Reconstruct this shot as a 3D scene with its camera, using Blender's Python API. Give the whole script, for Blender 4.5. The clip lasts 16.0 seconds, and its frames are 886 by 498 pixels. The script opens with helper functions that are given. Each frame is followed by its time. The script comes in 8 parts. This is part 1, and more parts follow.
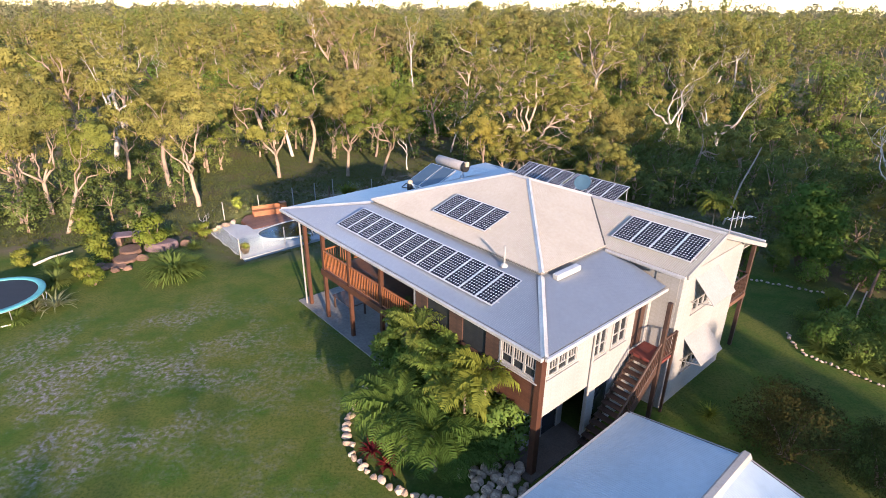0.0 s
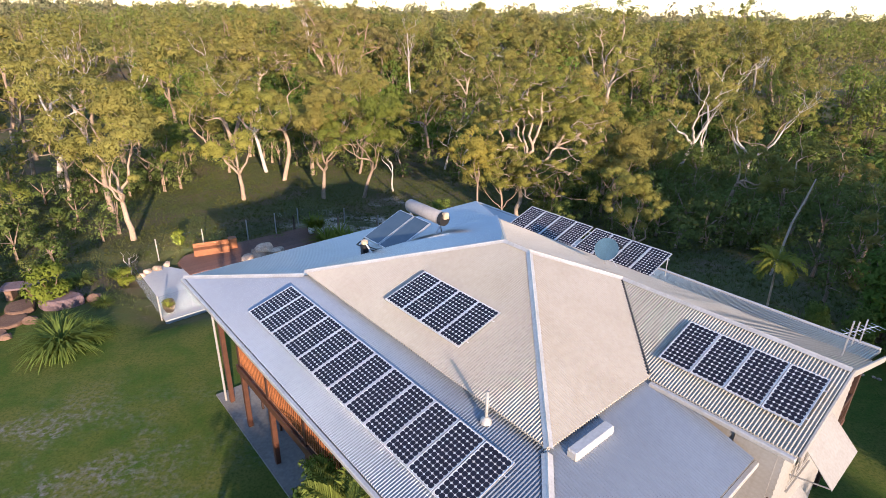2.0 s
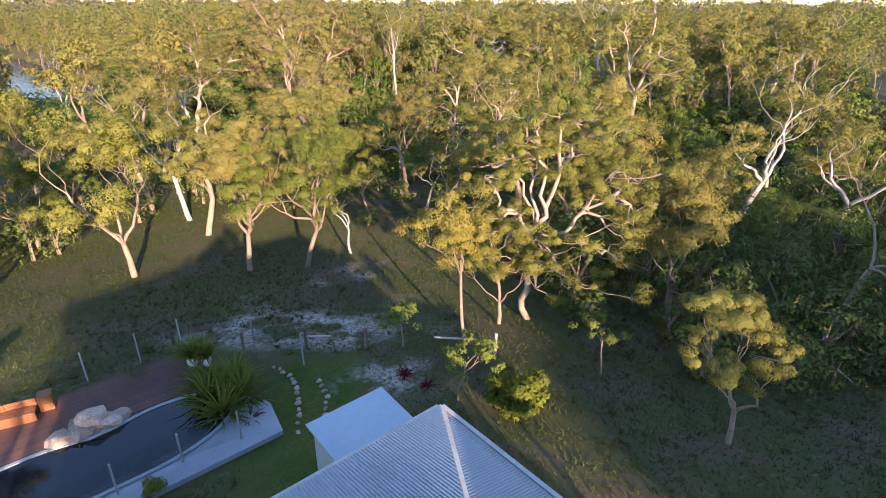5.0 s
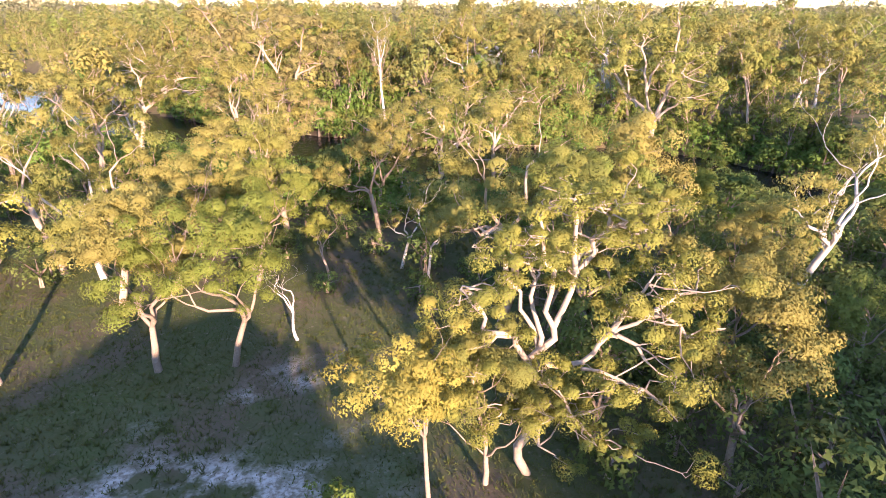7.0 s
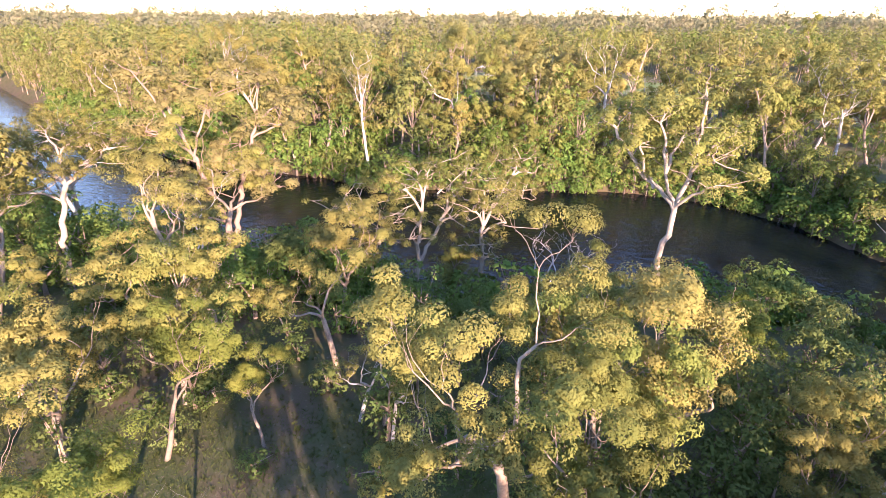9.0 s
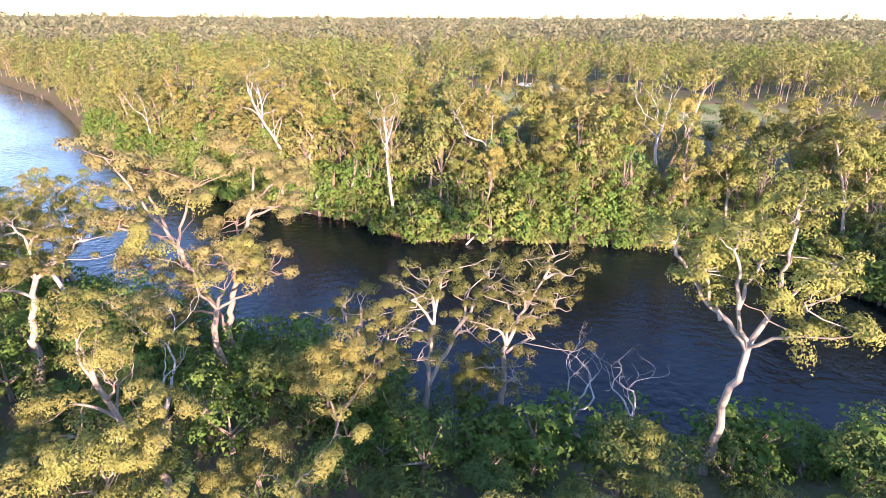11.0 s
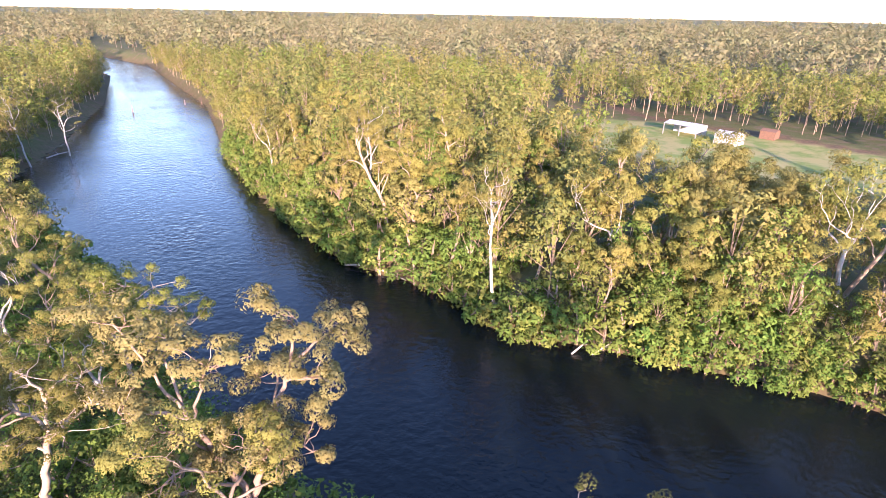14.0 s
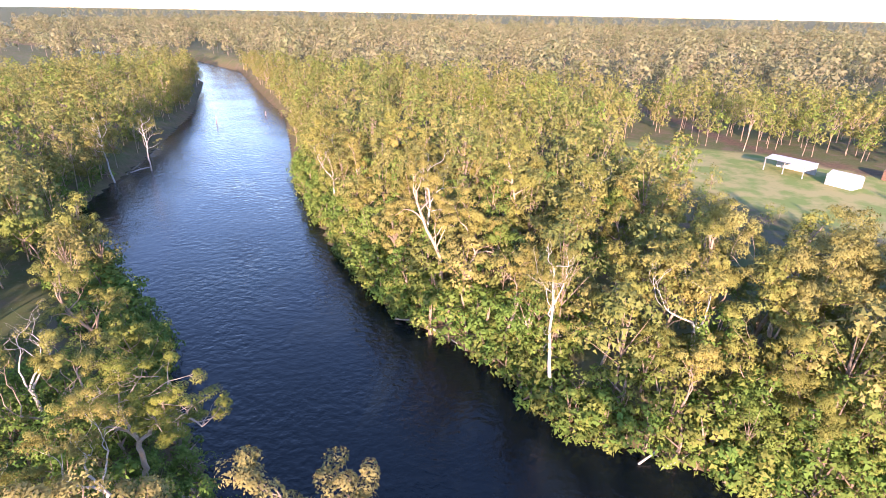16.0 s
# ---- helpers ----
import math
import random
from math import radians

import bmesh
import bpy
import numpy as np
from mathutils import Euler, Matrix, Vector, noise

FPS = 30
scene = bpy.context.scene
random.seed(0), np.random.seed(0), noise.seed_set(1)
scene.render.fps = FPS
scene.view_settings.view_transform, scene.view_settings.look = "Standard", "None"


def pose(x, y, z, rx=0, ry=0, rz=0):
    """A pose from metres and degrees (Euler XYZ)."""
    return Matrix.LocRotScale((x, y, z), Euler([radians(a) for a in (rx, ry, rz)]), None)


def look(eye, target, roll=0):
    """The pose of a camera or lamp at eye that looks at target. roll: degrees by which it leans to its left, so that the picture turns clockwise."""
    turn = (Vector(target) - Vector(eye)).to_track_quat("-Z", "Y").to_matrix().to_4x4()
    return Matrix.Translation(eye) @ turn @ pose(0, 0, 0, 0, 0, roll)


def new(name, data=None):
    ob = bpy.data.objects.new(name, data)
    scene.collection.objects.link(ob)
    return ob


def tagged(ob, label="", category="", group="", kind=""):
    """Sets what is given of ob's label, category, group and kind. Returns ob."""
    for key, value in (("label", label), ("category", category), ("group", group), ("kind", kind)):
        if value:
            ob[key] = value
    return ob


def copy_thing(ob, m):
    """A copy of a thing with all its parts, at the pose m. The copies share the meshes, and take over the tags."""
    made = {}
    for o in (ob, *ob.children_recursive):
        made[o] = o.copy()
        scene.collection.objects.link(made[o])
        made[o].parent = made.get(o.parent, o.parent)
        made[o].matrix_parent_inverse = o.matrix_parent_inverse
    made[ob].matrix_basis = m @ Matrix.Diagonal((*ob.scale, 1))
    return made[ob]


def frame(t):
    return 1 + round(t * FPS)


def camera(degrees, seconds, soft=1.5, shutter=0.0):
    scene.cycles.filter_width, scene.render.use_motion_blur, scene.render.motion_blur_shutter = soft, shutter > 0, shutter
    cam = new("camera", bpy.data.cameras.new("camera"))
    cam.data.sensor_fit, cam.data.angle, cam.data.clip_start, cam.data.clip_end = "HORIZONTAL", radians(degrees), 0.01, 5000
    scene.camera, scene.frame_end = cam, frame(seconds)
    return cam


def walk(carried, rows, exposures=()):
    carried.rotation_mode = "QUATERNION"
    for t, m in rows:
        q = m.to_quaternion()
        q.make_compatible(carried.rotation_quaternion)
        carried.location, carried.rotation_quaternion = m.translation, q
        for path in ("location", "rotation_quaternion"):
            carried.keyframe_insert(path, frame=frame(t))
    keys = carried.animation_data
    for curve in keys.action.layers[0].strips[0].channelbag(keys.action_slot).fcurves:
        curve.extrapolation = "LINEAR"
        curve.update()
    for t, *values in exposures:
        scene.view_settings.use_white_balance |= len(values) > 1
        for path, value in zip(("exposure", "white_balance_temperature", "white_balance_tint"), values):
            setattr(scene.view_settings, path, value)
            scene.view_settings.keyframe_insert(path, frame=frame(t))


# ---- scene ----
import collections

cam = camera(78.6, 16.0, soft=0.6)
METRES, EYE, TILT, LEAN, TURN = 88.3, 14.5, -23.4, 0.0, 0.0
PATH = [
    (0, (-0.040, -0.198, 14.630), (-0.043, 1.636, 13.833), 0.60),
    (0.5, (0.227, 1.457, 14.500), (0.225, 3.293, 13.706), 0.71),
    (1, (0.600, 3.723, 14.653), (0.594, 5.549, 13.838), 0.49),
    (1.5, (0.971, 5.822, 14.502), (0.956, 7.654, 13.700), 0.62),
    (2, (1.224, 8.294, 14.382), (1.210, 10.131, 13.593), 1.25),
    (2.5, (1.464, 11.049, 14.545), (1.453, 12.879, 13.737), 0.86),
    (3, (1.699, 13.867, 14.635), (1.689, 15.693, 13.817), 0.76),
    (3.5, (2.096, 16.746, 14.652), (2.069, 18.571, 13.834), 0.36),
    (3.7, (2.221, 17.915, 14.675), (2.193, 19.738, 13.852), 0.26),
    (5.8, (3.385, 28.713, 14.513), (3.365, 30.541, 13.702), 0.3),
    (6, (3.538, 29.709, 14.576), (3.517, 31.537, 13.764), 0.2),
    (6.5, (3.875, 32.278, 14.768), (3.853, 34.105, 13.956), 0.1),
    (7, (4.164, 35.057, 15.164), (4.144, 36.887, 14.356), 0.3),
    (7.5, (4.484, 37.926, 15.818), (4.465, 39.758, 15.016), 0.5),
    (8, (4.84, 40.766, 16.735), (4.823, 42.601, 15.939), 0.5),
    (8.5, (5.211, 43.526, 17.869), (5.197, 45.362, 17.076), 0.4),
    (9, (5.541, 46.309, 19.123), (5.532, 48.146, 18.332), 0.4),
    (9.2, (5.661, 47.422, 19.613), (5.651, 49.26, 18.823), 0.4),
    (11.3, (7.056, 57.923, 24.853), (6.863, 59.749, 24.059), 0.4),
    (11.5, (7.126, 58.958, 25.33), (6.904, 60.781, 24.535), 0.5),
    (12, (7.271, 61.57, 26.523), (6.97, 63.379, 25.727), 0.7),
    (12.5, (7.373, 64.206, 27.796), (6.992, 66.0, 26.997), 0.9),
    (13, (7.408, 66.84, 29.159), (6.952, 68.614, 28.357), 1.0),
    (13.5, (7.365, 69.446, 30.597), (6.838, 71.2, 29.793), 1.0),
    (14, (7.214, 72.039, 32.05), (6.619, 73.77, 31.244), 1.1),
    (14.5, (6.929, 74.629, 33.48), (6.267, 76.335, 32.673), 1.1),
    (15, (6.513, 77.19, 34.883), (5.791, 78.871, 34.075), 1.0),
    (15.5, (6.001, 79.769, 36.23), (5.221, 81.423, 35.421), 1.0),
    (16, (5.437, 82.567, 37.491), (4.594, 84.19, 36.681), 1.0),
]
EXPOSURES = [(0.0, 1.70, 6000, 24), (1.5, 1.57, 5980, 24), (3.0, 1.38, 5800, 21), (3.7, 1.38, 5700, 21), (5.8, 2.12, 6250, 34), (7.0, 2.36, 6120, 35), (9.2, 2.40, 5860, 38), (11.3, 2.34, 5640, 35), (16.0, 2.37, 5920, 38)]
walk(cam, [(t, look(eye, target, roll)) for t, eye, target, roll in PATH], EXPOSURES)

# ---- light ----
SUN_EL, SUN_FROM = 13.5, Vector((0.39, -0.92, 0)).normalized()
world = bpy.data.worlds.new("sky")
scene.world = world
world.use_nodes = True
wn, wl = world.node_tree.nodes, world.node_tree.links
sky = wn.new("ShaderNodeTexSky")
sky.sky_type, sky.sun_disc = "NISHITA", False
sky.sun_elevation = radians(SUN_EL)
sky.sun_rotation = math.atan2(SUN_FROM.x, SUN_FROM.y)
sky.altitude, sky.air_density, sky.dust_density, sky.ozone_density = 50, 1.0, 0.05, 1.3
haze = wn.new("ShaderNodeHueSaturation")
haze.inputs["Saturation"].default_value = 1.08
wl.new(sky.outputs[0], haze.inputs["Color"])
wl.new(haze.outputs[0], wn["Background"].inputs[0])
wn["Background"].inputs[1].default_value = 0.135
sun = new("sun", bpy.data.lights.new("sun", "SUN"))
sun.data.energy, sun.data.angle, sun.data.color = 4.4, radians(0.8), (1.0, 0.765, 0.49)
sun_way = SUN_FROM * math.cos(radians(SUN_EL)) + Vector((0, 0, math.sin(radians(SUN_EL))))
sun.matrix_world = look(sun_way * 300, (0, 0, 0))

# ---- materials ----
def material(name, base, rough=0.6, metal=0.0, alt=None, scale=3.0, fine=30.0, bump=0.15, mix=0.5, jitter=0.0, spec=0.4, island=False, translucent=0.0):
    """Two scales of noise between base and alt, a fine bump, and an optional change from piece to piece."""
    m = bpy.data.materials.new(name)
    m.use_nodes = True
    n, l = m.node_tree.nodes, m.node_tree.links
    b = n["Principled BSDF"]
    alt = alt or tuple(c * 0.72 for c in base)
    tc = n.new("ShaderNodeTexCoord")
    a1, a2 = n.new("ShaderNodeTexNoise"), n.new("ShaderNodeTexNoise")
    for t, s in ((a1, scale), (a2, fine)):
        t.inputs["Scale"].default_value, t.inputs["Detail"].default_value = s, 4.0
        l.new(tc.outputs["Object"], t.inputs["Vector"])
    add = n.new("ShaderNodeMath")
    add.operation = "ADD"
    l.new(a1.outputs["Fac"], add.inputs[0])
    l.new(a2.outputs["Fac"], add.inputs[1])
    rng = n.new("ShaderNodeMapRange")
    rng.inputs["From Min"].default_value, rng.inputs["From Max"].default_value = 1.0 - 0.5 * mix, 1.0 + 0.5 * mix
    l.new(add.outputs[0], rng.inputs["Value"])
    col = n.new("ShaderNodeMix")
    col.data_type = "RGBA"
    col.inputs["A"].default_value, col.inputs["B"].default_value = (*base, 1), (*alt, 1)
    l.new(rng.outputs[0], col.inputs["Factor"])
    out = col.outputs["Result"]
    if jitter:
        if island:
            r = n.new("ShaderNodeNewGeometry").outputs["Random Per Island"]
        else:
            r = n.new("ShaderNodeObjectInfo").outputs["Random"]
        hs, v = n.new("ShaderNodeHueSaturation"), n.new("ShaderNodeMapRange")
        v.inputs["To Min"].default_value, v.inputs["To Max"].default_value = 1 - jitter, 1 + jitter
        l.new(r, v.inputs["Value"])
        l.new(v.outputs[0], hs.inputs["Value"])
        l.new(out, hs.inputs["Color"])
        out = hs.outputs[0]
    l.new(out, b.inputs["Base Color"])
    b.inputs["Roughness"].default_value, b.inputs["Metallic"].default_value = rough, metal
    b.inputs["Specular IOR Level"].default_value = spec
    if bump:
        bp = n.new("ShaderNodeBump")
        bp.inputs["Strength"].default_value, bp.inputs["Distance"].default_value = bump, 0.02
        l.new(a2.outputs["Fac"], bp.inputs["Height"])
        l.new(bp.outputs[0], b.inputs["Normal"])
    return m


def leaf_material(name, base, warm, light=0.3, spread=0.08):
    """Leaves: a hue for each tree, a tone for each clump and a little for each leaf, with light coming through."""
    m = bpy.data.materials.new(name)
    m.use_nodes = True
    n, l = m.node_tree.nodes, m.node_tree.links
    b = n["Principled BSDF"]
    geo, inf, att, lump = n.new("ShaderNodeNewGeometry"), n.new("ShaderNodeObjectInfo"), n.new("ShaderNodeAttribute"), n.new("ShaderNodeAttribute")
    att.attribute_name, lump.attribute_name = "tint", "clump"

    def maths(kind, a, c):
        x = n.new("ShaderNodeMath")
        x.operation = kind
        for k, v in enumerate((a, c)):
            if isinstance(v, float):
                x.inputs[k].default_value = v
            elif v is not None:
                l.new(v, x.inputs[k])
        return x.outputs[0]

    def span(v, lo, hi):
        x = n.new("ShaderNodeMapRange")
        x.inputs["To Min"].default_value, x.inputs["To Max"].default_value = lo, hi
        l.new(v, x.inputs["Value"])
        return x.outputs[0]

    frac = maths("FRACT", maths("ADD", inf.outputs["Random"], att.outputs["Fac"]), None)
    hue = maths("ADD", maths("MULTIPLY", frac, 0.7), maths("MULTIPLY", lump.outputs["Fac"], 0.3))
    col = n.new("ShaderNodeMix")
    col.data_type = "RGBA"
    col.inputs["A"].default_value, col.inputs["B"].default_value = (*base, 1), (*warm, 1)
    l.new(hue, col.inputs["Factor"])
    hs = n.new("ShaderNodeHueSaturation")
    tree_tone = span(maths("FRACT", maths("MULTIPLY", frac, 7.3), None), 0.86, 1.1)
    clump_tone = span(maths("FRACT", maths("MULTIPLY", lump.outputs["Fac"], 5.7), None), 0.86, 1.1)
    leaf_tone = span(geo.outputs["Random Per Island"], 1 - spread, 1 + spread)
    l.new(maths("MULTIPLY", maths("MULTIPLY", tree_tone, clump_tone), leaf_tone), hs.inputs["Value"])
    l.new(col.outputs["Result"], hs.inputs["Color"])
    l.new(hs.outputs[0], b.inputs["Base Color"])
    b.inputs["Roughness"].default_value, b.inputs["Specular IOR Level"].default_value = 0.7, 0.04
    tr, ms = n.new("ShaderNodeBsdfTranslucent"), n.new("ShaderNodeMixShader")
    l.new(hs.outputs[0], tr.inputs["Color"])
    ms.inputs[0].default_value = light
    l.new(b.outputs[0], ms.inputs[1])
    l.new(tr.outputs[0], ms.inputs[2])
    l.new(ms.outputs[0], n["Material Output"].inputs["Surface"])
    return m


def plain_glass(name, tint=(0.9, 0.95, 0.95), rough=0.02):
    m = bpy.data.materials.new(name)
    m.use_nodes = True
    b = m.node_tree.nodes["Principled BSDF"]
    b.inputs["Base Color"].default_value = (*tint, 1)
    b.inputs["Roughness"].default_value, b.inputs["Transmission Weight"].default_value, b.inputs["IOR"].default_value = rough, 1.0, 1.45
    return m


WHITE = material("white_paint", (0.295, 0.29, 0.28), 0.6, alt=(0.24, 0.23, 0.215), scale=0.8, fine=14, bump=0.08, jitter=0.03)
TIMBER = material("red_brown_timber", (0.085, 0.034, 0.019), 0.55, alt=(0.05, 0.021, 0.013), scale=4, fine=40, jitter=0.12)
DARKWOOD = material("dark_stained_timber", (0.075, 0.04, 0.028), 0.55, alt=(0.04, 0.025, 0.02), scale=4, fine=40, jitter=0.15)
REDPAINT = material("red_oxide_paint", (0.17, 0.04, 0.03), 0.6, alt=(0.12, 0.03, 0.025), scale=3)
ZINC = material("zinc_coated_steel", (0.36, 0.39, 0.425), 0.35, 0.76, alt=(0.315, 0.34, 0.37), scale=0.7, fine=6, bump=0.02, mix=0.8)
OLDZINC = material("weathered_cream_steel", (0.44, 0.41, 0.36), 0.48, 0.25, alt=(0.36, 0.325, 0.27), scale=0.8, fine=7, bump=0.02, mix=0.9)
SHEDSTEEL = material("pale_blue_steel", (0.43, 0.51, 0.555), 0.4, 0.15, alt=(0.39, 0.46, 0.50), scale=0.5, fine=5, bump=0.01)
TANKSTEEL = material("dull_tank_paint", (0.30, 0.285, 0.28), 0.6, 0.0, alt=(0.25, 0.235, 0.23), scale=1.5, fine=12, bump=0.02)
DISHGREY = material("grey_dish_paint", (0.055, 0.115, 0.17), 0.8, bump=0.03, spec=0.15)
ZINCTRIM = material("folded_steel_trim", (0.52, 0.51, 0.49), 0.45, 0.35, alt=(0.40, 0.385, 0.36), scale=2, fine=18, bump=0.05)
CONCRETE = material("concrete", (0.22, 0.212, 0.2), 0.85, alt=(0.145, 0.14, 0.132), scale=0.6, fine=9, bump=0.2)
POOLPAVE = material("pale_exposed_paving", (0.36, 0.385, 0.41), 0.8, alt=(0.29, 0.31, 0.335), scale=0.9, fine=22, bump=0.15)
PURPLEROCK = material("purple_grey_stone", (0.15, 0.105, 0.11), 0.85, alt=(0.095, 0.065, 0.07), scale=1.4, fine=12, bump=0.4, jitter=0.2)
YELLOWLEAF = leaf_material("yellow_green_leaves", (0.15, 0.2, 0.03), (0.23, 0.235, 0.04))
PALELEAF = leaf_material("pale_strap_leaves", (0.24, 0.26, 0.13), (0.32, 0.31, 0.17))
EARTHFLOOR = material("damp_dark_earth", (0.13, 0.1, 0.078), 0.95, alt=(0.085, 0.065, 0.05), scale=1.2, fine=16, bump=0.4)
SANDSTONE = material("sandstone", (0.19, 0.12, 0.085), 0.85, alt=(0.125, 0.072, 0.05), scale=1.6, fine=14, bump=0.5, jitter=0.25)
PALEROCK = material("pale_rock", (0.46, 0.36, 0.275), 0.85, alt=(0.26, 0.185, 0.135), scale=2, fine=14, bump=0.5, jitter=0.3)
GLASSDARK = material("window_glass", (0.02, 0.024, 0.028), 0.05, alt=(0.03, 0.033, 0.036), bump=0, spec=0.4)
CELL = material("solar_cell", (0.012, 0.013, 0.022), 0.12, alt=(0.018, 0.02, 0.032), scale=5, fine=60, bump=0, spec=0.22)
BACKSHEET = material("white_backsheet", (0.7, 0.7, 0.7), 0.3, bump=0, spec=0.6)
TAN = material("tan_paint", (0.45, 0.36, 0.25), 0.5)
ALUMINIUM = material("aluminium", (0.72, 0.72, 0.72), 0.35, 0.8, bump=0.03)
COLLECTOR = material("collector_glass", (0.035, 0.06, 0.085), 0.08, alt=(0.05, 0.075, 0.1), bump=0, spec=0.9)
BLACKPLASTIC = material("black_plastic", (0.02, 0.02, 0.02), 0.45, bump=0.05)
TEAL = material("teal_vinyl", (0.10, 0.36, 0.38), 0.45, alt=(0.07, 0.27, 0.29))
MESHMAT = material("black_mesh_mat", (0.018, 0.018, 0.022), 0.6)
TERRACOTTA = material("glazed_brown_pot", (0.06, 0.038, 0.028), 0.35, alt=(0.035, 0.025, 0.02))
POTWHITE = material("pale_pot", (0.6, 0.6, 0.58), 0.5)
ORANGEWOOD = material("oiled_orange_timber", (0.26, 0.10, 0.037), 0.5, alt=(0.17, 0.062, 0.026), scale=3, fine=25, jitter=0.12)
DECKWOOD = material("weathered_brown_decking", (0.15, 0.075, 0.05), 0.6, alt=(0.09, 0.045, 0.032), scale=2, fine=25, jitter=0.18)
BARK = material("pale_gum_bark", (0.37, 0.29, 0.215), 0.85, alt=(0.18, 0.12, 0.085), scale=0.9, fine=9, bump=0.35, mix=0.9, jitter=0.25)
PINKBARK = material("pinkish_gum_bark", (0.36, 0.25, 0.19), 0.85, alt=(0.20, 0.13, 0.095), scale=0.8, fine=9, bump=0.35, mix=0.9)
PALEBARK = material("cream_gum_bark", (0.42, 0.345, 0.265), 0.8, alt=(0.25, 0.18, 0.13), scale=0.7, fine=8, bump=0.3, mix=0.9)
ROUGHBARK = material("brown_rough_bark", (0.23, 0.16, 0.115), 0.9, alt=(0.12, 0.08, 0.06), scale=2, fine=14, bump=0.6, jitter=0.2)
DEADWOOD = material("bleached_dead_wood", (0.50, 0.46, 0.41), 0.85, alt=(0.33, 0.29, 0.26), scale=2, fine=16, bump=0.3)
GUM = leaf_material("gum_leaves", (0.185, 0.2, 0.048), (0.28, 0.232, 0.068))
OLIVE = leaf_material("olive_gum_leaves", (0.16, 0.186, 0.05), (0.248, 0.214, 0.07))
RIVERGUM = leaf_material("river_gum_leaves", (0.12, 0.132, 0.034), (0.18, 0.155, 0.045))
# far gum leaves: distance haze put into a greyer colour
HAZYGUM = leaf_material("hazy_gum_leaves", (0.175, 0.185, 0.09), (0.245, 0.212, 0.118))
GUMBRIGHT = leaf_material("bright_gum_leaves", (0.14, 0.2, 0.04), (0.22, 0.224, 0.056))
VIVID = leaf_material("fresh_gum_leaves", (0.155, 0.19, 0.036), (0.235, 0.222, 0.05))
PINKGUM = leaf_material("pinkish_gum_leaves", (0.18, 0.168, 0.06), (0.245, 0.196, 0.078))
SCRUB = leaf_material("scrub_leaves", (0.105, 0.155, 0.04), (0.155, 0.172, 0.05))
GOLD = leaf_material("golden_leaves", (0.245, 0.222, 0.044), (0.29, 0.242, 0.054))
LUSH = leaf_material("lush_garden_leaves", (0.085, 0.15, 0.028), (0.15, 0.19, 0.04))
PALM = leaf_material("palm_fronds", (0.13, 0.19, 0.036), (0.185, 0.215, 0.046), 0.3, 0.3)
GRASSBLADE = leaf_material("grass_blades", (0.10, 0.128, 0.033), (0.14, 0.135, 0.046), 0.35, 0.15)
FERN = leaf_material("fern_fronds", (0.06, 0.112, 0.02), (0.095, 0.135, 0.028), 0.25, 0.3)
BANKGREEN = leaf_material("river_bank_leaves", (0.1, 0.185, 0.036), (0.165, 0.21, 0.046))
LAWNBLADE = leaf_material("lawn_blades", (0.054, 0.098, 0.013), (0.094, 0.112, 0.021), 0.4, 0.12)
REDLEAF = leaf_material("red_cordyline_leaves", (0.16, 0.02, 0.025), (0.10, 0.02, 0.02))


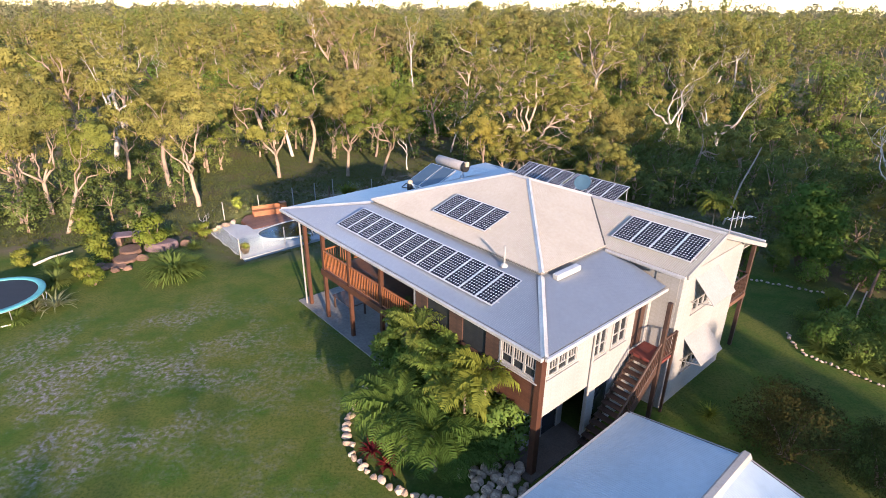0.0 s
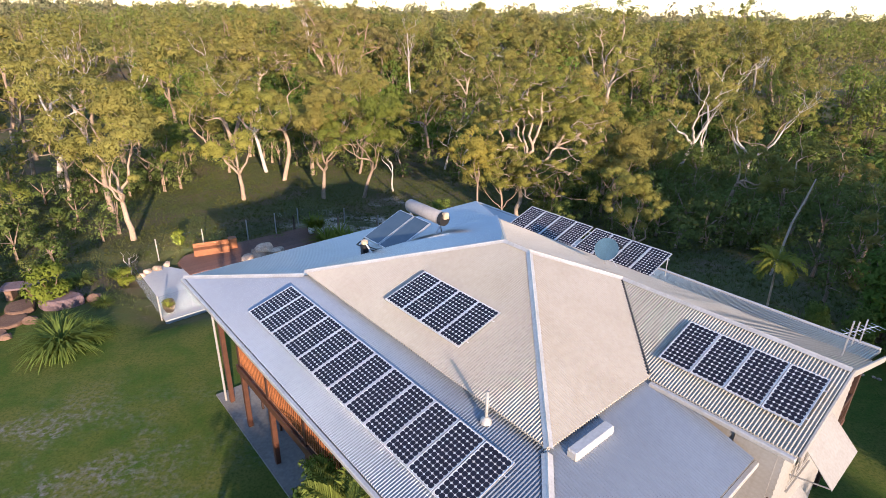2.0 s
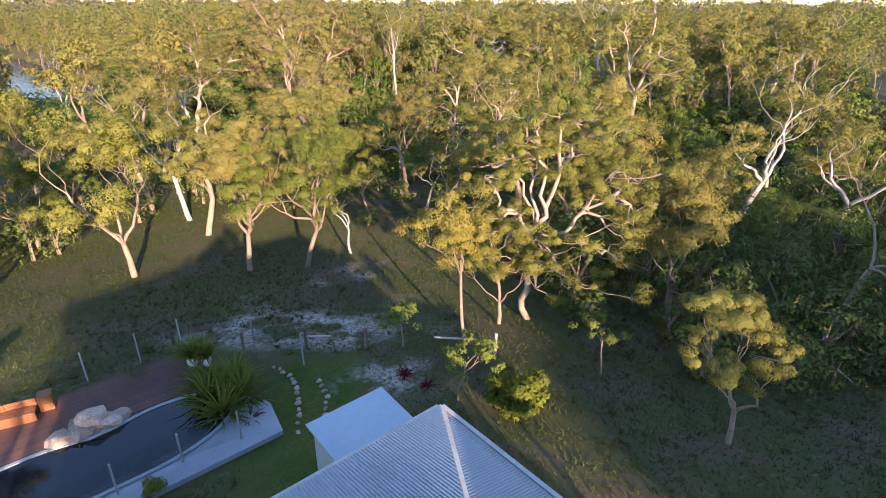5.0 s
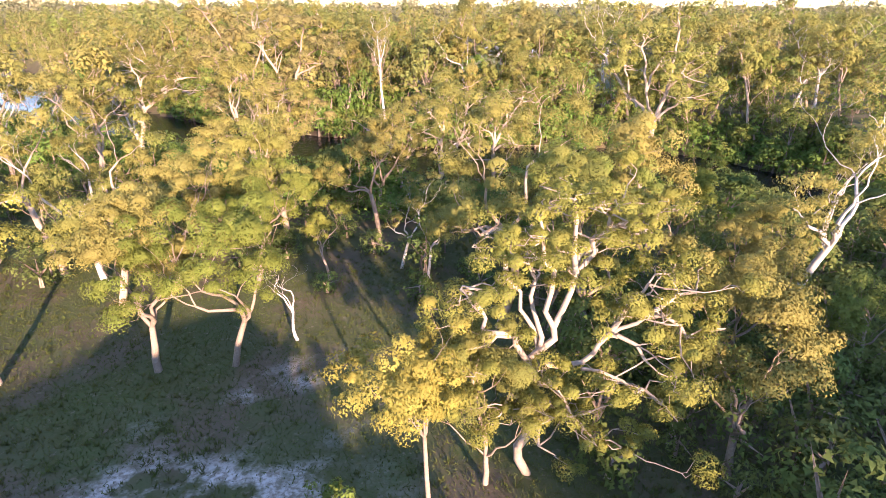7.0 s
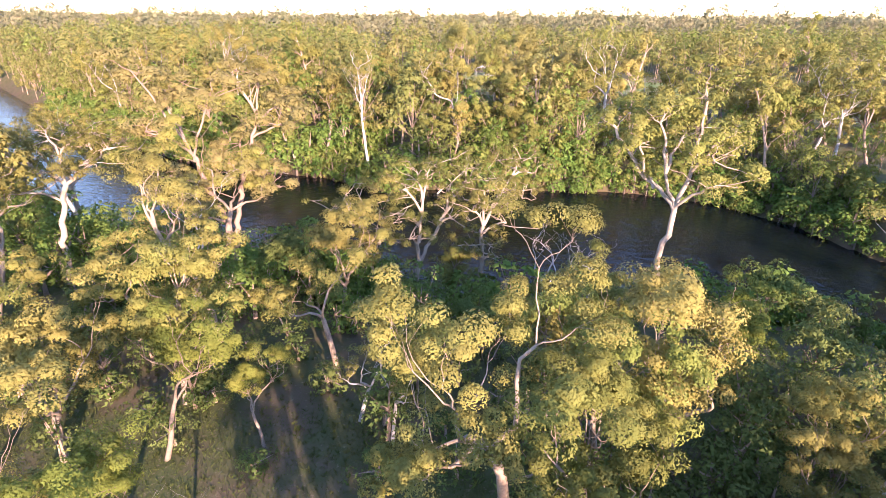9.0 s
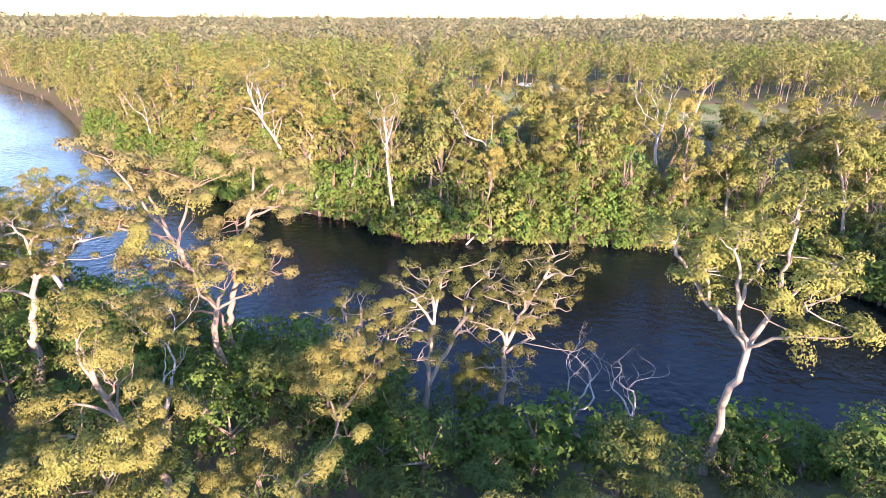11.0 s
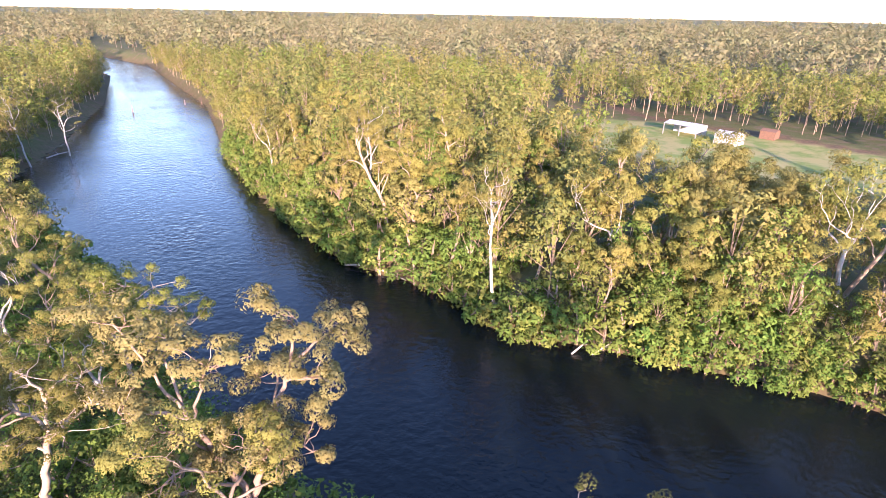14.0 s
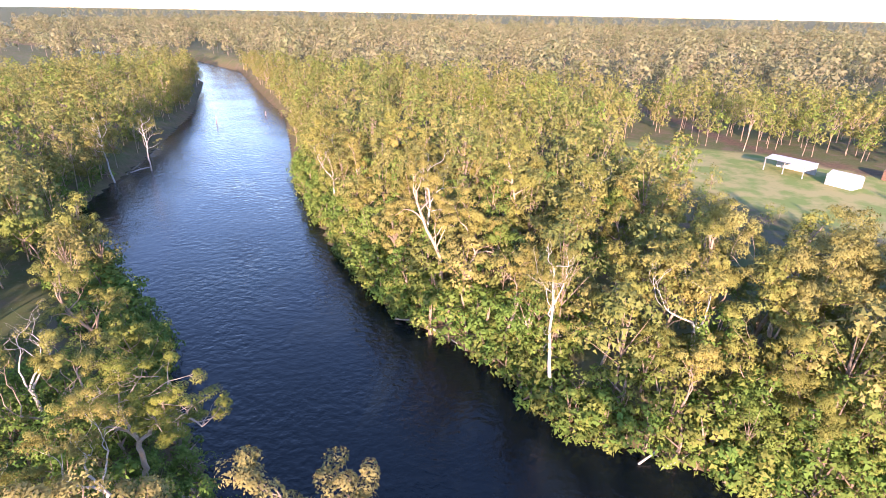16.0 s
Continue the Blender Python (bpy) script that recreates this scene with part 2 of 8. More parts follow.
def ground_material():
    """Lawn, bare earth, leaf litter, gravel and wet bank, laid out by a painted kind of cover."""
    m = bpy.data.materials.new("ground_cover")
    m.use_nodes = True
    n, l = m.node_tree.nodes, m.node_tree.links
    b = n["Principled BSDF"]
    tc = n.new("ShaderNodeTexCoord")

    def noise_at(s, detail=5.0, rough=0.6):
        t = n.new("ShaderNodeTexNoise")
        t.inputs["Scale"].default_value, t.inputs["Detail"].default_value, t.inputs["Roughness"].default_value = s, detail, rough
        l.new(tc.outputs["Object"], t.inputs["Vector"])
        return t.outputs["Fac"]

    def ramp(fac, lo, hi):
        r = n.new("ShaderNodeMapRange")
        r.inputs["From Min"].default_value, r.inputs["From Max"].default_value = lo, hi
        l.new(fac, r.inputs["Value"])
        return r.outputs[0]

    def blend(fac, a, c):
        x = n.new("ShaderNodeMix")
        x.data_type = "RGBA"
        l.new(fac, x.inputs["Factor"])
        for key, v in (("A", a), ("B", c)):
            if isinstance(v, tuple):
                x.inputs[key].default_value = (*v, 1)
            else:
                l.new(v, x.inputs[key])
        return x.outputs["Result"]

    def cover(name):
        a = n.new("ShaderNodeAttribute")
        a.attribute_name = name
        return a.outputs["Fac"]

    big, mid, fine = noise_at(0.16), noise_at(0.9), noise_at(9.0)
    grass = blend(ramp(mid, 0.38, 0.62), (0.038, 0.084, 0.010), (0.083, 0.104, 0.018))
    grass = blend(ramp(noise_at(0.4), 0.45, 0.62), grass, (0.098, 0.108, 0.023))
    grass = blend(ramp(fine, 0.45, 0.7), grass, (0.038, 0.063, 0.009))
    grass = blend(ramp(noise_at(22.0), 0.55, 0.75), grass, (0.115, 0.117, 0.032))
    worn = n.new("ShaderNodeMath")
    worn.operation = "MULTIPLY"
    l.new(ramp(noise_at(0.33), 0.44, 0.58), worn.inputs[0])
    l.new(ramp(noise_at(4.2), 0.44, 0.60), worn.inputs[1])
    wc = n.new("ShaderNodeMath")
    wc.operation = "MULTIPLY"
    l.new(worn.outputs[0], wc.inputs[0])
    l.new(cover("worn"), wc.inputs[1])
    grass = blend(wc.outputs[0], grass, blend(ramp(noise_at(7.0), 0.4, 0.6), (0.21, 0.205, 0.205), (0.13, 0.115, 0.085)))
    litter = blend(ramp(big, 0.4, 0.6), (0.085, 0.088, 0.039), (0.071, 0.093, 0.028))
    litter = blend(ramp(mid, 0.48, 0.62), litter, (0.067, 0.076, 0.021))
    litter = blend(ramp(noise_at(0.23), 0.5, 0.62), litter, (0.130, 0.095, 0.063))
    litter = blend(ramp(fine, 0.4, 0.75), litter, (0.099, 0.095, 0.045))
    litter = blend(ramp(noise_at(3.1), 0.6, 0.7), litter, (0.162, 0.135, 0.086))
    col = blend(cover("lawn"), litter, grass)
    gravel = blend(ramp(noise_at(5.0), 0.42, 0.6), (0.50, 0.45, 0.39), (0.24, 0.20, 0.15))
    patch = n.new("ShaderNodeMath")
    patch.operation = "MULTIPLY"
    l.new(cover("gravel"), patch.inputs[0])
    l.new(ramp(noise_at(0.55), 0.42, 0.56), patch.inputs[1])
    col = blend(patch.outputs[0], col, gravel)
    hay = blend(ramp(big, 0.42, 0.58), (0.27, 0.24, 0.1), (0.15, 0.195, 0.054))
    col = blend(cover("meadow"), col, hay)
    earth = blend(ramp(mid, 0.4, 0.6), (0.15, 0.085, 0.055), (0.09, 0.06, 0.04))
    col = blend(cover("earth"), col, earth)
    l.new(col, b.inputs["Base Color"])
    b.inputs["Roughness"].default_value, b.inputs["Specular IOR Level"].default_value = 0.95, 0.15
    bp = n.new("ShaderNodeBump")
    bp.inputs["Strength"].default_value, bp.inputs["Distance"].default_value = 0.3, 0.05
    l.new(fine, bp.inputs["Height"])
    l.new(bp.outputs[0], b.inputs["Normal"])
    return m


def water_material():
    m = bpy.data.materials.new("river_water")
    m.use_nodes = True
    n, l = m.node_tree.nodes, m.node_tree.links
    b = n["Principled BSDF"]
    b.inputs["Base Color"].default_value = (0.005, 0.008, 0.009, 1)
    b.inputs["Roughness"].default_value, b.inputs["IOR"].default_value = 0.14, 1.31
    tc = n.new("ShaderNodeTexCoord")
    a, c = n.new("ShaderNodeTexNoise"), n.new("ShaderNodeTexNoise")
    a.inputs["Scale"].default_value, c.inputs["Scale"].default_value = 0.9, 0.06
    for t in (a, c):
        t.inputs["Detail"].default_value = 4.0
        l.new(tc.outputs["Object"], t.inputs["Vector"])
    r = n.new("ShaderNodeMapRange")
    r.inputs["From Min"].default_value, r.inputs["From Max"].default_value = 0.42, 0.66
    r.inputs["To Min"].default_value, r.inputs["To Max"].default_value = 0.6, 1.3
    l.new(c.outputs["Fac"], r.inputs["Value"])
    bp = n.new("ShaderNodeBump")
    bp.inputs["Distance"].default_value = 0.15
    l.new(r.outputs[0], bp.inputs["Strength"])
    l.new(a.outputs["Fac"], bp.inputs["Height"])
    l.new(bp.outputs[0], b.inputs["Normal"])
    return m


GROUND, WATER = ground_material(), water_material()
POOLWATER = material("dark_pool_water", (0.005, 0.009, 0.013), 0.05, alt=(0.007, 0.012, 0.017), scale=0.5, fine=2.5, bump=0.04, spec=0.4)

# ---- builders ----
class Geo:
    """Vertices and faces of one part."""

    def __init__(self):
        self.v, self.f = [], []

    def add(self, verts, faces):
        k = len(self.v)
        self.v += [tuple(p) for p in verts]
        self.f += [tuple(i + k for i in f) for f in faces]
        return self

    def box(self, x0, x1, y0, y1, z0, z1, c=0.0, m=None):
        """A box with edges cut by c, turned and moved by m."""
        lo, hi = Vector((min(x0, x1), min(y0, y1), min(z0, z1))), Vector((max(x0, x1), max(y0, y1), max(z0, z1)))
        mid, h = (lo + hi) / 2, (hi - lo) / 2
        c = min(c, 0.45 * min(h))
        if c <= 0:
            pts = [Vector((sx * h.x, sy * h.y, sz * h.z)) for sx in (-1, 1) for sy in (-1, 1) for sz in (-1, 1)]
            faces = [(0, 1, 3, 2), (4, 6, 7, 5), (0, 4, 5, 1), (2, 3, 7, 6), (0, 2, 6, 4), (1, 5, 7, 3)]
        else:
            pts, at, faces = [], {}, []
            for s in [(a, b, d) for a in (-1, 1) for b in (-1, 1) for d in (-1, 1)]:
                for ax in range(3):
                    at[s, ax] = len(pts)
                    pts.append(Vector([s[i] * (h[i] - (0 if i == ax else c)) for i in range(3)]))
            for ax in range(3):
                u, w = [i for i in range(3) if i != ax]
                for s in (-1, 1):
                    q = []
                    for a, b in ((-1, -1), (1, -1), (1, 1), (-1, 1)):
                        k = [0, 0, 0]
                        k[ax], k[u], k[w] = s, a, b
                        q.append(at[tuple(k), ax])
                    faces.append(tuple(q if s * (1 if ax != 1 else -1) > 0 else q[::-1]))
                for a in (-1, 1):
                    for b in (-1, 1):
                        k1, k2 = [0, 0, 0], [0, 0, 0]
                        k1[ax], k1[u], k1[w] = -1, a, b
                        k2[ax], k2[u], k2[w] = 1, a, b
                        faces.append((at[tuple(k1), u], at[tuple(k2), u], at[tuple(k2), w], at[tuple(k1), w]))
            for s in [(a, b, d) for a in (-1, 1) for b in (-1, 1) for d in (-1, 1)]:
                faces.append(tuple(at[s, ax] for ax in range(3)))
        pts = [p + mid for p in pts]
        if m is not None:
            pts = [m @ p for p in pts]
        return self.add(pts, faces)

    def tube(self, path, radii, n=6, cap=True):
        """A tube along a path, with a radius at each point."""
        path = [Vector(p) for p in path]
        if not hasattr(radii, "__len__"):
            radii = [radii] * len(path)
        rings, up = [], None
        for i, p in enumerate(path):
            d = (path[min(i + 1, len(path) - 1)] - path[max(i - 1, 0)]).normalized()
            if up is None:
                up = Vector((0, 0, 1)) if abs(d.z) < 0.9 else Vector((1, 0, 0))
            s = d.cross(up).normalized()
            up = s.cross(d).normalized()
            rings.append([p + radii[i] * (math.cos(2 * math.pi * k / n) * s + math.sin(2 * math.pi * k / n) * up) for k in range(n)])
        faces = [(i * n + k, i * n + (k + 1) % n, (i + 1) * n + (k + 1) % n, (i + 1) * n + k) for i in range(len(path) - 1) for k in range(n)]
        if cap:
            faces += [tuple(range(n))[::-1], tuple(range((len(path) - 1) * n, len(path) * n))]
        return self.add([p for r in rings for p in r], faces)

    def lathe(self, profile, n=20, at=(0, 0, 0)):
        """Turned round the upright axis from (radius, height) pairs."""
        o = Vector(at)
        pts = [o + Vector((r * math.cos(2 * math.pi * k / n), r * math.sin(2 * math.pi * k / n), z)) for r, z in profile for k in range(n)]
        faces = [(i * n + k, i * n + (k + 1) % n, (i + 1) * n + (k + 1) % n, (i + 1) * n + k) for i in range(len(profile) - 1) for k in range(n)]
        faces += [tuple(range(n))[::-1], tuple(range((len(profile) - 1) * n, len(profile) * n))]
        return self.add(pts, faces)

    def slab(self, outline, z0, z1):
        """An upright prism over an outline."""
        n = len(outline)
        pts = [(x, y, z0) for x, y in outline] + [(x, y, z1) for x, y in outline]
        return self.add(pts, [tuple(range(n))[::-1], tuple(range(n, 2 * n))] + [(i, (i + 1) % n, n + (i + 1) % n, n + i) for i in range(n)])

    def mesh(self, name, mat, smooth=False):
        me = bpy.data.meshes.new(name)
        me.from_pydata(self.v, [], self.f)
        me.materials.append(mat)
        if smooth:
            me.polygons.foreach_set("use_smooth", [True] * len(me.polygons))
        me.update()
        return me


def part(name, geo, mat, parent, label="", smooth=False, at=None):
    """One mesh object under a thing or a part."""
    ob = new(name, geo.mesh(name, mat, smooth) if isinstance(geo, Geo) else geo)
    ob.parent = parent
    if at is not None:
        ob.matrix_local = at
    return tagged(ob, label)


def thing(name, label, category, m=None, group="", kind=""):
    """An empty at a thing's base."""
    ob = new(name)
    if m is not None:
        ob.matrix_world = m
    return tagged(ob, label, category, group, kind)


def single(name, geo, mat, label, category, m=None, group="", kind="", smooth=False):
    ob = new(name, geo.mesh(name, mat, smooth) if isinstance(geo, Geo) else geo)
    if m is not None:
        ob.matrix_world = m
    return tagged(ob, label, category, group, kind)


HOUSE = pose(2.94, 13.05, 0, 0, 0, 41.3)


def on_plot(a, b, z=0.0):
    """A place on the house's plan, in the world."""
    return HOUSE @ Vector((a, b, z))

# ---- ground and river ----
FAR_BANK = [(170, 60), (110, 76), (76, 94), (59, 108), (56, 119), (49, 129), (36, 135), (20, 135.5), (6, 136), (-4, 134), (-17, 143), (-36, 147), (-61, 164), (-100, 196), (-169, 267), (-235, 318), (-330, 392), (-420, 430), (-700, 470)]
NEAR_BANK = [(160, 34), (100, 54), (62, 75), (36, 90), (25, 91), (9, 90), (-2, 95.5), (-16, 101), (-31, 106), (-43, 112), (-79, 129), (-112, 138), (-131, 151), (-161, 190), (-215, 252), (-300, 330), (-383, 372), (-450, 395), (-700, 425)]
WATER_Z = -8.2


def signed_to_line(px, py, line):
    """Distance to a polyline, positive on its left side going along it."""
    best, side = np.full(px.shape, 1e9), np.zeros(px.shape)
    for (x0, y0), (x1, y1) in zip(line, line[1:]):
        dx, dy = x1 - x0, y1 - y0
        t = np.clip(((px - x0) * dx + (py - y0) * dy) / (dx * dx + dy * dy), 0, 1)
        d = np.hypot(px - x0 - t * dx, py - y0 - t * dy)
        s = dx * (py - y0) - dy * (px - x0)
        near = d < best
        best, side = np.where(near, d, best), np.where(near, s, side)
    return np.where(side > 0, best, -best)


def river_distance(px, py):
    """Metres from the water's edge on dry land; negative in the river."""
    near, far = signed_to_line(px, py, NEAR_BANK), signed_to_line(px, py, FAR_BANK)
    # both lines run towards -x: the near side lies on the left of the near bank
    return np.maximum(near, -far)


def wave(px, py):
    return 0.5 * np.sin(px * 0.11 + 1.3) * np.cos(py * 0.09) + 0.3 * np.sin(px * 0.31 + py * 0.23)


def ground_height(px, py):
    px, py = np.asarray(px, float), np.asarray(py, float)
    d = river_distance(px, py)
    south = signed_to_line(px, py, NEAR_BANK) > 0
    # flat by the house, falling away towards the river
    t = np.clip((py - 33) / 32, 0, 1)
    near = -2.2 * t * t * (3 - 2 * t) - np.clip(py - 65, 0, 40) * 0.02
    away = np.clip((np.hypot(px - 2, py - 15) - 30) / 25, 0, 1)
    near = near + 0.25 * wave(px, py) * away
    c, s = math.cos(radians(41.3)), math.sin(radians(41.3))
    a, b = (px - 2.94) * c + (py - 13.05) * s, -(px - 2.94) * s + (py - 13.05) * c
    pit = np.clip(1.2 - np.maximum(np.abs(a - 8.2) - 7.6, np.abs(b - 29.4) - 4.4) / 1.2, 0, 1)
    near = near + (np.minimum(near, -0.62) - near) * pit
    far = -1.6 + 0.5 * wave(px * 0.6, py * 0.6) + np.clip(d - 20, 0, 400) * 0.004
    plain = np.where(south, near, far)
    bank = np.clip(d / 13, 0, 1)
    z = WATER_Z + (plain - WATER_Z) * (bank * (2 - bank)) ** 0.8
    return np.where(d > 0, z, WATER_Z - np.clip(-d, 0, 12) * 0.2)


def ground_z(x, y):
    return float(ground_height(np.array([x]), np.array([y]))[0])


def smooth_step(v, lo, hi):
    t = np.clip((v - lo) / (hi - lo), 0, 1)
    return t * t * (3 - 2 * t)


def lawn_cover(px, py):
    e = np.maximum(np.abs(px + 8) / 30, np.abs(py - 8) / 24)
    left = smooth_step(e + 0.03 * wave(px * 3, py * 3), 1.04, 0.97)
    right = smooth_step(np.hypot((px - 14) / 11, (py - 20) / 14) + 0.05 * wave(px * 3, py * 3), 1.05, 0.95)
    strip = smooth_step(np.abs(px + 2.5 + 0.1 * (py - 40)), 2.2, 1.4) * smooth_step(np.abs(py - 40), 7, 6)
    return np.clip(np.maximum(np.maximum(left, right), strip), 0, 1)


def gravel_cover(px, py):
    band = smooth_step(np.hypot((px + 4.5 - 0.9 * (py - 49.3)) / 7.5, (py - 49.3) / 2.4) + 0.4 * wave(px * 4, py * 4), 1.0, 0.6) * 0.95
    flecks = smooth_step(np.hypot((px + 4.5) / 7, (py - 56) / 7), 1.0, 0.5) * smooth_step(wave(px * 6.1 + 2, py * 6.7) + 0.5 * wave(px * 13, py * 12), 0.25, 0.6) * 0.7
    return np.clip(band + flecks + smooth_step(np.hypot((px - 0.3) / 2.4, (py - 44.4) / 1.9) + 0.3 * wave(px * 5, py * 5), 1.0, 0.6) * 0.85, 0, 1)


def build_ground():
    grow = [60 * 1.16**k for k in range(1, 31)]
    xs = np.array([-430 - (g - 60) for g in reversed(grow)] + list(np.arange(-430, -60, 3.5)) + list(np.arange(-60, 70.1, 1.3)) + [70 + (g - 60) for g in grow])
    ys = np.array([-30 - (g - 60) for g in reversed(grow)] + list(np.arange(-30, 160.1, 1.3)) + list(np.arange(163, 440, 3.5)) + [440 + (g - 60) for g in grow])
    gx, gy = np.meshgrid(xs, ys)
    px, py = gx.ravel(), gy.ravel()
    z = ground_height(px, py)
    nx, ny = len(xs), len(ys)
    i = (np.arange(ny - 1)[:, None] * nx + np.arange(nx - 1)[None]).ravel()
    me = bpy.data.meshes.new("ground")
    me.from_pydata(np.stack([px, py, z], 1).tolist(), [], np.stack([i, i + 1, i + nx + 1, i + nx], 1).tolist())
    d = river_distance(px, py)
    fields = {
        "lawn": lawn_cover(px, py),
        "worn": np.clip(smooth_step(np.hypot((px + 15.5) / 7, (py - 18) / 7.5) + 0.12 * wave(px * 3, py * 3), 1.1, 0.5) + 0.35 * smooth_step(np.hypot((px + 11) / 11, (py - 15) / 13), 1.1, 0.6), 0, 1),
        "gravel": gravel_cover(px, py),
        "meadow": meadow_cover(px, py),
        "earth": np.clip(smooth_step(d, 3.5, 0.8) * 0.5 + track_cover(px, py), 0, 1),
    }
    for key, values in fields.items():
        me.attributes.new(key, "FLOAT", "POINT").data.foreach_set("value", values.astype(np.float32))
    me.materials.append(GROUND)
    me.polygons.foreach_set("use_smooth", [True] * len(me.polygons))
    ob = new("ground", me)
    tagged(ob, "mown lawn, leaf litter and sloping earth river bank", "ground", kind="structure")


def meadow_cover(px, py):
    """The clearing with sheds beyond the river."""
    a, b = (px - 34) * 0.945 - (py - 236) * 0.326, (px - 34) * 0.326 + (py - 236) * 0.945
    return smooth_step(np.hypot(a / 68, b / 29) + 0.05 * wave(px, py), 1.05, 0.9)


def track_cover(px, py):
    line = [(-40, 350), (-29, 337), (-1, 299), (8, 284), (24, 271), (56, 256), (92, 234), (130, 215)]
    return smooth_step(np.abs(signed_to_line(px, py, line)), 4.0, 2.5) * 0.9


build_ground()
wg = Geo()
wg.add([(-720, 10, WATER_Z), (190, 10, WATER_Z), (190, 480, WATER_Z), (-720, 480, WATER_Z)], [(0, 1, 2, 3)])
single("water", wg, WATER, "calm dark river with faint ripples between wooded banks", "river", kind="structure")

# ---- house ----
house = thing("house", "two-storey white weatherboard house with verandas and corrugated steel hip roofs", "house", HOUSE)
PITCH = 0.076
SHADOWGREY = material("shadow_grey_flashing", (0.16, 0.15, 0.14), 0.7)


def roof_sheet(name, side, s0, s1, near, far, height, parent, mat=None):
    """Corrugated sheeting. side: 'a' when ribs run along a (s is b), 'b' when they run along b (s is a). near(s), far(s): the plan
    distance at which ribs begin and end; height(d): the roof's height there."""
    g = Geo()
    n = max(2, int((s1 - s0) / PITCH * 6))
    top, low = [], []
    for i in range(n + 1):
        s = s0 + (s1 - s0) * i / n
        w = 0.02 * math.sin(2 * math.pi * s / PITCH)
        d0, d1 = near(s), far(s)
        for d, out in ((d0, low), (d1, top)):
            out.append((d, s, height(d) + w) if side == "a" else (s, d, height(d) + w))
    k = n + 1
    pts = low + top + [(x, y, z - 0.03) for x, y, z in low] + [(x, y, z - 0.03) for x, y, z in top]
    faces = [(i, i + 1, k + i + 1, k + i) for i in range(n)] + [(2 * k + i, 3 * k + i, 3 * k + i + 1, 2 * k + i + 1) for i in range(n)]
    faces += [(i, 2 * k + i, 2 * k + i + 1, i + 1) for i in range(n)]
    g.add(pts, faces)
    return part(name, g, mat or ZINC, parent, smooth=False)


def ramp(d0, z0, d1, z1):
    return lambda d: z0 + (z1 - z0) * (d - d0) / (d1 - d0)


EAVE, A1, B1 = 5.45, 14.7, 17.1
UA0, UA1, UB0, UB1, UZ = 2.95, 12.15, 2.65, 13.0, 6.32
AP_A, AP_B0, AP_B1, AP_Z = 7.55, 7.36, 8.40, 7.80
WR_A, WR_B, W_A, W_B0 = 9.45, 5.2, 6.75, -0.78
roof = part("roof", Geo().box(UA0 + 0.2, UA1 - 0.2, UB0 + 0.2, UB1 - 0.2, 5.5, 5.6), DARKWOOD, house, "corrugated zinc steel hip roof")
hs = ramp(0, EAVE, UA0, UZ - 0.14)
roof_sheet("roof_sheet", "a", 0.02, B1 - 0.02, lambda s: 0.0, lambda s: min(UA0, s * UA0 / UB0, (B1 - s) * UA0 / (B1 - UB1)), hs, roof)
roof_sheet("roof_sheet", "b", 0.02, 7.0, lambda s: 0.0, lambda s: min(UB0, s * UB0 / UA0), ramp(0, EAVE, UB0, UZ - 0.14), roof)
roof_sheet("roof_sheet", "b", 0.02, A1 - 0.02, lambda s: B1, lambda s: B1 - min(B1 - UB1, s * (B1 - UB1) / UA0, (A1 - s) * (B1 - UB1) / (A1 - UA1)), ramp(B1, EAVE, UB1, UZ - 0.14), roof)
roof_sheet("roof_sheet", "a", -0.62, B1 - 0.02, lambda s: A1, lambda s: A1 - min(A1 - UA1, (B1 - s) * (A1 - UA1) / (B1 - UB1)), ramp(A1, 5.38, UA1, 6.02), roof)
hu = ramp(UA0, UZ + 0.05, AP_A, AP_Z)
roof_sheet("roof_sheet", "a", UB0 - 0.1, UB1 + 0.1, lambda s: UA0 - 0.1, lambda s: UA0 - 0.1 + max(0.001, min(AP_A - UA0 + 0.1, (s - UB0 + 0.1) * (AP_A - UA0 + 0.1) / (AP_B0 - UB0 + 0.1), (UB1 + 0.1 - s) * (AP_A - UA0 + 0.1) / (UB1 + 0.1 - AP_B1))), hu, roof, OLDZINC)
roof_sheet("roof_sheet", "b", UA0 - 0.1, UA1, lambda s: UB1 + 0.1, lambda s: UB1 + 0.1 - max(0.001, min((s - UA0 + 0.1) * (UB1 + 0.1 - AP_B1) / (AP_A - UA0 + 0.1), (UA1 - s) * (UB1 + 0.1 - AP_B1) / (UA1 - AP_A))), ramp(UB1 + 0.1, UZ + 0.04, AP_B1, AP_Z), roof)
roof_sheet(
    "roof_sheet", "b", UA0 - 0.1, WR_A,
    lambda s: UB0 - 0.1 if s < W_A else UB0 - 0.1 + (s - W_A) * (WR_B - UB0 + 0.1) / (WR_A - W_A),
    lambda s: UB0 - 0.1 + (s - UA0 + 0.1) * (AP_B0 - UB0 + 0.1) / (AP_A - UA0 + 0.1) if s < AP_A else AP_B0 - (s - AP_A) * (AP_B0 - WR_B) / (WR_A - AP_A),
    ramp(UB0, UZ + 0.05, AP_B0, AP_Z), roof, OLDZINC)


def back_ridge(b):
    if b < WR_B:
        return WR_A
    if b < AP_B0:
        return WR_A - (b - WR_B) * (WR_A - AP_A) / (AP_B0 - WR_B)
    return AP_A if b < AP_B1 else AP_A + (b - AP_B1) * (UA1 - AP_A) / (UB1 + 0.1 - AP_B1)


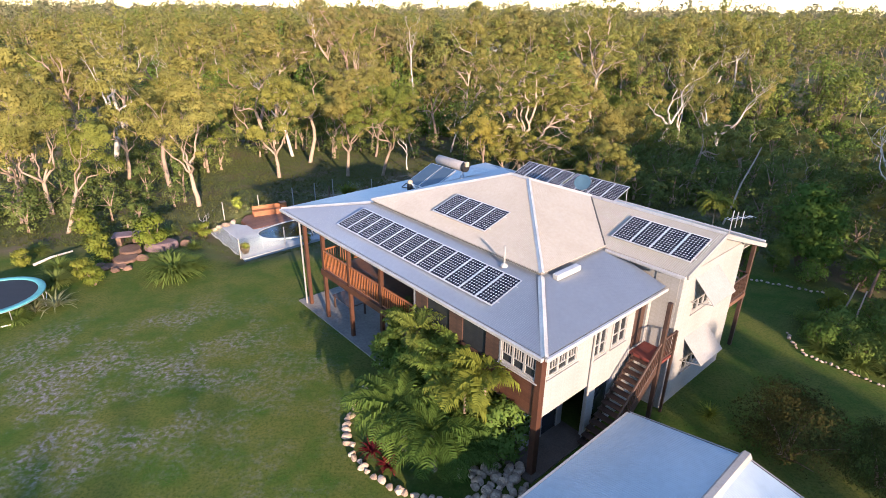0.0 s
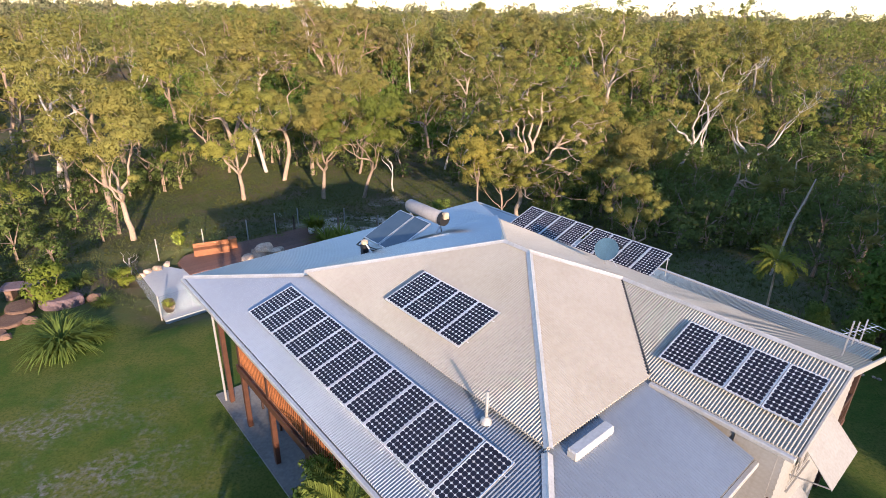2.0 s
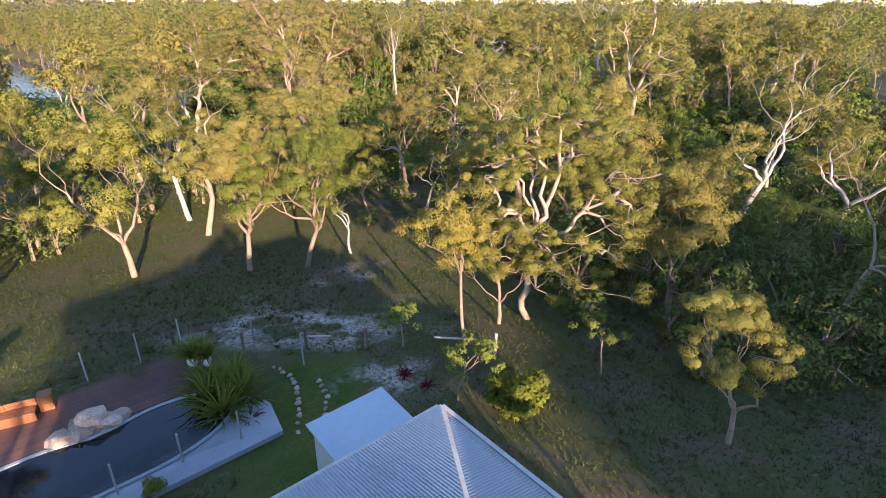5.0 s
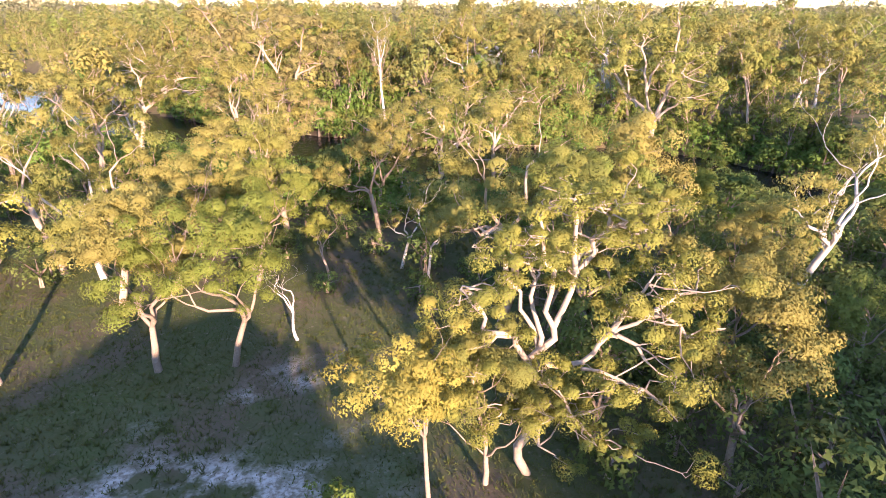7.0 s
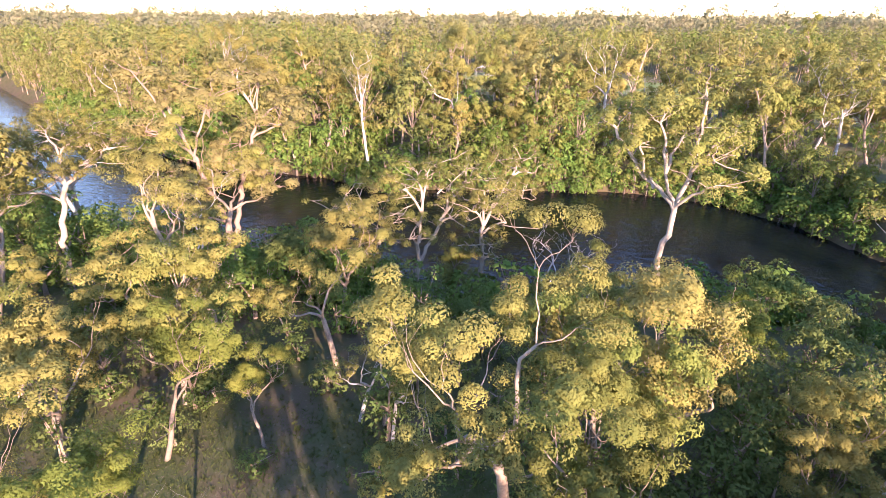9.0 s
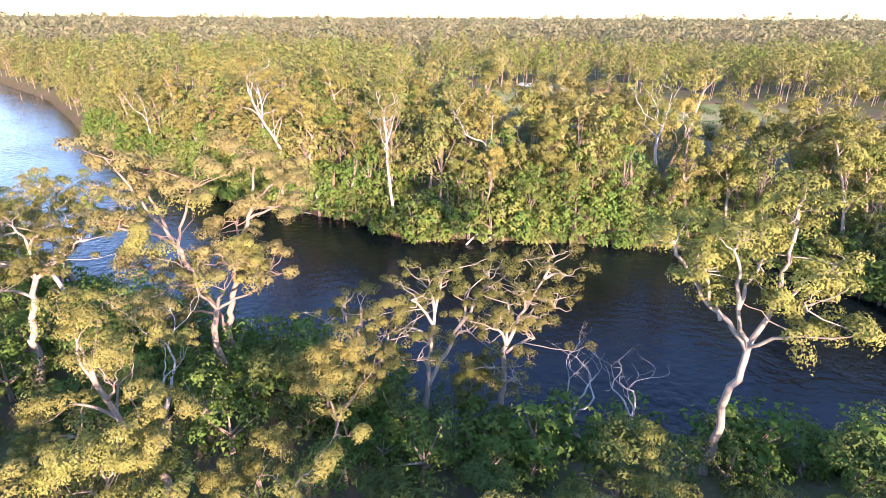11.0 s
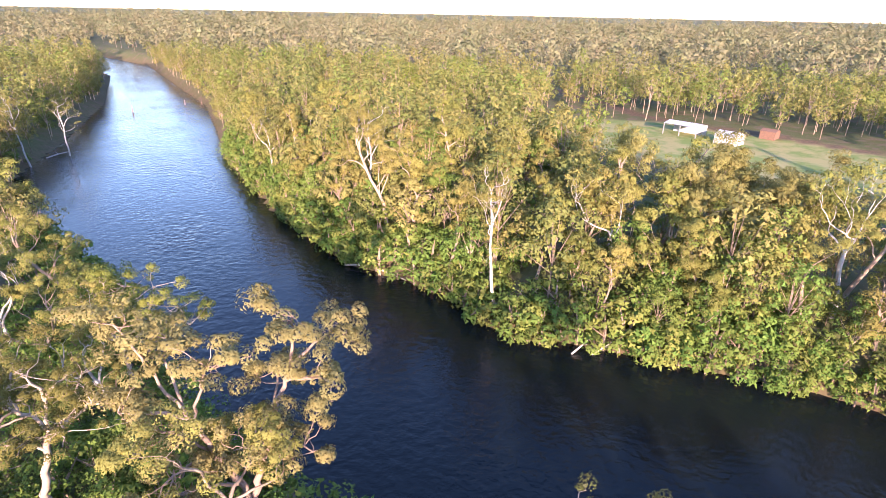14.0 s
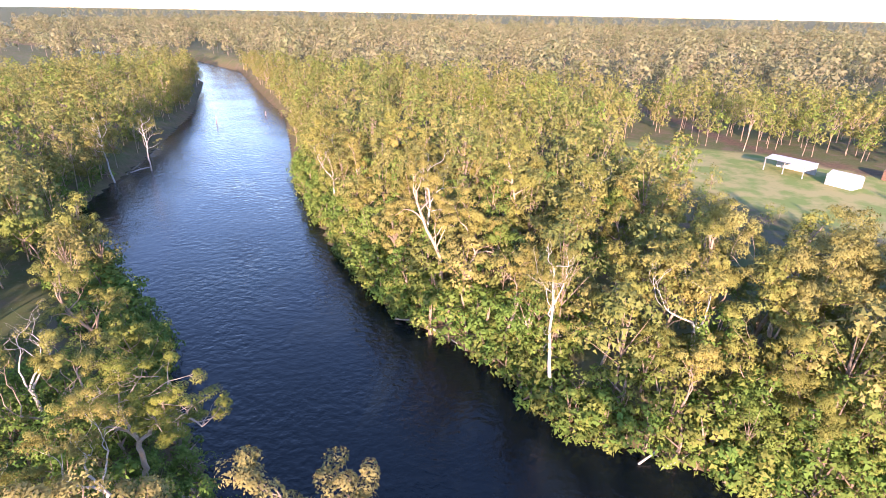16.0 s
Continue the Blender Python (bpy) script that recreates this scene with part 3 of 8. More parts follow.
hb = ramp(AP_A, AP_Z, UA1, 6.20)
roof_sheet("roof_sheet", "a", W_B0, UB1 + 0.1, lambda s: UA1 + 0.1, back_ridge, hb, roof, OLDZINC)
WR_Z = hb(WR_A)
roof_sheet("roof_sheet", "a", W_B0, WR_B, lambda s: W_A if s < UB0 else W_A + (s - UB0) * (WR_A - W_A) / (WR_B - UB0), lambda s: WR_A, ramp(W_A, 6.24, WR_A, WR_Z), roof, OLDZINC)


def capping(pts, width=0.1, rise=0.03):
    """A folded ridge or hip cap along a line."""
    g = Geo()
    for p, q in zip(pts, pts[1:]):
        p, q = Vector(p), Vector(q)
        s = Vector((q.y - p.y, p.x - q.x, 0)).normalized() * width
        drop = Vector((0, 0, width * 0.22))
        up = Vector((0, 0, rise))
        ring = lambda o: [o - s - drop + up * 0.2, o - s * 0.25 + up, o + up * 2.0, o + s * 0.25 + up, o + s - drop + up * 0.2]
        g.add(ring(p) + ring(q), [(i, i + 1, 6 + i, 5 + i) for i in range(4)])
    part("ridge_cap", g, ZINCTRIM, roof, "pale folded steel capping")


apf, apb = (AP_A, AP_B0, AP_Z + 0.02), (AP_A, AP_B1, AP_Z + 0.02)
wr = (WR_A, WR_B, WR_Z + 0.02)
capping([apf, apb])
capping([(UA0 - 0.1, UB0 - 0.1, UZ + 0.03), apf])
capping([(UA0 - 0.1, UB1 + 0.1, UZ + 0.03), apb])
capping([(UA1 + 0.05, UB1 + 0.1, 6.2), apb])
capping([apf, wr])
capping([wr, (WR_A, W_B0, WR_Z + 0.02)])
capping([(0, 0, EAVE), (UA0 - 0.1, UB0 - 0.08, UZ - 0.12)], 0.12)
capping([(0, B1, EAVE), (UA0 - 0.1, UB1 + 0.15, UZ - 0.12)], 0.12)
capping([(A1, B1, EAVE - 0.03), (UA1, UB1, 6.02)], 0.12)
val = Geo().tube([(W_A, UB0 - 0.05, 6.34), (WR_A - 0.05, WR_B, WR_Z - 0.01)], 0.05, 4)
part("valley_gutter", val, BLACKPLASTIC, roof, "dark valley gutter")
# upper eave steps: flashing in a grey that stands for the gap's shadow
for p, q in (((UA0 + 0.02, UB0 + 0.02), (UA0 + 0.02, UB1 + 0.02)), ((UA0 + 0.02, UB0 + 0.0), (W_A, UB0 + 0.02)), ((UA0, UB1 + 0.06), (UA1, UB1 + 0.06)), ((UA1 + 0.04, W_B0 + 0.2), (UA1 + 0.04, UB1))):
    low = 0.2 if p[0] > UA1 else 0.0
    part("eave_shadow_flashing", Geo().box(min(p[0], q[0]) - 0.02, max(p[0], q[0]) + 0.02, p[1], q[1], UZ - 0.2 - low, UZ - 0.01 - low), SHADOWGREY, roof, "grey flashing standing for the shadow gap under the upper roof")
for b0, b1, a in ((0, B1, -0.07), (-0.6, B1, A1 + 0.07)):
    part("gutter", Geo().box(a - 0.06, a + 0.06, b0, b1, EAVE - 0.15, EAVE - 0.02, 0.02), ZINCTRIM, roof, "pale steel gutter")
part("gutter", Geo().box(0, 7.0, -0.13, -0.01, EAVE - 0.15, EAVE - 0.02, 0.02), ZINCTRIM, roof, "pale steel gutter")
part("gutter", Geo().box(0, A1, B1 + 0.01, B1 + 0.13, EAVE - 0.17, EAVE - 0.04, 0.02), ZINCTRIM, roof, "pale steel gutter")
part("gutter", Geo().box(W_A - 0.13, W_A - 0.01, W_B0, UB0 - 0.15, 6.1, 6.22, 0.02), ZINCTRIM, roof, "pale steel gutter")
part("barge_board", Geo().box(-0.03, 0.03, 0, 2.9, -0.16, 0.02, 0.01, m=pose(W_A, W_B0 - 0.03, 6.24) @ Euler((0, 0, -math.pi / 2)).to_matrix().to_4x4() @ Euler((math.atan2(WR_Z - 6.24, WR_A - W_A), 0, 0)).to_matrix().to_4x4()), WHITE, roof, "white barge board")
part("barge_board", Geo().box(-0.03, 0.03, 0, 5.1, -0.16, 0.02, 0.01, m=pose(WR_A, W_B0 - 0.03, WR_Z) @ Euler((0, 0, -math.pi / 2)).to_matrix().to_4x4() @ Euler((-math.atan2(WR_Z - 6.20, UA1 - WR_A), 0, 0)).to_matrix().to_4x4()), WHITE, roof, "white barge board")
# soffits
part("soffit", Geo().slab([(0.02, 0.02), (7.0, 0.02), (7.0, 3.2), (3.2, 3.2), (3.2, B1 - 4.3), (A1 - 2.6, B1 - 4.3), (A1 - 2.6, -0.3), (A1 - 0.02, -0.3), (A1 - 0.02, B1 - 0.02), (0.02, B1 - 0.02)], EAVE - 0.1, EAVE - 0.04), WHITE, roof, "white lined soffit")

BOARD = 0.17


def minus(s0, s1, holes):
    """The stretches of s0..s1 that holes leave."""
    out, at = [], s0
    for h0, h1 in sorted(holes):
        if h0 > at:
            out.append((at, min(h0, s1)))
        at = max(at, h1)
    if at < s1:
        out.append((at, s1))
    return [(p, q) for p, q in out if q - p > 0.02]


board_meshes = {}


def board_mesh(length, mat):
    key = (round(length, 2), mat.name)
    if key not in board_meshes:
        g = Geo().add([(0, 0, 0), (length, 0, 0), (length, 0, BOARD + 0.02), (0, 0, BOARD + 0.02), (0, -0.026, 0), (length, -0.026, 0), (length, -0.008, BOARD + 0.02), (0, -0.008, BOARD + 0.02)],
                      [(4, 5, 6, 7), (0, 1, 5, 4), (3, 7, 6, 2), (0, 4, 7, 3), (1, 2, 6, 5)])
        board_meshes[key] = g.mesh("weatherboard", mat)
    return board_meshes[key]


def wall(face, at, s0, s1, z0, z1, holes=(), mat=None, boards=True, name="wall", label=""):
    """A clad wall with openings (s0, s1, z0, z1). face: '-a', '-b', '+a', '+b' is where its outside looks."""
    mat = mat or WHITE
    turn = {"-b": 0, "-a": -90, "+b": 180, "+a": 90}[face]
    flip = -1 if face in ("-a", "+b") else 1
    local = pose(0, at, 0) if face in ("-b", "+b") else pose(at, 0, 0)
    local = local @ pose(0, 0, 0, 0, 0, turn)
    f0, f1 = sorted((flip * s0, flip * s1))
    hh = [(*sorted((flip * h[0], flip * h[1])), h[2], h[3]) for h in holes]
    cuts = sorted({z0, z1, *[z for h in hh for z in h[2:]]})
    g = Geo()
    for c0, c1 in zip(cuts, cuts[1:]):
        for p, q in minus(f0, f1, [(h[0], h[1]) for h in hh if h[2] < (c0 + c1) / 2 < h[3]]):
            g.box(p, q, 0, 0.11, c0, c1)
    w = part(name, g, mat, house, label, at=local)
    if boards:
        for i in range(int((z1 - z0) / BOARD + 0.5)):
            zb = z0 + i * BOARD
            if zb + BOARD > z1 + 0.06:
                break
            for p, q in minus(f0, f1, [(h[0], h[1]) for h in hh if h[2] < zb + BOARD * 0.6 and h[3] > zb + BOARD * 0.4]):
                part("weatherboard", board_mesh(q - p, mat), mat, w, at=pose(p, -0.002, zb))
    return w, flip


def window(w, flip, s0, s1, z0, z1, lights=2, bars=2, mat=None, rows=0):
    """A framed window set into a wall: casements, each with glazing bars."""
    mat = mat or WHITE
    p, q = sorted((flip * s0, flip * s1))
    g = Geo()
    for x0, x1, y0, y1 in ((p, q, z0, z0 + 0.06), (p, q, z1 - 0.06, z1), (p, p + 0.06, z0 + 0.06, z1 - 0.06), (q - 0.06, q, z0 + 0.06, z1 - 0.06)):
        g.box(x0, x1, -0.04, 0.1, y0, y1, 0.008)
    win = part("window", g, mat, w, "white framed casement window")
    step = (q - p - 0.12) / lights
    for i in range(lights):
        x0, x1 = p + 0.06 + i * step, p + 0.06 + (i + 1) * step
        f, zm = Geo(), z0 + 0.38 * (z1 - z0)
        for k0, k1, y0, y1 in ((x0, x0 + 0.05, z0 + 0.06, z1 - 0.06), (x1 - 0.05, x1, z0 + 0.06, z1 - 0.06), (x0 + 0.05, x1 - 0.05, z0 + 0.06, z0 + 0.12), (x0 + 0.05, x1 - 0.05, z1 - 0.11, z1 - 0.06)):
            f.box(k0, k1, -0.02, 0.03, y0, y1, 0.006)
        for b in range(bars):
            xb = x0 + 0.05 + (x1 - x0 - 0.1) * (b + 1) / (bars + 1)
            f.box(xb - 0.016, xb + 0.016, -0.015, 0.02, zm, z1 - 0.11)
        for zb in [z0 + (z1 - z0) * (k + 1) / rows for k in range(rows - 1)] if rows else [zm]:
            f.box(x0 + 0.05, x1 - 0.05, -0.016, 0.021, zb - 0.018, zb + 0.018)
        part("casement", f, mat, w)
        part("pane", Geo().box(x0 + 0.04, x1 - 0.04, 0.022, 0.03, z0 + 0.1, z1 - 0.1), GLASSDARK, w, "dark reflecting glass pane")
    part("sill", Geo().box(p - 0.05, q + 0.05, -0.09, 0.0, z0 - 0.05, z0, 0.01), mat, w)


FL = 2.75
# near side: sunroom, windows, door
NB, FA = 0.55, 0.65
h1, h2, h3 = (0.95, 2.55, 3.88, 4.78), (3.45, 5.6, 3.45, 5.1), (6.08, 6.98, FL, 4.9)
w, fl = wall("-b", NB, FA, 7.2, 2.42, 5.36, [h1, h2, h3], label="white weatherboard upper wall")
window(w, fl, *h1, lights=3, bars=2)
window(w, fl, h2[0], 4.3, h2[2], h2[3], lights=2, bars=0, rows=3)
window(w, fl, 4.62, h2[1], h2[2], h2[3], lights=2, bars=0, rows=3)
part("mullion_panel", Geo().box(4.3, 4.62, 0.0, 0.1, h2[2], h2[3]), WHITE, w)
part("door", Geo().box(h3[0], h3[1], 0.06, 0.1, h3[2], h3[3], 0.01), DARKWOOD, w, "dark open doorway with timber door")
w, fl = wall("-b", NB, 3.5, 7.2, 0.0, 2.42, [(4.0, 4.9, 0.05, 2.1)], label="white ground floor wall")
part("door", Geo().box(4.0, 4.9, 0.05, 0.09, 0.05, 2.1, 0.01), GLASSDARK, w, "dark glazed door")
# sunroom front: white window band over brown boards
h = (0.68, 2.3, 3.82, 4.98)
w, fl = wall("-a", FA, NB + 0.11, 2.35, 3.8, 5.36, [h], label="white window band of the sunroom")
window(w, fl, *h, lights=3, bars=3)
wall("-a", FA + 0.01, NB + 0.11, 2.35, 2.55, 3.8, mat=TIMBER, label="red brown timber boards below the windows")
wall("-a", FA + 0.01, 2.35, 6.9, 2.55, 5.36, [(3.0, 4.2, 3.6, 4.9), (4.9, 6.2, 3.6, 4.9)], mat=DARKWOOD, label="dark stained boarded veranda wall")
for s0, s1 in ((3.0, 4.2), (4.9, 6.2)):
    part("pane", Geo().box(FA + 0.05, FA + 0.07, s0, s1, 3.6, 4.9), GLASSDARK, house, "dark window glass")
# inner walls behind the verandas
core = [(4.0, 5.2, FL, 4.9), (6.5, 8.3, FL, 4.9), (9.5, 11.0, 3.5, 4.8)]
w, fl = wall("-a", 3.35, 2.35, 13.2, FL, 5.4, core, boards=False, label="white inner veranda wall")
for s0, s1, z0, z1 in core:
    part("pane", Geo().box(3.39, 3.41, s0, s1, z0, z1), GLASSDARK, house, "dark glazed doors to the veranda")
wall("+b", 13.2, 3.35, 12.4, 0.0, 5.4, [(5.0, 7.4, 0.1, 2.2), (9, 11, 3.4, 4.8)], boards=False, label="white end wall")
part("pane", Geo().box(5.0, 7.4, 13.14, 13.16, 0.1, 2.2), GLASSDARK, house, "dark glazed doors")
part("pane", Geo().box(9, 11, 13.14, 13.16, 3.4, 4.8), GLASSDARK, house, "dark window glass")
wall("+a", 12.5, -0.45, 13.2, 0.0, 5.9, boards=False, label="white rear wall")
# concrete grey here stands for the veranda's shade on this wall
w, fl = wall("-a", 3.4, 3.2, 13.2, 0.0, 2.5, [(3.9, 5.9, 0.05, 2.1), (8.0, 10.4, 0.05, 2.1)], boards=False, label="ground floor wall in concrete grey, veranda shade in its colour", mat=CONCRETE)
for s0, s1 in ((3.9, 5.9), (8.0, 10.4)):
    part("pane", Geo().box(3.45, 3.47, s0, s1, 0.05, 2.1), GLASSDARK, house, "dark sliding glass door")
w, fl = wall("-b", 1.5, 0.75, 3.5, 0.0, 2.42, [(2.3, 3.2, 0.05, 2.1)], boards=False, label="white recessed wall")
part("pane", Geo().box(2.3, 3.2, 1.55, 1.57, 0.05, 2.1), GLASSDARK, house, "dark sliding glass door")
# floors and slab
part("floor", Geo().box(FA, 7.2, NB + 0.1, 3.3, 2.42, FL - 0.02), DARKWOOD, house, "dark timber upper floor")
part("deck", Geo().box(0.62, 3.3, 6.9, 14.45, 2.6, 2.8, 0.01), DECKWOOD, house, "brown timber veranda deck")
part("deck_edge", Geo().box(0.56, 0.62, 6.9, 14.5, 2.52, 2.83, 0.01), TIMBER, house, "red brown fascia board")
part("slab", Geo().slab([(0.35, 0.3), (3.6, 0.3), (3.6, 3), (12.4, 3), (12.4, 17.0), (0.35, 17.0)], -0.2, 0.06), CONCRETE, house, "grey concrete patio slab")
part("earth_floor", Geo().slab([(0.34, 0.29), (3.62, 0.29), (3.62, 6.4), (0.34, 6.4)], 0.0, 0.068), EARTHFLOOR, house, "dark bare earth under the floor")
part("ceiling_beam", Geo().box(0.62, 0.74, 0.6, 16.4, 5.1, 5.34, 0.01), TIMBER, house)
part("ceiling_beam", Geo().box(0.7, 14.3, 16.3, 16.42, 5.1, 5.34, 0.01), TIMBER, house)


def post(a, b, z0, z1, mat=TIMBER, w=0.07, label="square timber post"):
    part("post", Geo().box(a - w, a + w, b - w, b + w, z0, z1, 0.01), mat, house, label)


for b in (12.0, 14.38, 16.2):
    post(0.72, b, 0.0, 5.3, w=0.085)
post(0.72, 0.62, 0.0, 5.3, w=0.125)
post(0.72, 9.4, 0.0, 5.3, w=0.085)
post(0.72, 7.0, 0.0, 5.3, WHITE, 0.06, "white painted post")
for a in (4.5, 8.0, 11.2, 14.3):
    post(a, 16.3, 0.0, 5.3)
for b in (-0.35, 3.5, 7.2, 11.0):
    post(14.3, b, 0.0, 5.3, DARKWOOD, 0.08)
part("downpipe", Geo().tube([(0.1, 16.6, 5.35), (0.55, 16.4, 5.0), (0.55, 16.4, 0.05)], 0.045, 8), WHITE, house, "white downpipe")
part("downpipe", Geo().tube([(3.42, 0.0, 5.35), (3.42, 0.47, 5.1), (3.42, 0.47, 0.1)], 0.045, 8), WHITE, house, "white downpipe")


def railing(a0, b0, a1, b1, z, mat, h=1.0, z_end=None, gap=0.13):
    """A handrail with bottom rail and balusters, level or raked."""
    z_end = z if z_end is None else z_end
    p, q = Vector((a0, b0, z)), Vector((a1, b1, z_end))
    n = max(2, int((q - p).to_2d().length / gap))
    rail = part("railing", Geo().tube([p + Vector((0, 0, h)), q + Vector((0, 0, h))], 0.045, 6), mat, house, "timber veranda railing")
    part("bottom_rail", Geo().tube([p + Vector((0, 0, 0.12)), q + Vector((0, 0, 0.12))], 0.035, 6), mat, rail)
    me = Geo().box(-0.016, 0.016, -0.016, 0.016, 0.12, h).mesh("baluster", mat)
    for i in range(n + 1):
        part("baluster", me, mat, rail, at=Matrix.Translation(p.lerp(q, i / n)))


for b0, b1 in ((7.05, 9.3), (9.5, 11.9), (12.1, 14.3)):
    railing(0.68, b0, 0.68, b1, 2.8, ORANGEWOOD, 1.05)
railing(0.75, 14.4, 3.3, 14.4, 2.8, ORANGEWOOD, 1.05)

# wing
wh1, wh2 = (8.45, 9.95, 3.95, 5.35), (8.6, 10.1, 1.1, 2.55)
w, fl = wall("-b", -0.48, 7.25, 12.5, 0.0, 5.95, [wh1, wh2], label="white weatherboard end wall of the wing")
window(w, fl, *wh1, lights=3, bars=2)
window(w, fl, *wh2, lights=3, bars=2)
gab = Geo()
gab.add([(7.25, -0.46, 5.95), (12.5, -0.46, 5.95), (12.5, -0.46, 6.06), (9.45, -0.46, 7.05), (7.25, -0.46, 6.34), (7.25, -0.36, 5.95), (12.5, -0.36, 5.95), (12.5, -0.36, 6.06), (9.45, -0.36, 7.05), (7.25, -0.36, 6.34)],
        [(0, 1, 2, 3, 4), (9, 8, 7, 6, 5), (2, 1, 6, 7), (4, 3, 8, 9), (3, 2, 7, 8)])
part("gable", gab, WHITE, house, "white gable end")
wall("-a", 7.25, -0.37, NB + 0.0, 0.0, 6.3, label="white side wall of the wing")
wall("-a", 7.26, NB, 2.7, 5.3, 6.3, boards=False, label="white side wall of the wing")


def awning(s0, s1, z_top, out, drop):
    """A sloping sheet hood on side brackets."""
    hood = part("window_hood", Geo().add(
        [(s0, -0.5, z_top), (s1, -0.5, z_top), (s1, -0.5 - out, z_top - drop), (s0, -0.5 - out, z_top - drop), (s0, -0.5, z_top - 0.03), (s1, -0.5, z_top - 0.03), (s1, -0.5 - out, z_top - drop - 0.03), (s0, -0.5 - out, z_top - drop - 0.03)],
        [(0, 3, 2, 1), (4, 5, 6, 7), (0, 1, 5, 4), (2, 3, 7, 6), (1, 2, 6, 5), (3, 0, 4, 7)]), WHITE, house, "white sheet metal window hood")
    for s in (s0 + 0.02, s1 - 0.02):
        part("bracket", Geo().tube([(s, -0.5, z_top - drop - 0.2), (s, -0.45 - out, z_top - drop)], 0.02, 6), WHITE, hood)


awning(8.25, 10.15, 5.6, 0.85, 0.85)
awning(8.4, 10.3, 2.85, 0.85, 0.85)
part("deck", Geo().box(12.6, 14.4, -0.45, 13.0, 2.65, 2.85, 0.01), DECKWOOD, house, "brown timber rear deck")
railing(12.65, -0.4, 14.25, -0.4, 2.85, DARKWOOD, 1.0)
railing(14.3, -0.35, 14.3, 11.0, 2.85, DARKWOOD, 1.0, gap=0.16)

# outside stair
stair = part("stair_stringer", Geo().add(
    [(6.15, -0.66, 2.75), (3.05, -0.66, 0.02), (3.05, -0.66, -0.1), (3.3, -0.66, -0.1), (6.3, -0.66, 2.5), (6.15, -0.61, 2.75), (3.05, -0.61, 0.02), (3.05, -0.61, -0.1), (3.3, -0.61, -0.1), (6.3, -0.61, 2.5)],
    [(0, 1, 2, 3, 4), (9, 8, 7, 6, 5), (0, 5, 6, 1), (4, 3, 8, 9), (0, 4, 9, 5), (1, 6, 7, 2)]), DARKWOOD, house, "dark timber stair stringer")
part("stair_stringer", Geo().add([(x, y + 1.0, z) for x, y, z in [tuple(v.co) for v in stair.data.vertices]], [tuple(p.vertices) for p in stair.data.polygons]), DARKWOOD, house)
tread = Geo().box(-0.14, 0.14, -0.62, 0.42, -0.045, 0, 0.006).mesh("stair_tread", DARKWOOD)
for i in range(14):
    part("stair_tread", tread, DARKWOOD, house, "dark timber stair tread", at=Matrix.Translation((3.2 + i * 0.221, 0, 0.19 + i * 0.186)))
part("landing", Geo().box(6.1, 7.2, -0.66, NB - 0.03, 2.62, 2.74, 0.01), REDPAINT, house, "red painted stair landing")
railing(3.1, -0.64, 6.15, -0.64, 0.05, DARKWOOD, 0.95, 2.75)
railing(6.2, -0.64, 7.15, -0.64, 2.74, DARKWOOD, 1.0)
for a in (6.15,):
    post(a, -0.66, -0.1, 5.35, DARKWOOD, 0.075, "dark timber landing post")
post(3.1, -0.66, -0.1, 1.1, DARKWOOD, 0.05)
post(7.15, -0.66, -0.1, 3.8, DARKWOOD, 0.05)

# ---- things on the roof ----
def panel_meshes():
    w, h = 0.808, 1.58
    g = Geo()
    for x0, x1, y0, y1 in ((0, w, 0, 0.025), (0, w, h - 0.025, h), (0, 0.025, 0.025, h - 0.025), (w - 0.025, w, 0.025, h - 0.025)):
        g.box(x0, x1, y0, y1, 0.0, 0.042, 0.004)
    b = Geo().box(0.02, w - 0.02, 0.02, h - 0.02, 0.012, 0.034)
    c = Geo()
    for i in range(6):
        for j in range(12):
            x, y, s, k = 0.036 + i * 0.1235, 0.04 + j * 0.1253, 0.121, 0.030
            pts = [(k, 0), (s - k, 0), (s, k), (s, s - k), (s - k, s), (k, s), (0, s - k), (0, k)]
            c.add([(x + p, y + q, 0.0365) for p, q in pts], [tuple(range(8))])
    return g.mesh("solar_panel", ALUMINIUM), b.mesh("backing", BACKSHEET), c.mesh("cell_grid", CELL)


PANEL = panel_meshes()


def lay_panels(n, b_start, a0, z0, rise, pitch=0.828, gap_after=None, gap=0.0, lift=0.06, label=""):
    """A row of panels from b_start on, low edge at a0, z0, sloping up towards +a by rise degrees."""
    array = thing("solar_array", label or "row of dark solar panels with white-dotted cells on the roof", "solar panels", HOUSE, "solar arrays on the roof")
    for i in range(n):
        b = b_start + (i + 1) * pitch + (gap if gap_after is not None and i >= gap_after else 0)
        c, s = math.cos(radians(rise)), math.sin(radians(rise))
        m = Matrix(((0, c, -s, a0 - s * lift), (-1, 0, 0, b), (0, s, c, z0 + c * lift), (0, 0, 0, 1)))
        p = part("solar_panel", PANEL[0], ALUMINIUM, array, "silver framed solar panel", at=m)
        part("backing", PANEL[1], BACKSHEET, p, "white backing sheet")
        tagged(part("cell_grid", PANEL[2], CELL, p, "black clipped-corner cells"), kind="stuff")
    for k in (0.3, 1.25):
        c, s = math.cos(radians(rise)), math.sin(radians(rise))
        part("mounting_rail", Geo().tube([(a0 + k * c - s * lift * 0.6, b_start - 0.05, z0 + k * s + c * lift * 0.6), (a0 + k * c - s * lift * 0.6, b_start + n * pitch + gap + 0.05, z0 + k * s + c * lift * 0.6)], 0.022, 4), ALUMINIUM, array)
    return array


def slope(z0, z1, run):
    return math.degrees(math.atan2(z1 - z0, run))


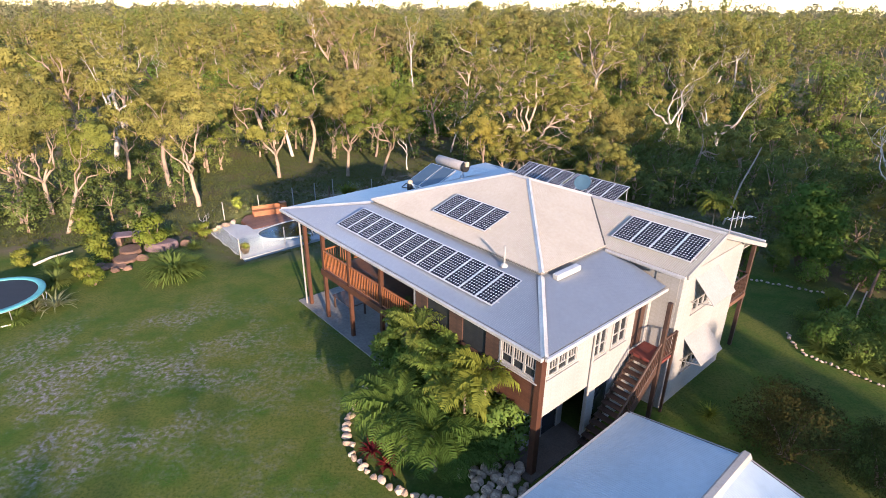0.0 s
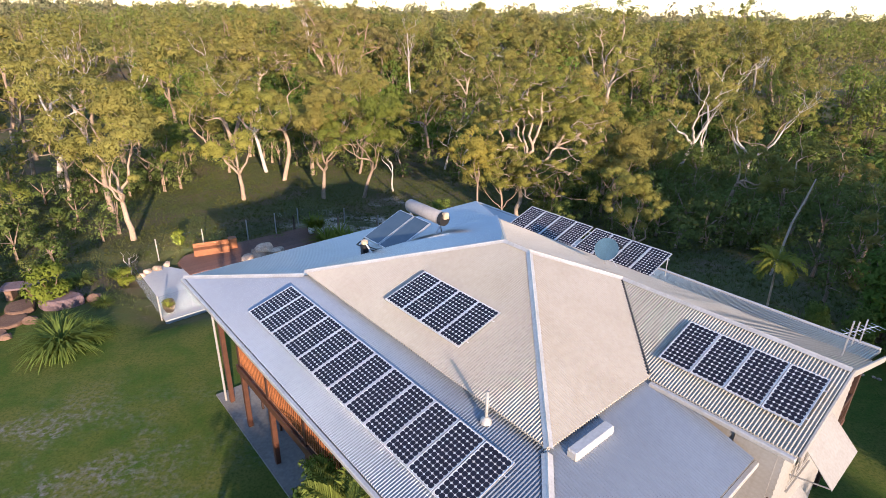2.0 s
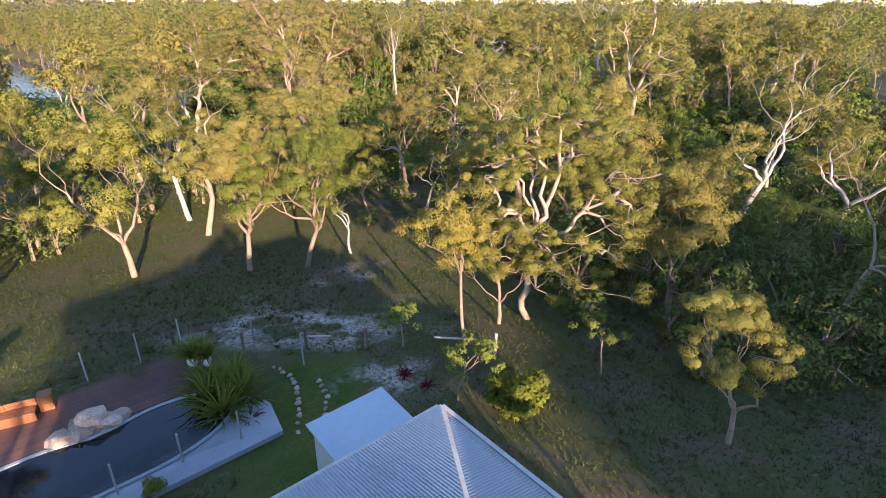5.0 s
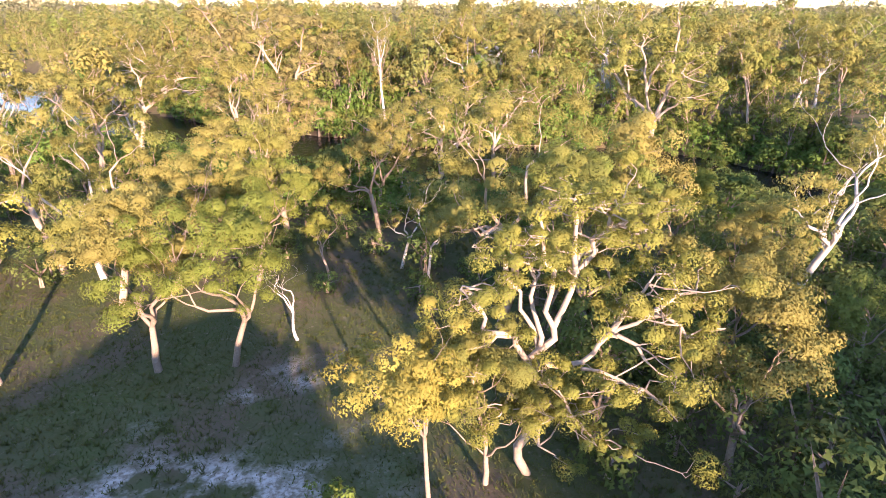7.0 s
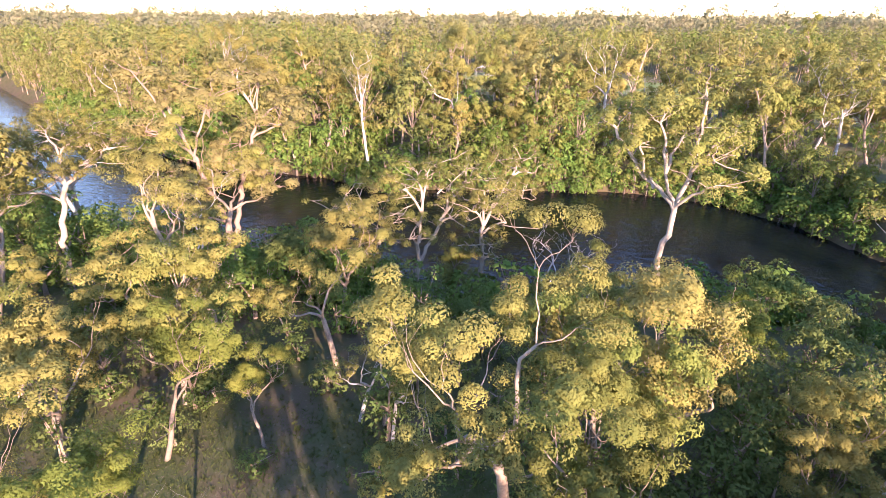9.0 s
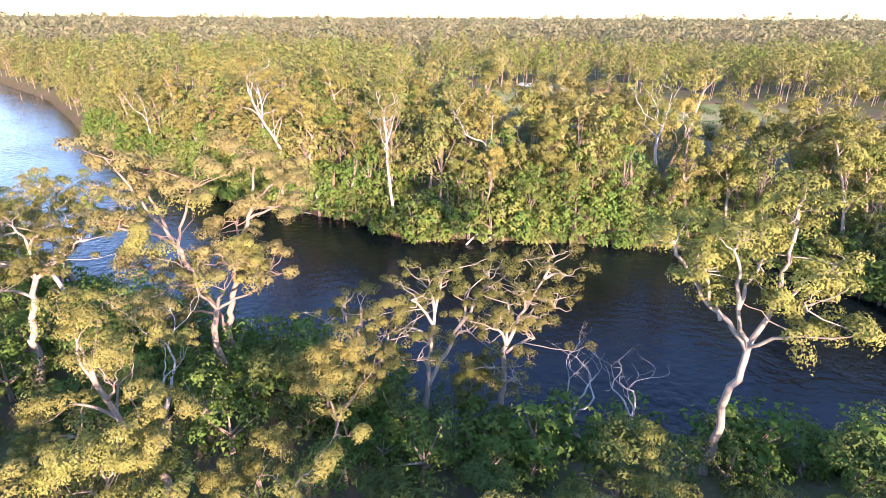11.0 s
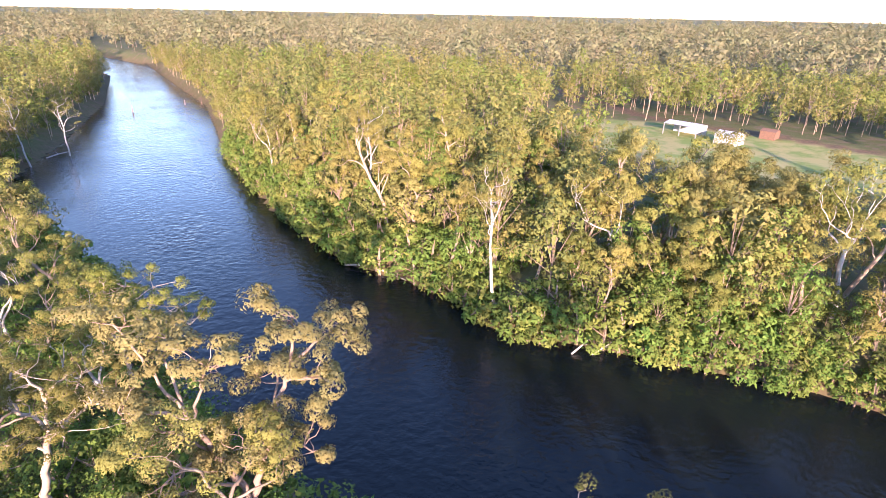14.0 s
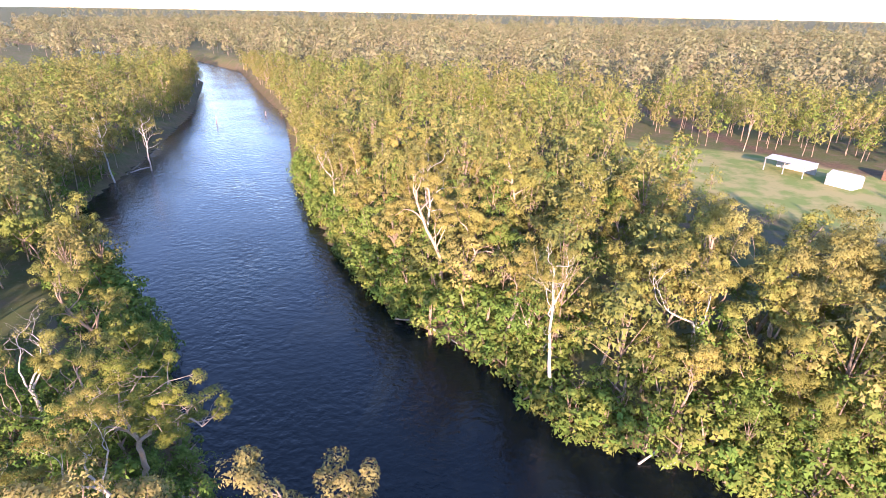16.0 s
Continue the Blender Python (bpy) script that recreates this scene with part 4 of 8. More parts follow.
lay_panels(12, 2.83, 0.70, hs(0.70), slope(EAVE, UZ, UA0))
lay_panels(4, 6.10, 3.58, hu(3.58), slope(UZ + 0.05, AP_Z, AP_A - UA0), 0.815)
lay_panels(4, -0.56, 7.38, 6.24 + (7.38 - W_A) * (WR_Z - 6.24) / (WR_A - W_A), slope(6.24, WR_Z, WR_A - W_A), 0.82)
stand = lay_panels(8, 5.80, 12.33, 6.02, 19.0, 0.828, 4, 0.12, 0.02, "eight solar panels tilted up on an aluminium stand")
for b in (5.9, 7.5, 9.1, 9.5, 11.0, 12.6):
    part("rail", Geo().tube([(12.35, b, 6.0), (13.85, b, 6.5)], 0.02, 4), ALUMINIUM, stand)
    part("leg", Geo().tube([(13.7, b, 6.46), (13.75, b, 5.66)], 0.02, 4), ALUMINIUM, stand)

heater = thing("solar_water_heater", "solar water heater with two blue glazed collectors and a pale tank", "water heater", HOUSE)
for b in (12.98, 14.02):
    m = pose(6.45, b, 6.05, 0, -23.5, 0)
    part("collector_frame", Geo().box(0, 1.98, 0, 0.99, 0, 0.08, 0.01, m=m), ALUMINIUM, heater, "silver collector box")
    part("collector_glass", Geo().box(0.04, 1.94, 0.04, 0.95, 0.07, 0.085, m=m), COLLECTOR, heater, "blue tinted collector glass")
part("tank", Geo().tube([(8.66, 12.72, 7.06), (8.66, 12.80, 7.06), (8.66, 14.85, 7.06), (8.66, 14.93, 7.06)], [0.22, 0.27, 0.27, 0.22], 20), TANKSTEEL, heater, "pale cylindrical storage tank", smooth=True)
part("tank_end", Geo().tube([(8.66, 12.62, 7.06), (8.66, 12.78, 7.06)], [0.26, 0.285], 18), BLACKPLASTIC, heater, "dark tank end cap")
part("valve_box", Geo().box(8.55, 8.78, 12.5, 12.68, 7.1, 7.36, 0.02), TAN, heater, "small valve box")
for b in (12.9, 14.8):
    part("tank_leg", Geo().tube([(8.66, b, 6.8), (8.9, b, 5.9)], 0.03, 5), ALUMINIUM, heater)
    part("tank_leg", Geo().tube([(8.66, b, 6.8), (8.2, b, 5.95)], 0.03, 5), ALUMINIUM, heater)
part("pipe", Geo().tube([(6.4, 14.95, 6.08), (5.95, 14.8, 5.98), (5.9, 13.6, 6.15), (6.3, 13.2, 6.2)], 0.03, 6), BLACKPLASTIC, heater, "black lagged pipe")
part("pipe", Geo().tube([(6.35, 14.6, 6.1), (6.1, 14.5, 6.02), (6.05, 13.6, 6.16), (6.35, 13.3, 6.2)], 0.025, 6), BLACKPLASTIC, heater, "black lagged pipe")
flue = thing("roof_flue", "short dark steel flue with a tan cowl and stay", "flue", HOUSE)
part("pipe", Geo().box(5.28, 5.52, 13.23, 13.47, 5.95, 6.62, 0.03), BLACKPLASTIC, flue, "dark box flue")
part("cowl", Geo().lathe([(0.10, 6.62), (0.13, 6.64), (0.13, 6.76), (0.04, 6.80)], 10, (5.4, 13.35, 0)), TAN, flue, "tan cowl")
part("stay", Geo().tube([(5.42, 13.35, 6.7), (5.35, 12.7, 6.4)], 0.03, 6), POTWHITE, flue, "white stay")
vent = thing("vent_pipe", "white upright vent pipe on the roof", "vent pipe", HOUSE)
part("pipe", Geo().tube([(2.6, 4.1, 6.1), (2.6, 4.1, 6.95)], 0.04, 10), WHITE, vent, smooth=True)
part("collar", Geo().lathe([(0.14, 6.12), (0.12, 6.2), (0.05, 6.26)], 12, (2.6, 4.1, 0)), ZINCTRIM, vent)
single("roof_vent_box", Geo().box(3.2, 4.55, 2.1, 2.36, 6.08, 6.3, 0.03), ZINCTRIM, "long pale sheet metal vent box on the roof", "roof vent", HOUSE)

dish = thing("satellite_dish", "round grey satellite dish on a bent mast", "satellite dish", HOUSE @ pose(11.3, 7.0, 6.4))
dg = Geo()
rings, seg = 6, 28
tilt = HOUSE.to_3x3().inverted().to_4x4() @ Vector((-0.37, -0.70, 0.61)).to_track_quat("Z", "Y").to_matrix().to_4x4()
for side in (0.0, -0.012):
    pts = [tilt @ Vector((0.41 * i / rings * math.cos(6.2832 * k / seg), 0.41 * i / rings * math.sin(6.2832 * k / seg), 0.05 * (i / rings) ** 2 + side)) + Vector((0, 0, 0.62)) for i in range(rings + 1) for k in range(seg)]
    dg.add(pts, [(i * seg + k, i * seg + (k + 1) % seg, (i + 1) * seg + (k + 1) % seg, (i + 1) * seg + k) for i in range(rings) for k in range(seg)])
part("reflector", dg, DISHGREY, dish, "blue-grey dish reflector", smooth=True)
part("mast", Geo().tube([(0, 0, -0.1), (0, 0, 0.35), (0.05, 0.02, 0.6)], 0.025, 8), ALUMINIUM, dish)
part("arm", Geo().tube([(0, 0, 0.5), (0.3, -0.35, 0.75)], 0.015, 6), ALUMINIUM, dish)
part("receiver", Geo().box(0.26, 0.34, -0.42, -0.32, 0.7, 0.8, 0.01), BLACKPLASTIC, dish)
part("stay", Geo().tube([(0.05, 0, 0.5), (0.15, -0.6, -0.1)], 0.012, 6), ALUMINIUM, dish)
aerial = thing("television_aerial", "slim rooftop television aerial with cross elements", "aerial", HOUSE @ pose(11.2, -0.25, 6.45))
part("mast", Geo().tube([(0, 0, -0.2), (0, 0, 1.1)], 0.02, 6), ALUMINIUM, aerial)
part("boom", Geo().tube([(-0.2, 0.1, 0.75), (1.1, -0.35, 0.7)], 0.012, 6), ALUMINIUM, aerial)
for x, y in ((0.3, -0.07), (0.6, -0.17)):
    part("upright", Geo().tube([(x, y, 0.3), (x, y, 1.0)], 0.018, 6), ALUMINIUM, aerial)
for i in range(8):
    q = Vector((-0.2, 0.1, 0.75)).lerp(Vector((1.1, -0.35, 0.7)), i / 7)
    part("element", Geo().tube([q + Vector((0.05, 0.17, 0)), q - Vector((0.05, 0.17, 0))], 0.007, 5), ALUMINIUM, aerial)

# ---- shed beside the house ----
shed = thing("garage_shed", "white garden shed with a pale sheet metal gable roof", "shed", HOUSE)
SA, SB0, SB1, SR = 3.28, -1.26, -8.4, -4.83
for b0, b1 in ((SB0, SR), (SB1, SR)):
    g = Geo()
    n = int(abs(b1 - b0) and 7.8 / 0.076 * 4)
    lo = [(SA - 7.8 * i / n, b0, 2.45 + 0.003 * math.sin(6.2832 * 7.8 * i / n / 0.076)) for i in range(n + 1)]
    hi = [(x, b1, z + 0.72) for x, _, z in lo]
    g.add(lo + hi + [(x, y, z - 0.03) for x, y, z in lo] + [(x, y, z - 0.03) for x, y, z in hi], [(i, i + 1, n + 2 + i, n + 1 + i) for i in range(n)] + [(2 * n + 2 + i, 3 * n + 3 + i, 3 * n + 4 + i, 2 * n + 3 + i) for i in range(n)])
    part("roof_sheet", g, SHEDSTEEL, shed, "pale blue-white steel roof")
part("ridge_cap", Geo().tube([(SA + 0.05, SR, 3.2), (SA - 7.8, SR, 3.2)], [0.16, 0.16], 6), WHITE, shed, "white ridge cap")
part("barge", Geo().add([(SA, SB0, 2.47), (SA, SR, 3.2), (SA, SB1, 2.47), (SA, SB1, 2.3), (SA, SR, 3.03), (SA, SB0, 2.3), (SA + 0.05, SB0, 2.47), (SA + 0.05, SR, 3.2), (SA + 0.05, SB1, 2.47), (SA + 0.05, SB1, 2.3), (SA + 0.05, SR, 3.03), (SA + 0.05, SB0, 2.3)], [(6, 7, 10, 11), (7, 8, 9, 10), (0, 1, 7, 6), (1, 2, 8, 7), (5, 11, 10, 4), (4, 10, 9, 3)]), WHITE, shed)
part("wall", Geo().box(SA - 7.6, SA - 0.2, SB0 - 0.25, SB0 - 0.15, 0, 2.42), WHITE, shed)
part("wall", Geo().box(SA - 7.6, SA - 0.2, SB1 + 0.15, SB1 + 0.25, 0, 2.42), WHITE, shed)
part("wall", Geo().add([(SA - 0.2, SB0 - 0.25, 0), (SA - 0.2, SB1 + 0.25, 0), (SA - 0.2, SB1 + 0.25, 2.42), (SA - 0.2, SR, 3.1), (SA - 0.2, SB0 - 0.25, 2.42)], [(0, 1, 2, 3, 4)]), WHITE, shed)
part("wall", Geo().add([(SA - 7.6, SB0 - 0.25, 0), (SA - 7.6, SB1 + 0.25, 0), (SA - 7.6, SB1 + 0.25, 2.42), (SA - 7.6, SR, 3.1), (SA - 7.6, SB0 - 0.25, 2.42)], [(4, 3, 2, 1, 0)]), WHITE, shed)
part("gutter", Geo().box(SA - 7.7, SA, SB0, SB0 + 0.1, 2.34, 2.45, 0.02), ZINCTRIM, shed)

# ---- pool ----
PZ = -0.38
pool = thing("swimming_pool", "kidney-shaped dark water pool with pale coping and a rock fall", "pool", HOUSE @ pose(0, 0, PZ))


def pool_edge(grow, n=56):
    """The pool's rounded outline on the house's plan: a long oval with a waist."""
    out = []
    for i in range(n):
        t = 2 * math.pi * i / n
        ax, by = 5.0 * math.copysign(abs(math.cos(t)) ** 0.8, math.cos(t)), 1.75 * math.copysign(abs(math.sin(t)) ** 0.8, math.sin(t))
        bend = 0.045 * (ax**2) - 0.45
        x, y = 7.85 + 0.96 * ax * (1 + grow / 5.0), 28.1 + by * (1 + grow / 1.75) * (1 - (0.22 if by > 0 else 0.05) * math.exp(-((ax - 0.3) / 1.3) ** 2)) + 0.6 * bend * 0.5
        out.append((x, y))
    return out


inner, outer = pool_edge(0.0), pool_edge(0.16)
g = Geo()
n = len(inner)
g.add([(x, y, 0.0) for x, y in inner] + [(x, y, 0.05) for x, y in inner] + [(x, y, 0.05) for x, y in outer] + [(x, y, -0.05) for x, y in outer],
      [(i, (i + 1) % n, n + (i + 1) % n, n + i) for i in range(n)] + [(n + i, n + (i + 1) % n, 2 * n + (i + 1) % n, 2 * n + i) for i in range(n)] + [(2 * n + i, 2 * n + (i + 1) % n, 3 * n + (i + 1) % n, 3 * n + i) for i in range(n)])
part("coping", g, POOLPAVE, pool, "pale stone coping")
part("water", Geo().add([(x, y, 0.012) for x, y in inner], [tuple(range(n))]), POOLWATER, pool, "still dark blue pool water")
apron = [(0.6, 25.2), (13.6, 25.2), (13.9, 27.0), (12.9, 31.2), (3.1, 31.2), (2.4, 32.4), (0.6, 31.8)]
single("pool_paving", Geo().slab(apron, -0.9, -0.02), POOLPAVE, "pale exposed aggregate paving round the pool", "paving", HOUSE @ pose(0, 0, PZ), kind="structure")
deck = thing("pool_deck", "weathered brown timber deck beside the pool", "deck", HOUSE @ pose(0, 0, PZ))
part("deck_frame", Geo().slab([(3.25, 29.9), (12.9, 29.6), (13.7, 27.2), (14.3, 29.4), (12.8, 32.2), (4.4, 33.1), (3.2, 32.2)], -0.5, 0.01), DECKWOOD, deck)
plank = Geo().box(0, 1, -0.062, 0.062, 0.0, 0.03, 0.004).mesh("plank", DECKWOOD)
for i in range(24):
    b = 29.95 + i * 0.132
    a0, a1 = 3.3 + max(0, (b - 32.3)) * 0.9, 14.0 - max(0, b - 29.8) * 0.5
    me = plank
    o = part("plank", me, DECKWOOD, deck, at=pose(a0, b, 0.012))
    o.scale = (a1 - a0, 1, 1)


def rock(seed, sx, sy, sz, rough=0.25):
    """A rounded, uneven boulder."""
    r = random.Random(seed)
    bm = bmesh.new()
    bmesh.ops.create_icosphere(bm, subdivisions=2, radius=1)
    off = Vector((r.uniform(0, 50), r.uniform(0, 50), 0))
    for v in bm.verts:
        k = 1 + rough * noise.noise(v.co * 1.6 + off) + 0.5 * rough * noise.noise(v.co * 4 + off)
        v.co = v.co * k
    for _ in range(9):
        # knock flat faces onto it
        d = Vector((r.gauss(0, 1), r.gauss(0, 1), r.gauss(0, 1))).normalized()
        cut = r.uniform(0.58, 0.82)
        for v in bm.verts:
            over = v.co.dot(d) - cut
            if over > 0:
                v.co -= d * over * 0.9
    for v in bm.verts:
        v.co = Vector((v.co.x * sx * 1.15, v.co.y * sy * 1.15, max(-0.35, v.co.z) * sz * 1.15))
    g = Geo().add([v.co for v in bm.verts], [tuple(v.index for v in f.verts) for f in bm.faces])
    bm.free()
    return g


for i, (a, b, s, z) in enumerate(((7.0, 30.0, 0.5, 0.1), (7.8, 30.1, 0.7, 0.14), (8.5, 30.0, 0.6, 0.12), (8.1, 30.05, 0.55, 0.5), (9.0, 29.9, 0.42, 0.1), (7.4, 29.75, 0.4, 0.12), (2.0, 32.0, 0.3, 0.05), (1.4, 31.9, 0.28, 0.05), (2.6, 32.3, 0.3, 0.05), (0.9, 31.5, 0.25, 0.05))):
    single("boulder", rock(20 + i, s, s * 0.8, s * 0.55), PALEROCK, "rounded sandstone boulder at the pool's edge", "rock", HOUSE @ pose(a, b, PZ + z, 0, 0, i * 57), group="pool rocks")

seat = thing("timber_bench", "orange oiled timber box bench with slatted back", "bench", HOUSE @ pose(5.45, 32.35, PZ, 0, 0, -14))
for i in range(4):
    part("back_slat", Geo().box(-1.1, 1.1, 0.32, 0.36, 0.08 + i * 0.165, 0.235 + i * 0.165, 0.006), ORANGEWOOD, seat)
for x in (-1.1, -0.02, 1.02):
    part("upright", Geo().box(x, x + 0.08, 0.28, 0.32, 0, 0.75, 0.006), ORANGEWOOD, seat)
for i in range(4):
    part("seat_slat", Geo().box(-1.1, 1.1, -0.25 + i * 0.135, -0.13 + i * 0.135, 0.4, 0.44, 0.006), ORANGEWOOD, seat)
part("front_panel", Geo().box(-1.1, 1.1, -0.25, -0.21, 0.02, 0.4, 0.006), ORANGEWOOD, seat)
box = single("timber_planter", Geo().box(-0.25, 0.25, -0.25, 0.25, 0, 0.75, 0.02), ORANGEWOOD, "square orange timber planter box", "planter", HOUSE @ pose(6.9, 32.5, PZ, 0, 0, -10))

fence_glass = plain_glass("fence_glass")
fence = thing("pool_fence", "frameless glass pool fence with white posts", "fence", HOUSE @ pose(0, 0, PZ))
line = [(0.5, 31.6), (0.5, 25.6), (3.77, 25.75), (5.99, 25.9), (8.05, 25.95), (10.15, 26.0), (12.2, 25.8)]
back = [(0.5, 31.6), (2.5, 33.8), (5.4, 33.8), (8.44, 33.8), (10.6, 33.9), (12.46, 34.0), (15.2, 31.8), (16.4, 29.0)]
for chain in (line, back):
    for p, q in zip(chain, chain[1:]):
        k = max(1, round((Vector(q) - Vector(p)).length / 1.6))
        for i in range(k):
            s, e = Vector(p).lerp(Vector(q), (i + 0.03) / k), Vector(p).lerp(Vector(q), (i + 0.97) / k)
            d = (e - s).normalized()
            w = Vector((-d.y, d.x)) * 0.005
            pane = part("pane", Geo().slab([tuple(s - w), tuple(e - w), tuple(e + w), tuple(s + w)], 0.08, 1.22), fence_glass, fence, "clear glass fence panel")
            pane.visible_shadow = False
    for p in chain:
        part("post", Geo().box(p[0] - 0.035, p[0] + 0.035, p[1] - 0.035, p[1] + 0.035, -0.4, 1.3, 0.008), WHITE, fence, "white square fence post")

# ---- trampoline ----
tramp = thing("trampoline", "round trampoline with a teal padded rim and black mat", "trampoline", pose(-23.6, 24.6, 0))
R = 2.3
rim = Geo()
prof = [(R - 0.32, 0.86), (R - 0.28, 0.90), (R - 0.02, 0.90), (R + 0.04, 0.87), (R + 0.04, 0.82), (R - 0.30, 0.82)]
k = 40
rim.add([(r * math.cos(6.2832 * i / k), r * math.sin(6.2832 * i / k), z) for r, z in prof for i in range(k)], [(j * k + i, j * k + (i + 1) % k, ((j + 1) % 6) * k + (i + 1) % k, ((j + 1) % 6) * k + i) for j in range(6) for i in range(k)])
part("rim_pad", rim, TEAL, tramp, "teal vinyl rim pad", smooth=True)
part("mat", Geo().lathe([(R - 0.3, 0.84), (R - 0.3, 0.85)], 40), MESHMAT, tramp, "black woven jumping mat")
part("ring", Geo().tube([(R * math.cos(6.2832 * i / 32), R * math.sin(6.2832 * i / 32), 0.8) for i in range(33)], 0.03, 6), ALUMINIUM, tramp)
for i in range(4):
    a0, a1 = 6.2832 * (i + 0.15) / 4, 6.2832 * (i + 0.6) / 4
    part("leg", Geo().tube([(R * math.cos(a0), R * math.sin(a0), 0.8), (R * math.cos(a0), R * math.sin(a0), 0.04), (R * math.cos(a1), R * math.sin(a1), 0.04), (R * math.cos(a1), R * math.sin(a1), 0.8)], 0.025, 6), ALUMINIUM, tramp)

# ---- rock garden, edging and pots ----
def flat_stone(seed, w, d, h, mat, label, x, y, turn, lift=0.0):
    """A thin, roughly five-sided slab with broken edges."""
    r = random.Random(seed)
    n = 11
    ring = [(0.5 * w * math.cos(6.283 * k / n) * r.uniform(0.84, 1.12), 0.5 * d * math.sin(6.283 * k / n) * r.uniform(0.84, 1.12)) for k in range(n)]
    g = Geo()
    v = [(x_ * q, y_ * q, z_ + r.uniform(-0.015, 0.015)) for q, z_ in ((1.0, 0.0), (1.04, 0.4 * h), (1.0, 0.86 * h), (0.9, h)) for x_, y_ in ring]
    f = [(a * n + k, a * n + (k + 1) % n, (a + 1) * n + (k + 1) % n, (a + 1) * n + k) for a in range(3) for k in range(n)]
    g.add(v, f + [tuple(range(3 * n, 4 * n)), tuple(range(n - 1, -1, -1))])
    return single("garden_rock", g, mat, label, "rock", pose(x, y, ground_z(x, y) - 0.03 + lift, 0, 0, turn), group="rock garden")


for i, (x, y, w, d, h, turn) in enumerate(((-20.7, 32.4, 1.5, 1.5, 0.32, 20), (-20.4, 31.2, 1.6, 1.5, 0.2, 5), (-20.5, 30.2, 1.7, 0.8, 0.12, -8))):
    flat_stone(160 + i, w, d, h, SANDSTONE, "flat brown sandstone terrace slab in the rock garden", x, y, turn)
flat_stone(171, 1.9, 1.2, 0.55, PURPLEROCK, "broad flat purple-grey boulder in the rock garden", -18.9, 33.0, 15)
for i, (x, y, sx, sy, sz) in enumerate(((-21.3, 30.1, 0.3, 0.24, 0.18), (-20.8, 29.7, 0.34, 0.25, 0.16), (-20.1, 29.5, 0.3, 0.25, 0.15), (-19.5, 29.8, 0.3, 0.24, 0.2), (-21.5, 31.2, 0.34, 0.3, 0.3), (-19.3, 31.2, 0.32, 0.3, 0.28), (-19.8, 34.2, 0.5, 0.45, 0.5), (-17.6, 33.6, 0.4, 0.35, 0.35))):
    single("garden_rock", rock(60 + i, sx, sy, sz), SANDSTONE, "tan rounded rock bordering the garden terrace", "rock", pose(x, y, ground_z(x, y) + 0.08, 0, 0, i * 71), group="rock garden")
tb = thing("garden_table", "low purple-grey stone table on two stone blocks", "table", pose(-21.6, 33.8, ground_z(-21.6, 33.8), 0, 0, 18))
part("tabletop", Geo().box(-0.85, 0.85, -0.5, 0.5, 0.62, 0.74, 0.03), PURPLEROCK, tb)
for x in (-0.5, 0.5):
    part("block", Geo().box(x - 0.16, x + 0.16, -0.36, 0.36, -0.05, 0.62, 0.04), SANDSTONE, tb)


def edging(points, step, size, mat, label, seed):
    """Loose stones along a curve."""
    r = random.Random(seed)
    meshes = [rock(seed * 10 + k, size, size * 0.8, size * 0.7).mesh("edging_stone", mat) for k in range(4)]
    pts = [Vector(p) for p in points]
    for p, q in zip(pts, pts[1:]):
        n = max(1, int((q - p).length / step))
        for i in range(n):
            c = p.lerp(q, i / n) + Vector((r.gauss(0, 0.05), r.gauss(0, 0.05)))
            o = single("edging_stone", meshes[r.randrange(4)], mat, label, "stone", pose(c.x, c.y, ground_z(c.x, c.y) + 0.05, 0, 0, r.uniform(0, 360)), group="garden edging stones")
            s = r.uniform(0.75, 1.25)
            o.scale = (s, s, s)


edging([(-3.3, 18.4), (-3.6, 17.4), (-3.7, 16.2), (-3.3, 14.8), (-2.6, 13.9), (-1.8, 13.3), (-0.9, 12.9), (0.3, 12.7), (1.4, 13.0), (2.3, 12.9)], 0.27, 0.155, PALEROCK, "pale rounded stone edging the palm bed", 3)
for i, (x, y, s) in enumerate([(1.0 + 0.27 * (k % 7) + 0.1 * (k % 3), 12.75 + 0.31 * (k // 7) + 0.08 * (k % 4), 0.13 + 0.025 * (k % 5)) for k in range(35)]):
    single("edging_stone", rock(80 + i, s, s * 0.85, s * 0.7), PALEROCK, "grey and tan boulder heaped by the bed", "stone", pose(x, y, 0.08, 0, 0, i * 40), group="garden edging stones")
edging([(17.3, 23.2), (17.0, 22.2), (17.1, 21.3), (17.8, 20.5), (18.6, 19.5), (20.2, 18.0)], 0.2, 0.08, PALEROCK, "pale stone edging the side bed", 4)
edging([(17.0, 29.6), (18.8, 29.1), (20.2, 28.4), (21.4, 27.8), (23.2, 27.3)], 0.3, 0.09, PALEROCK, "pale stone edging the lawn", 5)
edging([(-5.2, 45.4), (-4.3, 44.6), (-3.5, 43.4), (-3.1, 42.0), (-2.9, 40.6)], 0.36, 0.13, PALEROCK, "pale stone edging the mown path", 6)
edging([(-2.8, 44.2), (-2.3, 43.2), (-2.1, 42.0), (-2.0, 40.6)], 0.36, 0.13, PALEROCK, "pale stone edging the mown path", 7)


def pot(x, y, z, r, h, mat, label):
    return single("plant_pot", Geo().lathe([(r * 0.62, 0), (r * 0.95, h * 0.45), (r, h * 0.75), (r * 0.86, h * 0.95), (r * 0.92, h), (r * 0.78, h), (r * 0.74, h * 0.9)], 20), mat, label, "pot", pose(x, y, z), smooth=True)


